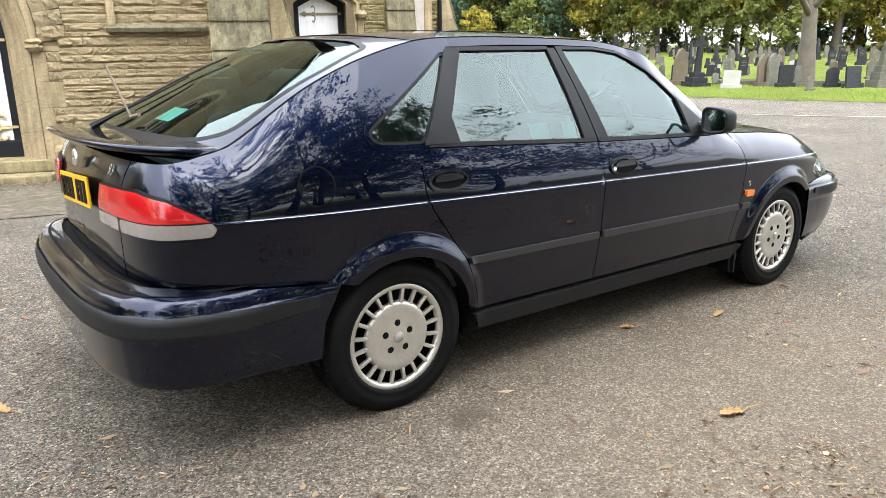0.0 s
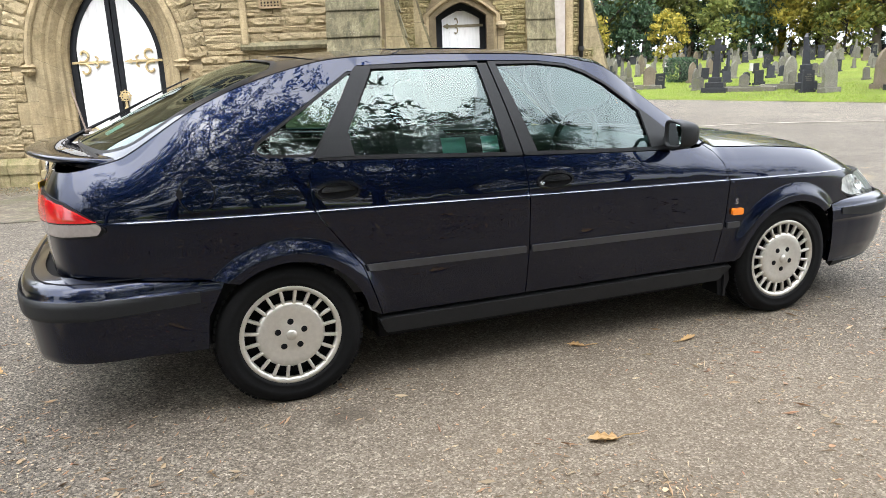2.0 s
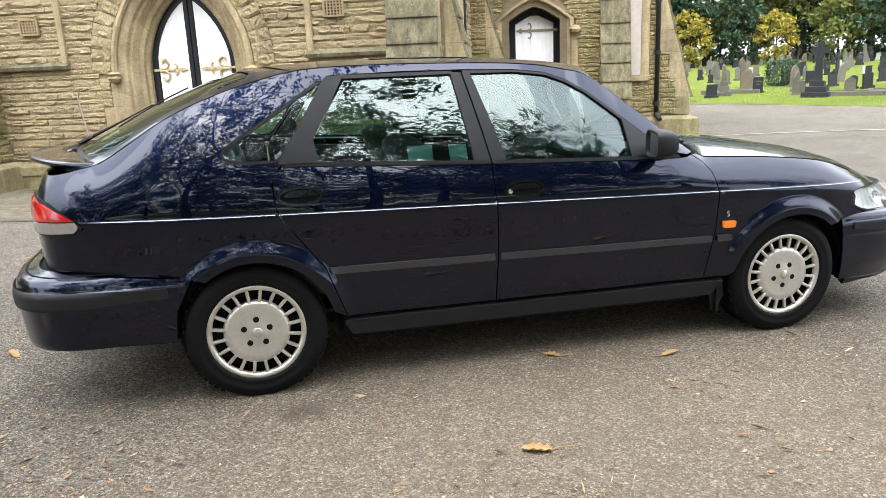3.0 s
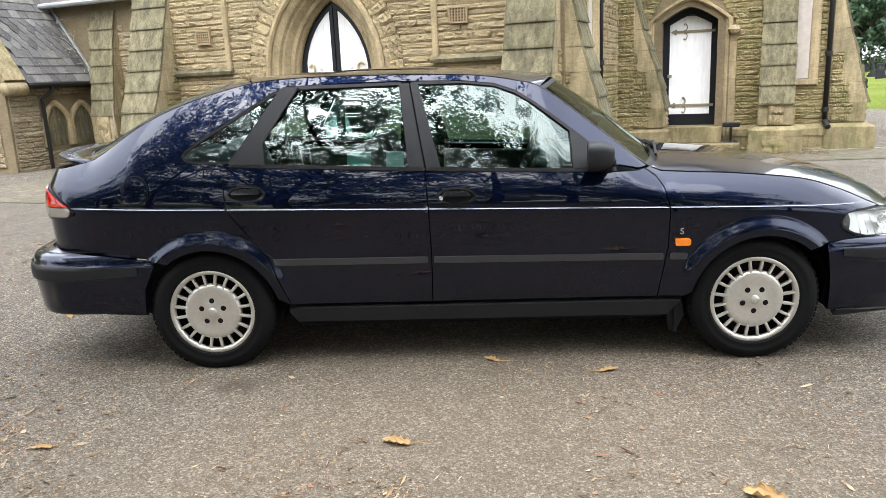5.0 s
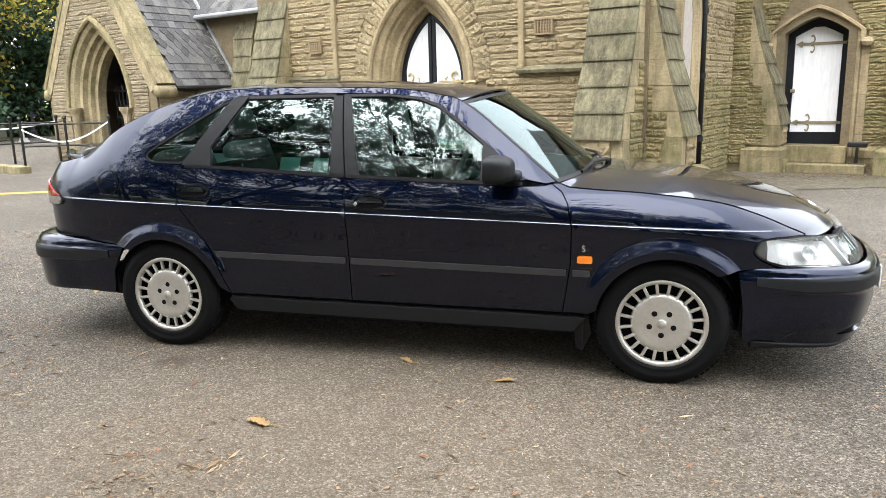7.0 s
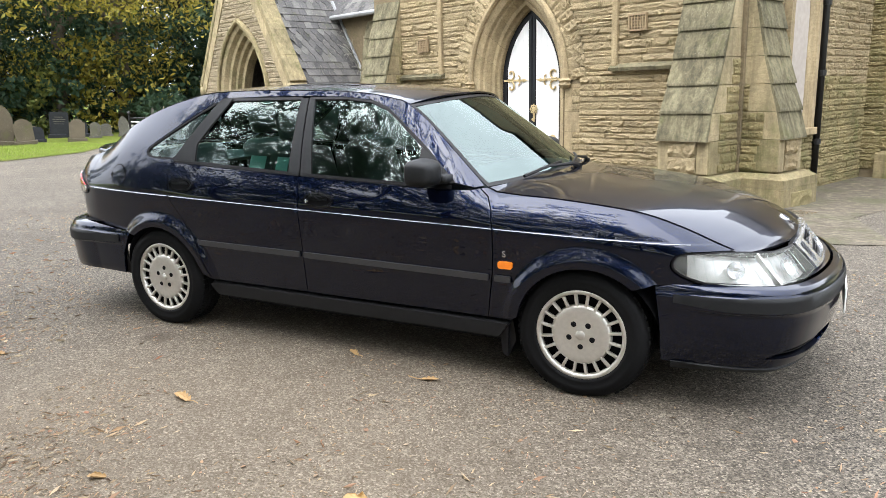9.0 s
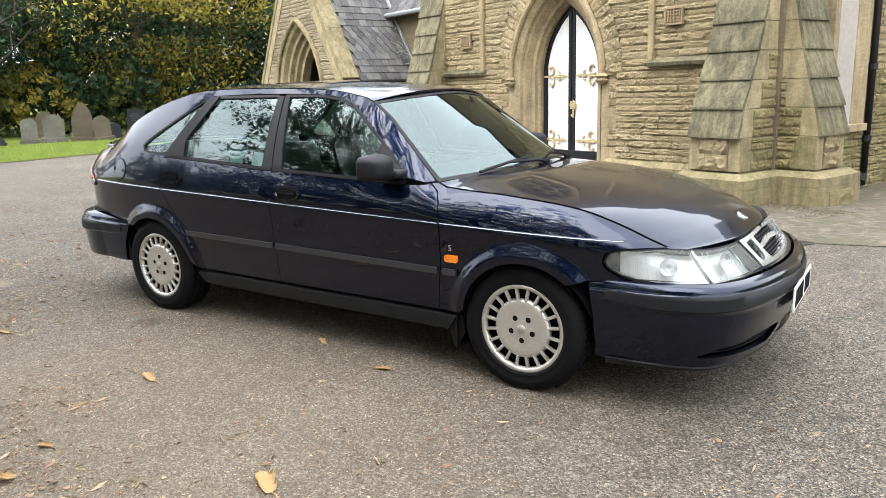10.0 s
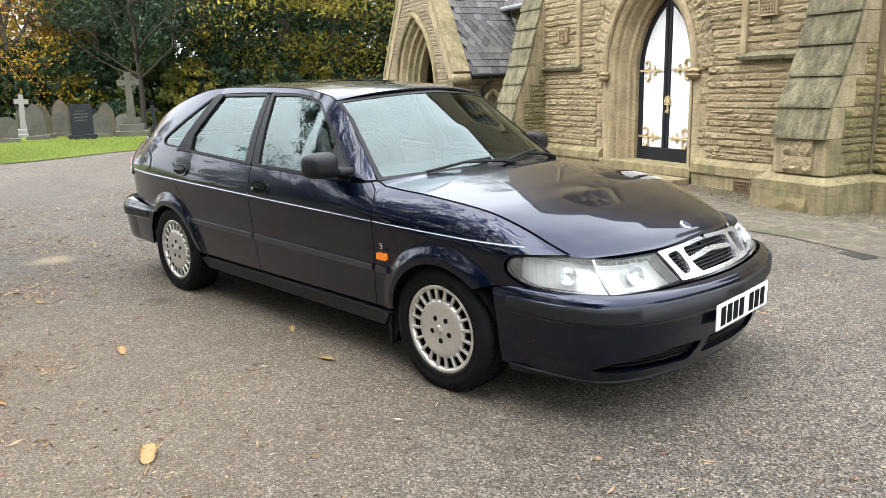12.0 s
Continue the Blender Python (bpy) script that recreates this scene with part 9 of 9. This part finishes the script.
def wall_debris(seed, n):
    """Soil, moss and leaf bits gathered along the foot of the chapel's walls."""
    nr = np.random.default_rng(seed)
    vs, fs = [], []
    for _ in range(n):
        if nr.uniform() < 0.65:
            s_, e_ = nr.uniform(-6.0, 1.1), EA - 0.14 - abs(nr.normal()) * 0.35
        else:
            s_, e_ = nr.uniform(0.8, 3.6), EB - 0.45 - abs(nr.normal()) * 0.5
        q = CHAPEL @ Vector((s_, e_, 0))
        r, a = nr.uniform(0.004, 0.016), nr.uniform(0, 6.28)
        z = road_z(q.x, q.y) + 0.009
        o = len(vs)
        for j in range(5):
            k = r * nr.uniform(0.4, 1.3)
            vs.append((q.x + k * math.cos(a + j * 1.257), q.y + k * math.sin(a + j * 1.257), z + nr.uniform(0, 0.5) * r))
        vs.append((q.x, q.y, z + r * 0.8))
        fs += [(o + j, o + (j + 1) % 5, o + 5) for j in range(5)]
    tagged(part("wall_foot_debris", (vs, fs), leaf_mat("soil_and_moss_bits", [(0.03, 0.022, 0.014), (0.06, 0.058, 0.022), (0.13, 0.085, 0.045), (0.05, 0.036, 0.024), (0.22, 0.17, 0.11)], 0.05), None), "soil, moss and leaf bits along the wall's foot", "leaf litter", "", "stuff")


wall_debris(6, 9000)
yl = part("painted_line", ([(-7.6, 5.85, ground_z(-7, 6) + 0.006), (-6.25, 6.45, ground_z(-6.5, 6.3) + 0.006), (-6.33, 6.62, ground_z(-6.5, 6.3) + 0.006), (-7.68, 6.02, ground_z(-7, 6) + 0.006)], [(0, 1, 2, 3)]), plain("yellow_road_paint", (0.55, 0.34, 0.04), 0.8, 0, 0.3, 14, 0.1), None)
tagged(yl, "worn yellow painted line on the tarmac", "road marking", "", "structure")


M_WORN_IRON = plain("worn_iron", (0.055, 0.05, 0.045), 0.6, 0.3, 0.3, 60, 0.1)


def drain():
    m = CHAPEL @ Matrix.Translation((1.52, 5.04, 0)) @ pose(0, 0, 0, 0, 0, -8) @ Matrix.Diagonal((0.75, 0.6, 1, 1))
    p = m.translation
    m.translation.z = road_z(p.x, p.y) + 0.004
    th = empty("drain_cover", m, "black iron road drain cover set in tarmac", "drain")
    part("frame", join(box(-0.17, 0.17, -0.11, -0.09, -0.02, 0.006), box(-0.17, 0.17, 0.09, 0.11, -0.02, 0.006), box(-0.17, -0.15, -0.0899, 0.0899, -0.02, 0.006), box(0.15, 0.17, -0.0899, 0.0899, -0.02, 0.006)), M_WORN_IRON, th)
    part("pit", box(-0.149, 0.149, -0.089, 0.089, -0.02, -0.012), M_INK_SHADE, th)
    for i in range(9):
        x = -0.13 + i * 0.0325
        part("bar", box(x - 0.009, x + 0.009, -0.0885, 0.0885, -0.011, 0.005), M_WORN_IRON, th)


drain()

# ---- stone courses of the chapel's walls, laid last ----
def span_minus(a, b, cuts):
    out = [(a, b)]
    for c, d in cuts:
        nxt = []
        for x, y in out:
            if d <= x or c >= y:
                nxt.append((x, y))
            else:
                if c - x > 0.03:
                    nxt.append((x, c))
                if y - d > 0.03:
                    nxt.append((d, y))
        out = nxt
    return out


rest = lay_courses(wall_front, lambda z: [(DC + arch_half(z), -0.66)], PL_Z, 3.3, EA, 11, ROCKS, 260)
rest += lay_courses(wall_front, lambda z: [(-6.46, DC - arch_half(z))], PL_Z, 3.3, EA, 12, ROCKS, 40)
joined_stones("stonework", rest, M_ROCK_J, wall_front)
wall_nave = bpy.data.objects["wall_nave"]


def nave_spans(z):
    h = 0.83 if z < 2.05 else 0.80 - max(0, z - 2.1) * 0.6
    return span_minus(0.06, 3.6, [(1.25 - h, 1.25 + h), (2.49, 3.04)] + ([(2.9, 3.36)] if z > 0.98 else []))


rest = lay_courses(wall_nave, nave_spans, PL_Z, 3.0, EB, 13, ROCKS_G, 230)
joined_stones("stonework", rest, M_ROCK_G, wall_nave)


def lay_turned(parent, pre, spans, z0, z1, seed, meshes, many):
    before = set(parent.children)
    rest = lay_courses(parent, spans, z0, z1, 0.0, seed, meshes, many)
    for ob in parent.children:
        if ob not in before:
            ob.matrix_basis = pre @ ob.matrix_basis
    joined_stones("stonework", [(me, pre @ m) for me, m in rest], M_ROCK_J, parent)


lay_turned(wall_side, Matrix.Translation((0.05, 0, 0)) @ pose(0, 0, 0, 0, 0, 90), lambda z: span_minus(7.9, 11.95, [(8.12, 9.32)] if z > 0.6 else []), -0.25, 3.0, 14, ROCKS_G, 160)
stub = structure("wall_corner", box(0.054, 0.36, 11.32, 11.998, BASE, 3.2), M_MORTAR, "short mossy rubble return beside the small door")
lay_courses(stub, lambda z: [(0.06, 0.36)], 0.0, 3.1, 11.32, 15, ROCKS_G, 80, lmin=0.12, lmax=0.3)


def porch_spans(z):
    edge = (z - 1.70) / 1.57 if z > 1.70 else 0.0
    if z < PZ:
        h = PW + 0.48
    else:
        r = 2 * PW + 0.54
        d = r * r - (z - PZ) ** 2
        h = math.sqrt(d) - PW if d > PW * PW else 0.0
    a, b = -15.50 + edge, -11.38 - edge
    return span_minus(a, b, [(PC - h, PC + h)] if h > 0 else [])


rest = lay_courses(wall_porch, porch_spans, 0.0, 4.2, PE, 16, ROCKS_P, 200, 0.07, 0.13, 0.2, 0.5)
joined_stones("stonework", rest, M_ROCK_PJ, wall_porch)
link = bpy.data.objects["wall_link"]
lay_courses(link, lambda z: [(-11.0, -7.3)], 0.0, 3.2, 9.7, 17, ROCKS_P, 230, 0.09, 0.15, 0.22, 0.5)
ps = bpy.data.objects["wall_porch_side"]
lay_turned(ps, Matrix.Translation((-11.10, 0, 0)) @ pose(0, 0, 0, 0, 0, 90), lambda z: span_minus(7.6, 9.68, [(8.25, 9.65)] if 0.3 < z < 1.35 else []), -0.2, 1.55, 18, ROCKS_P, 120)
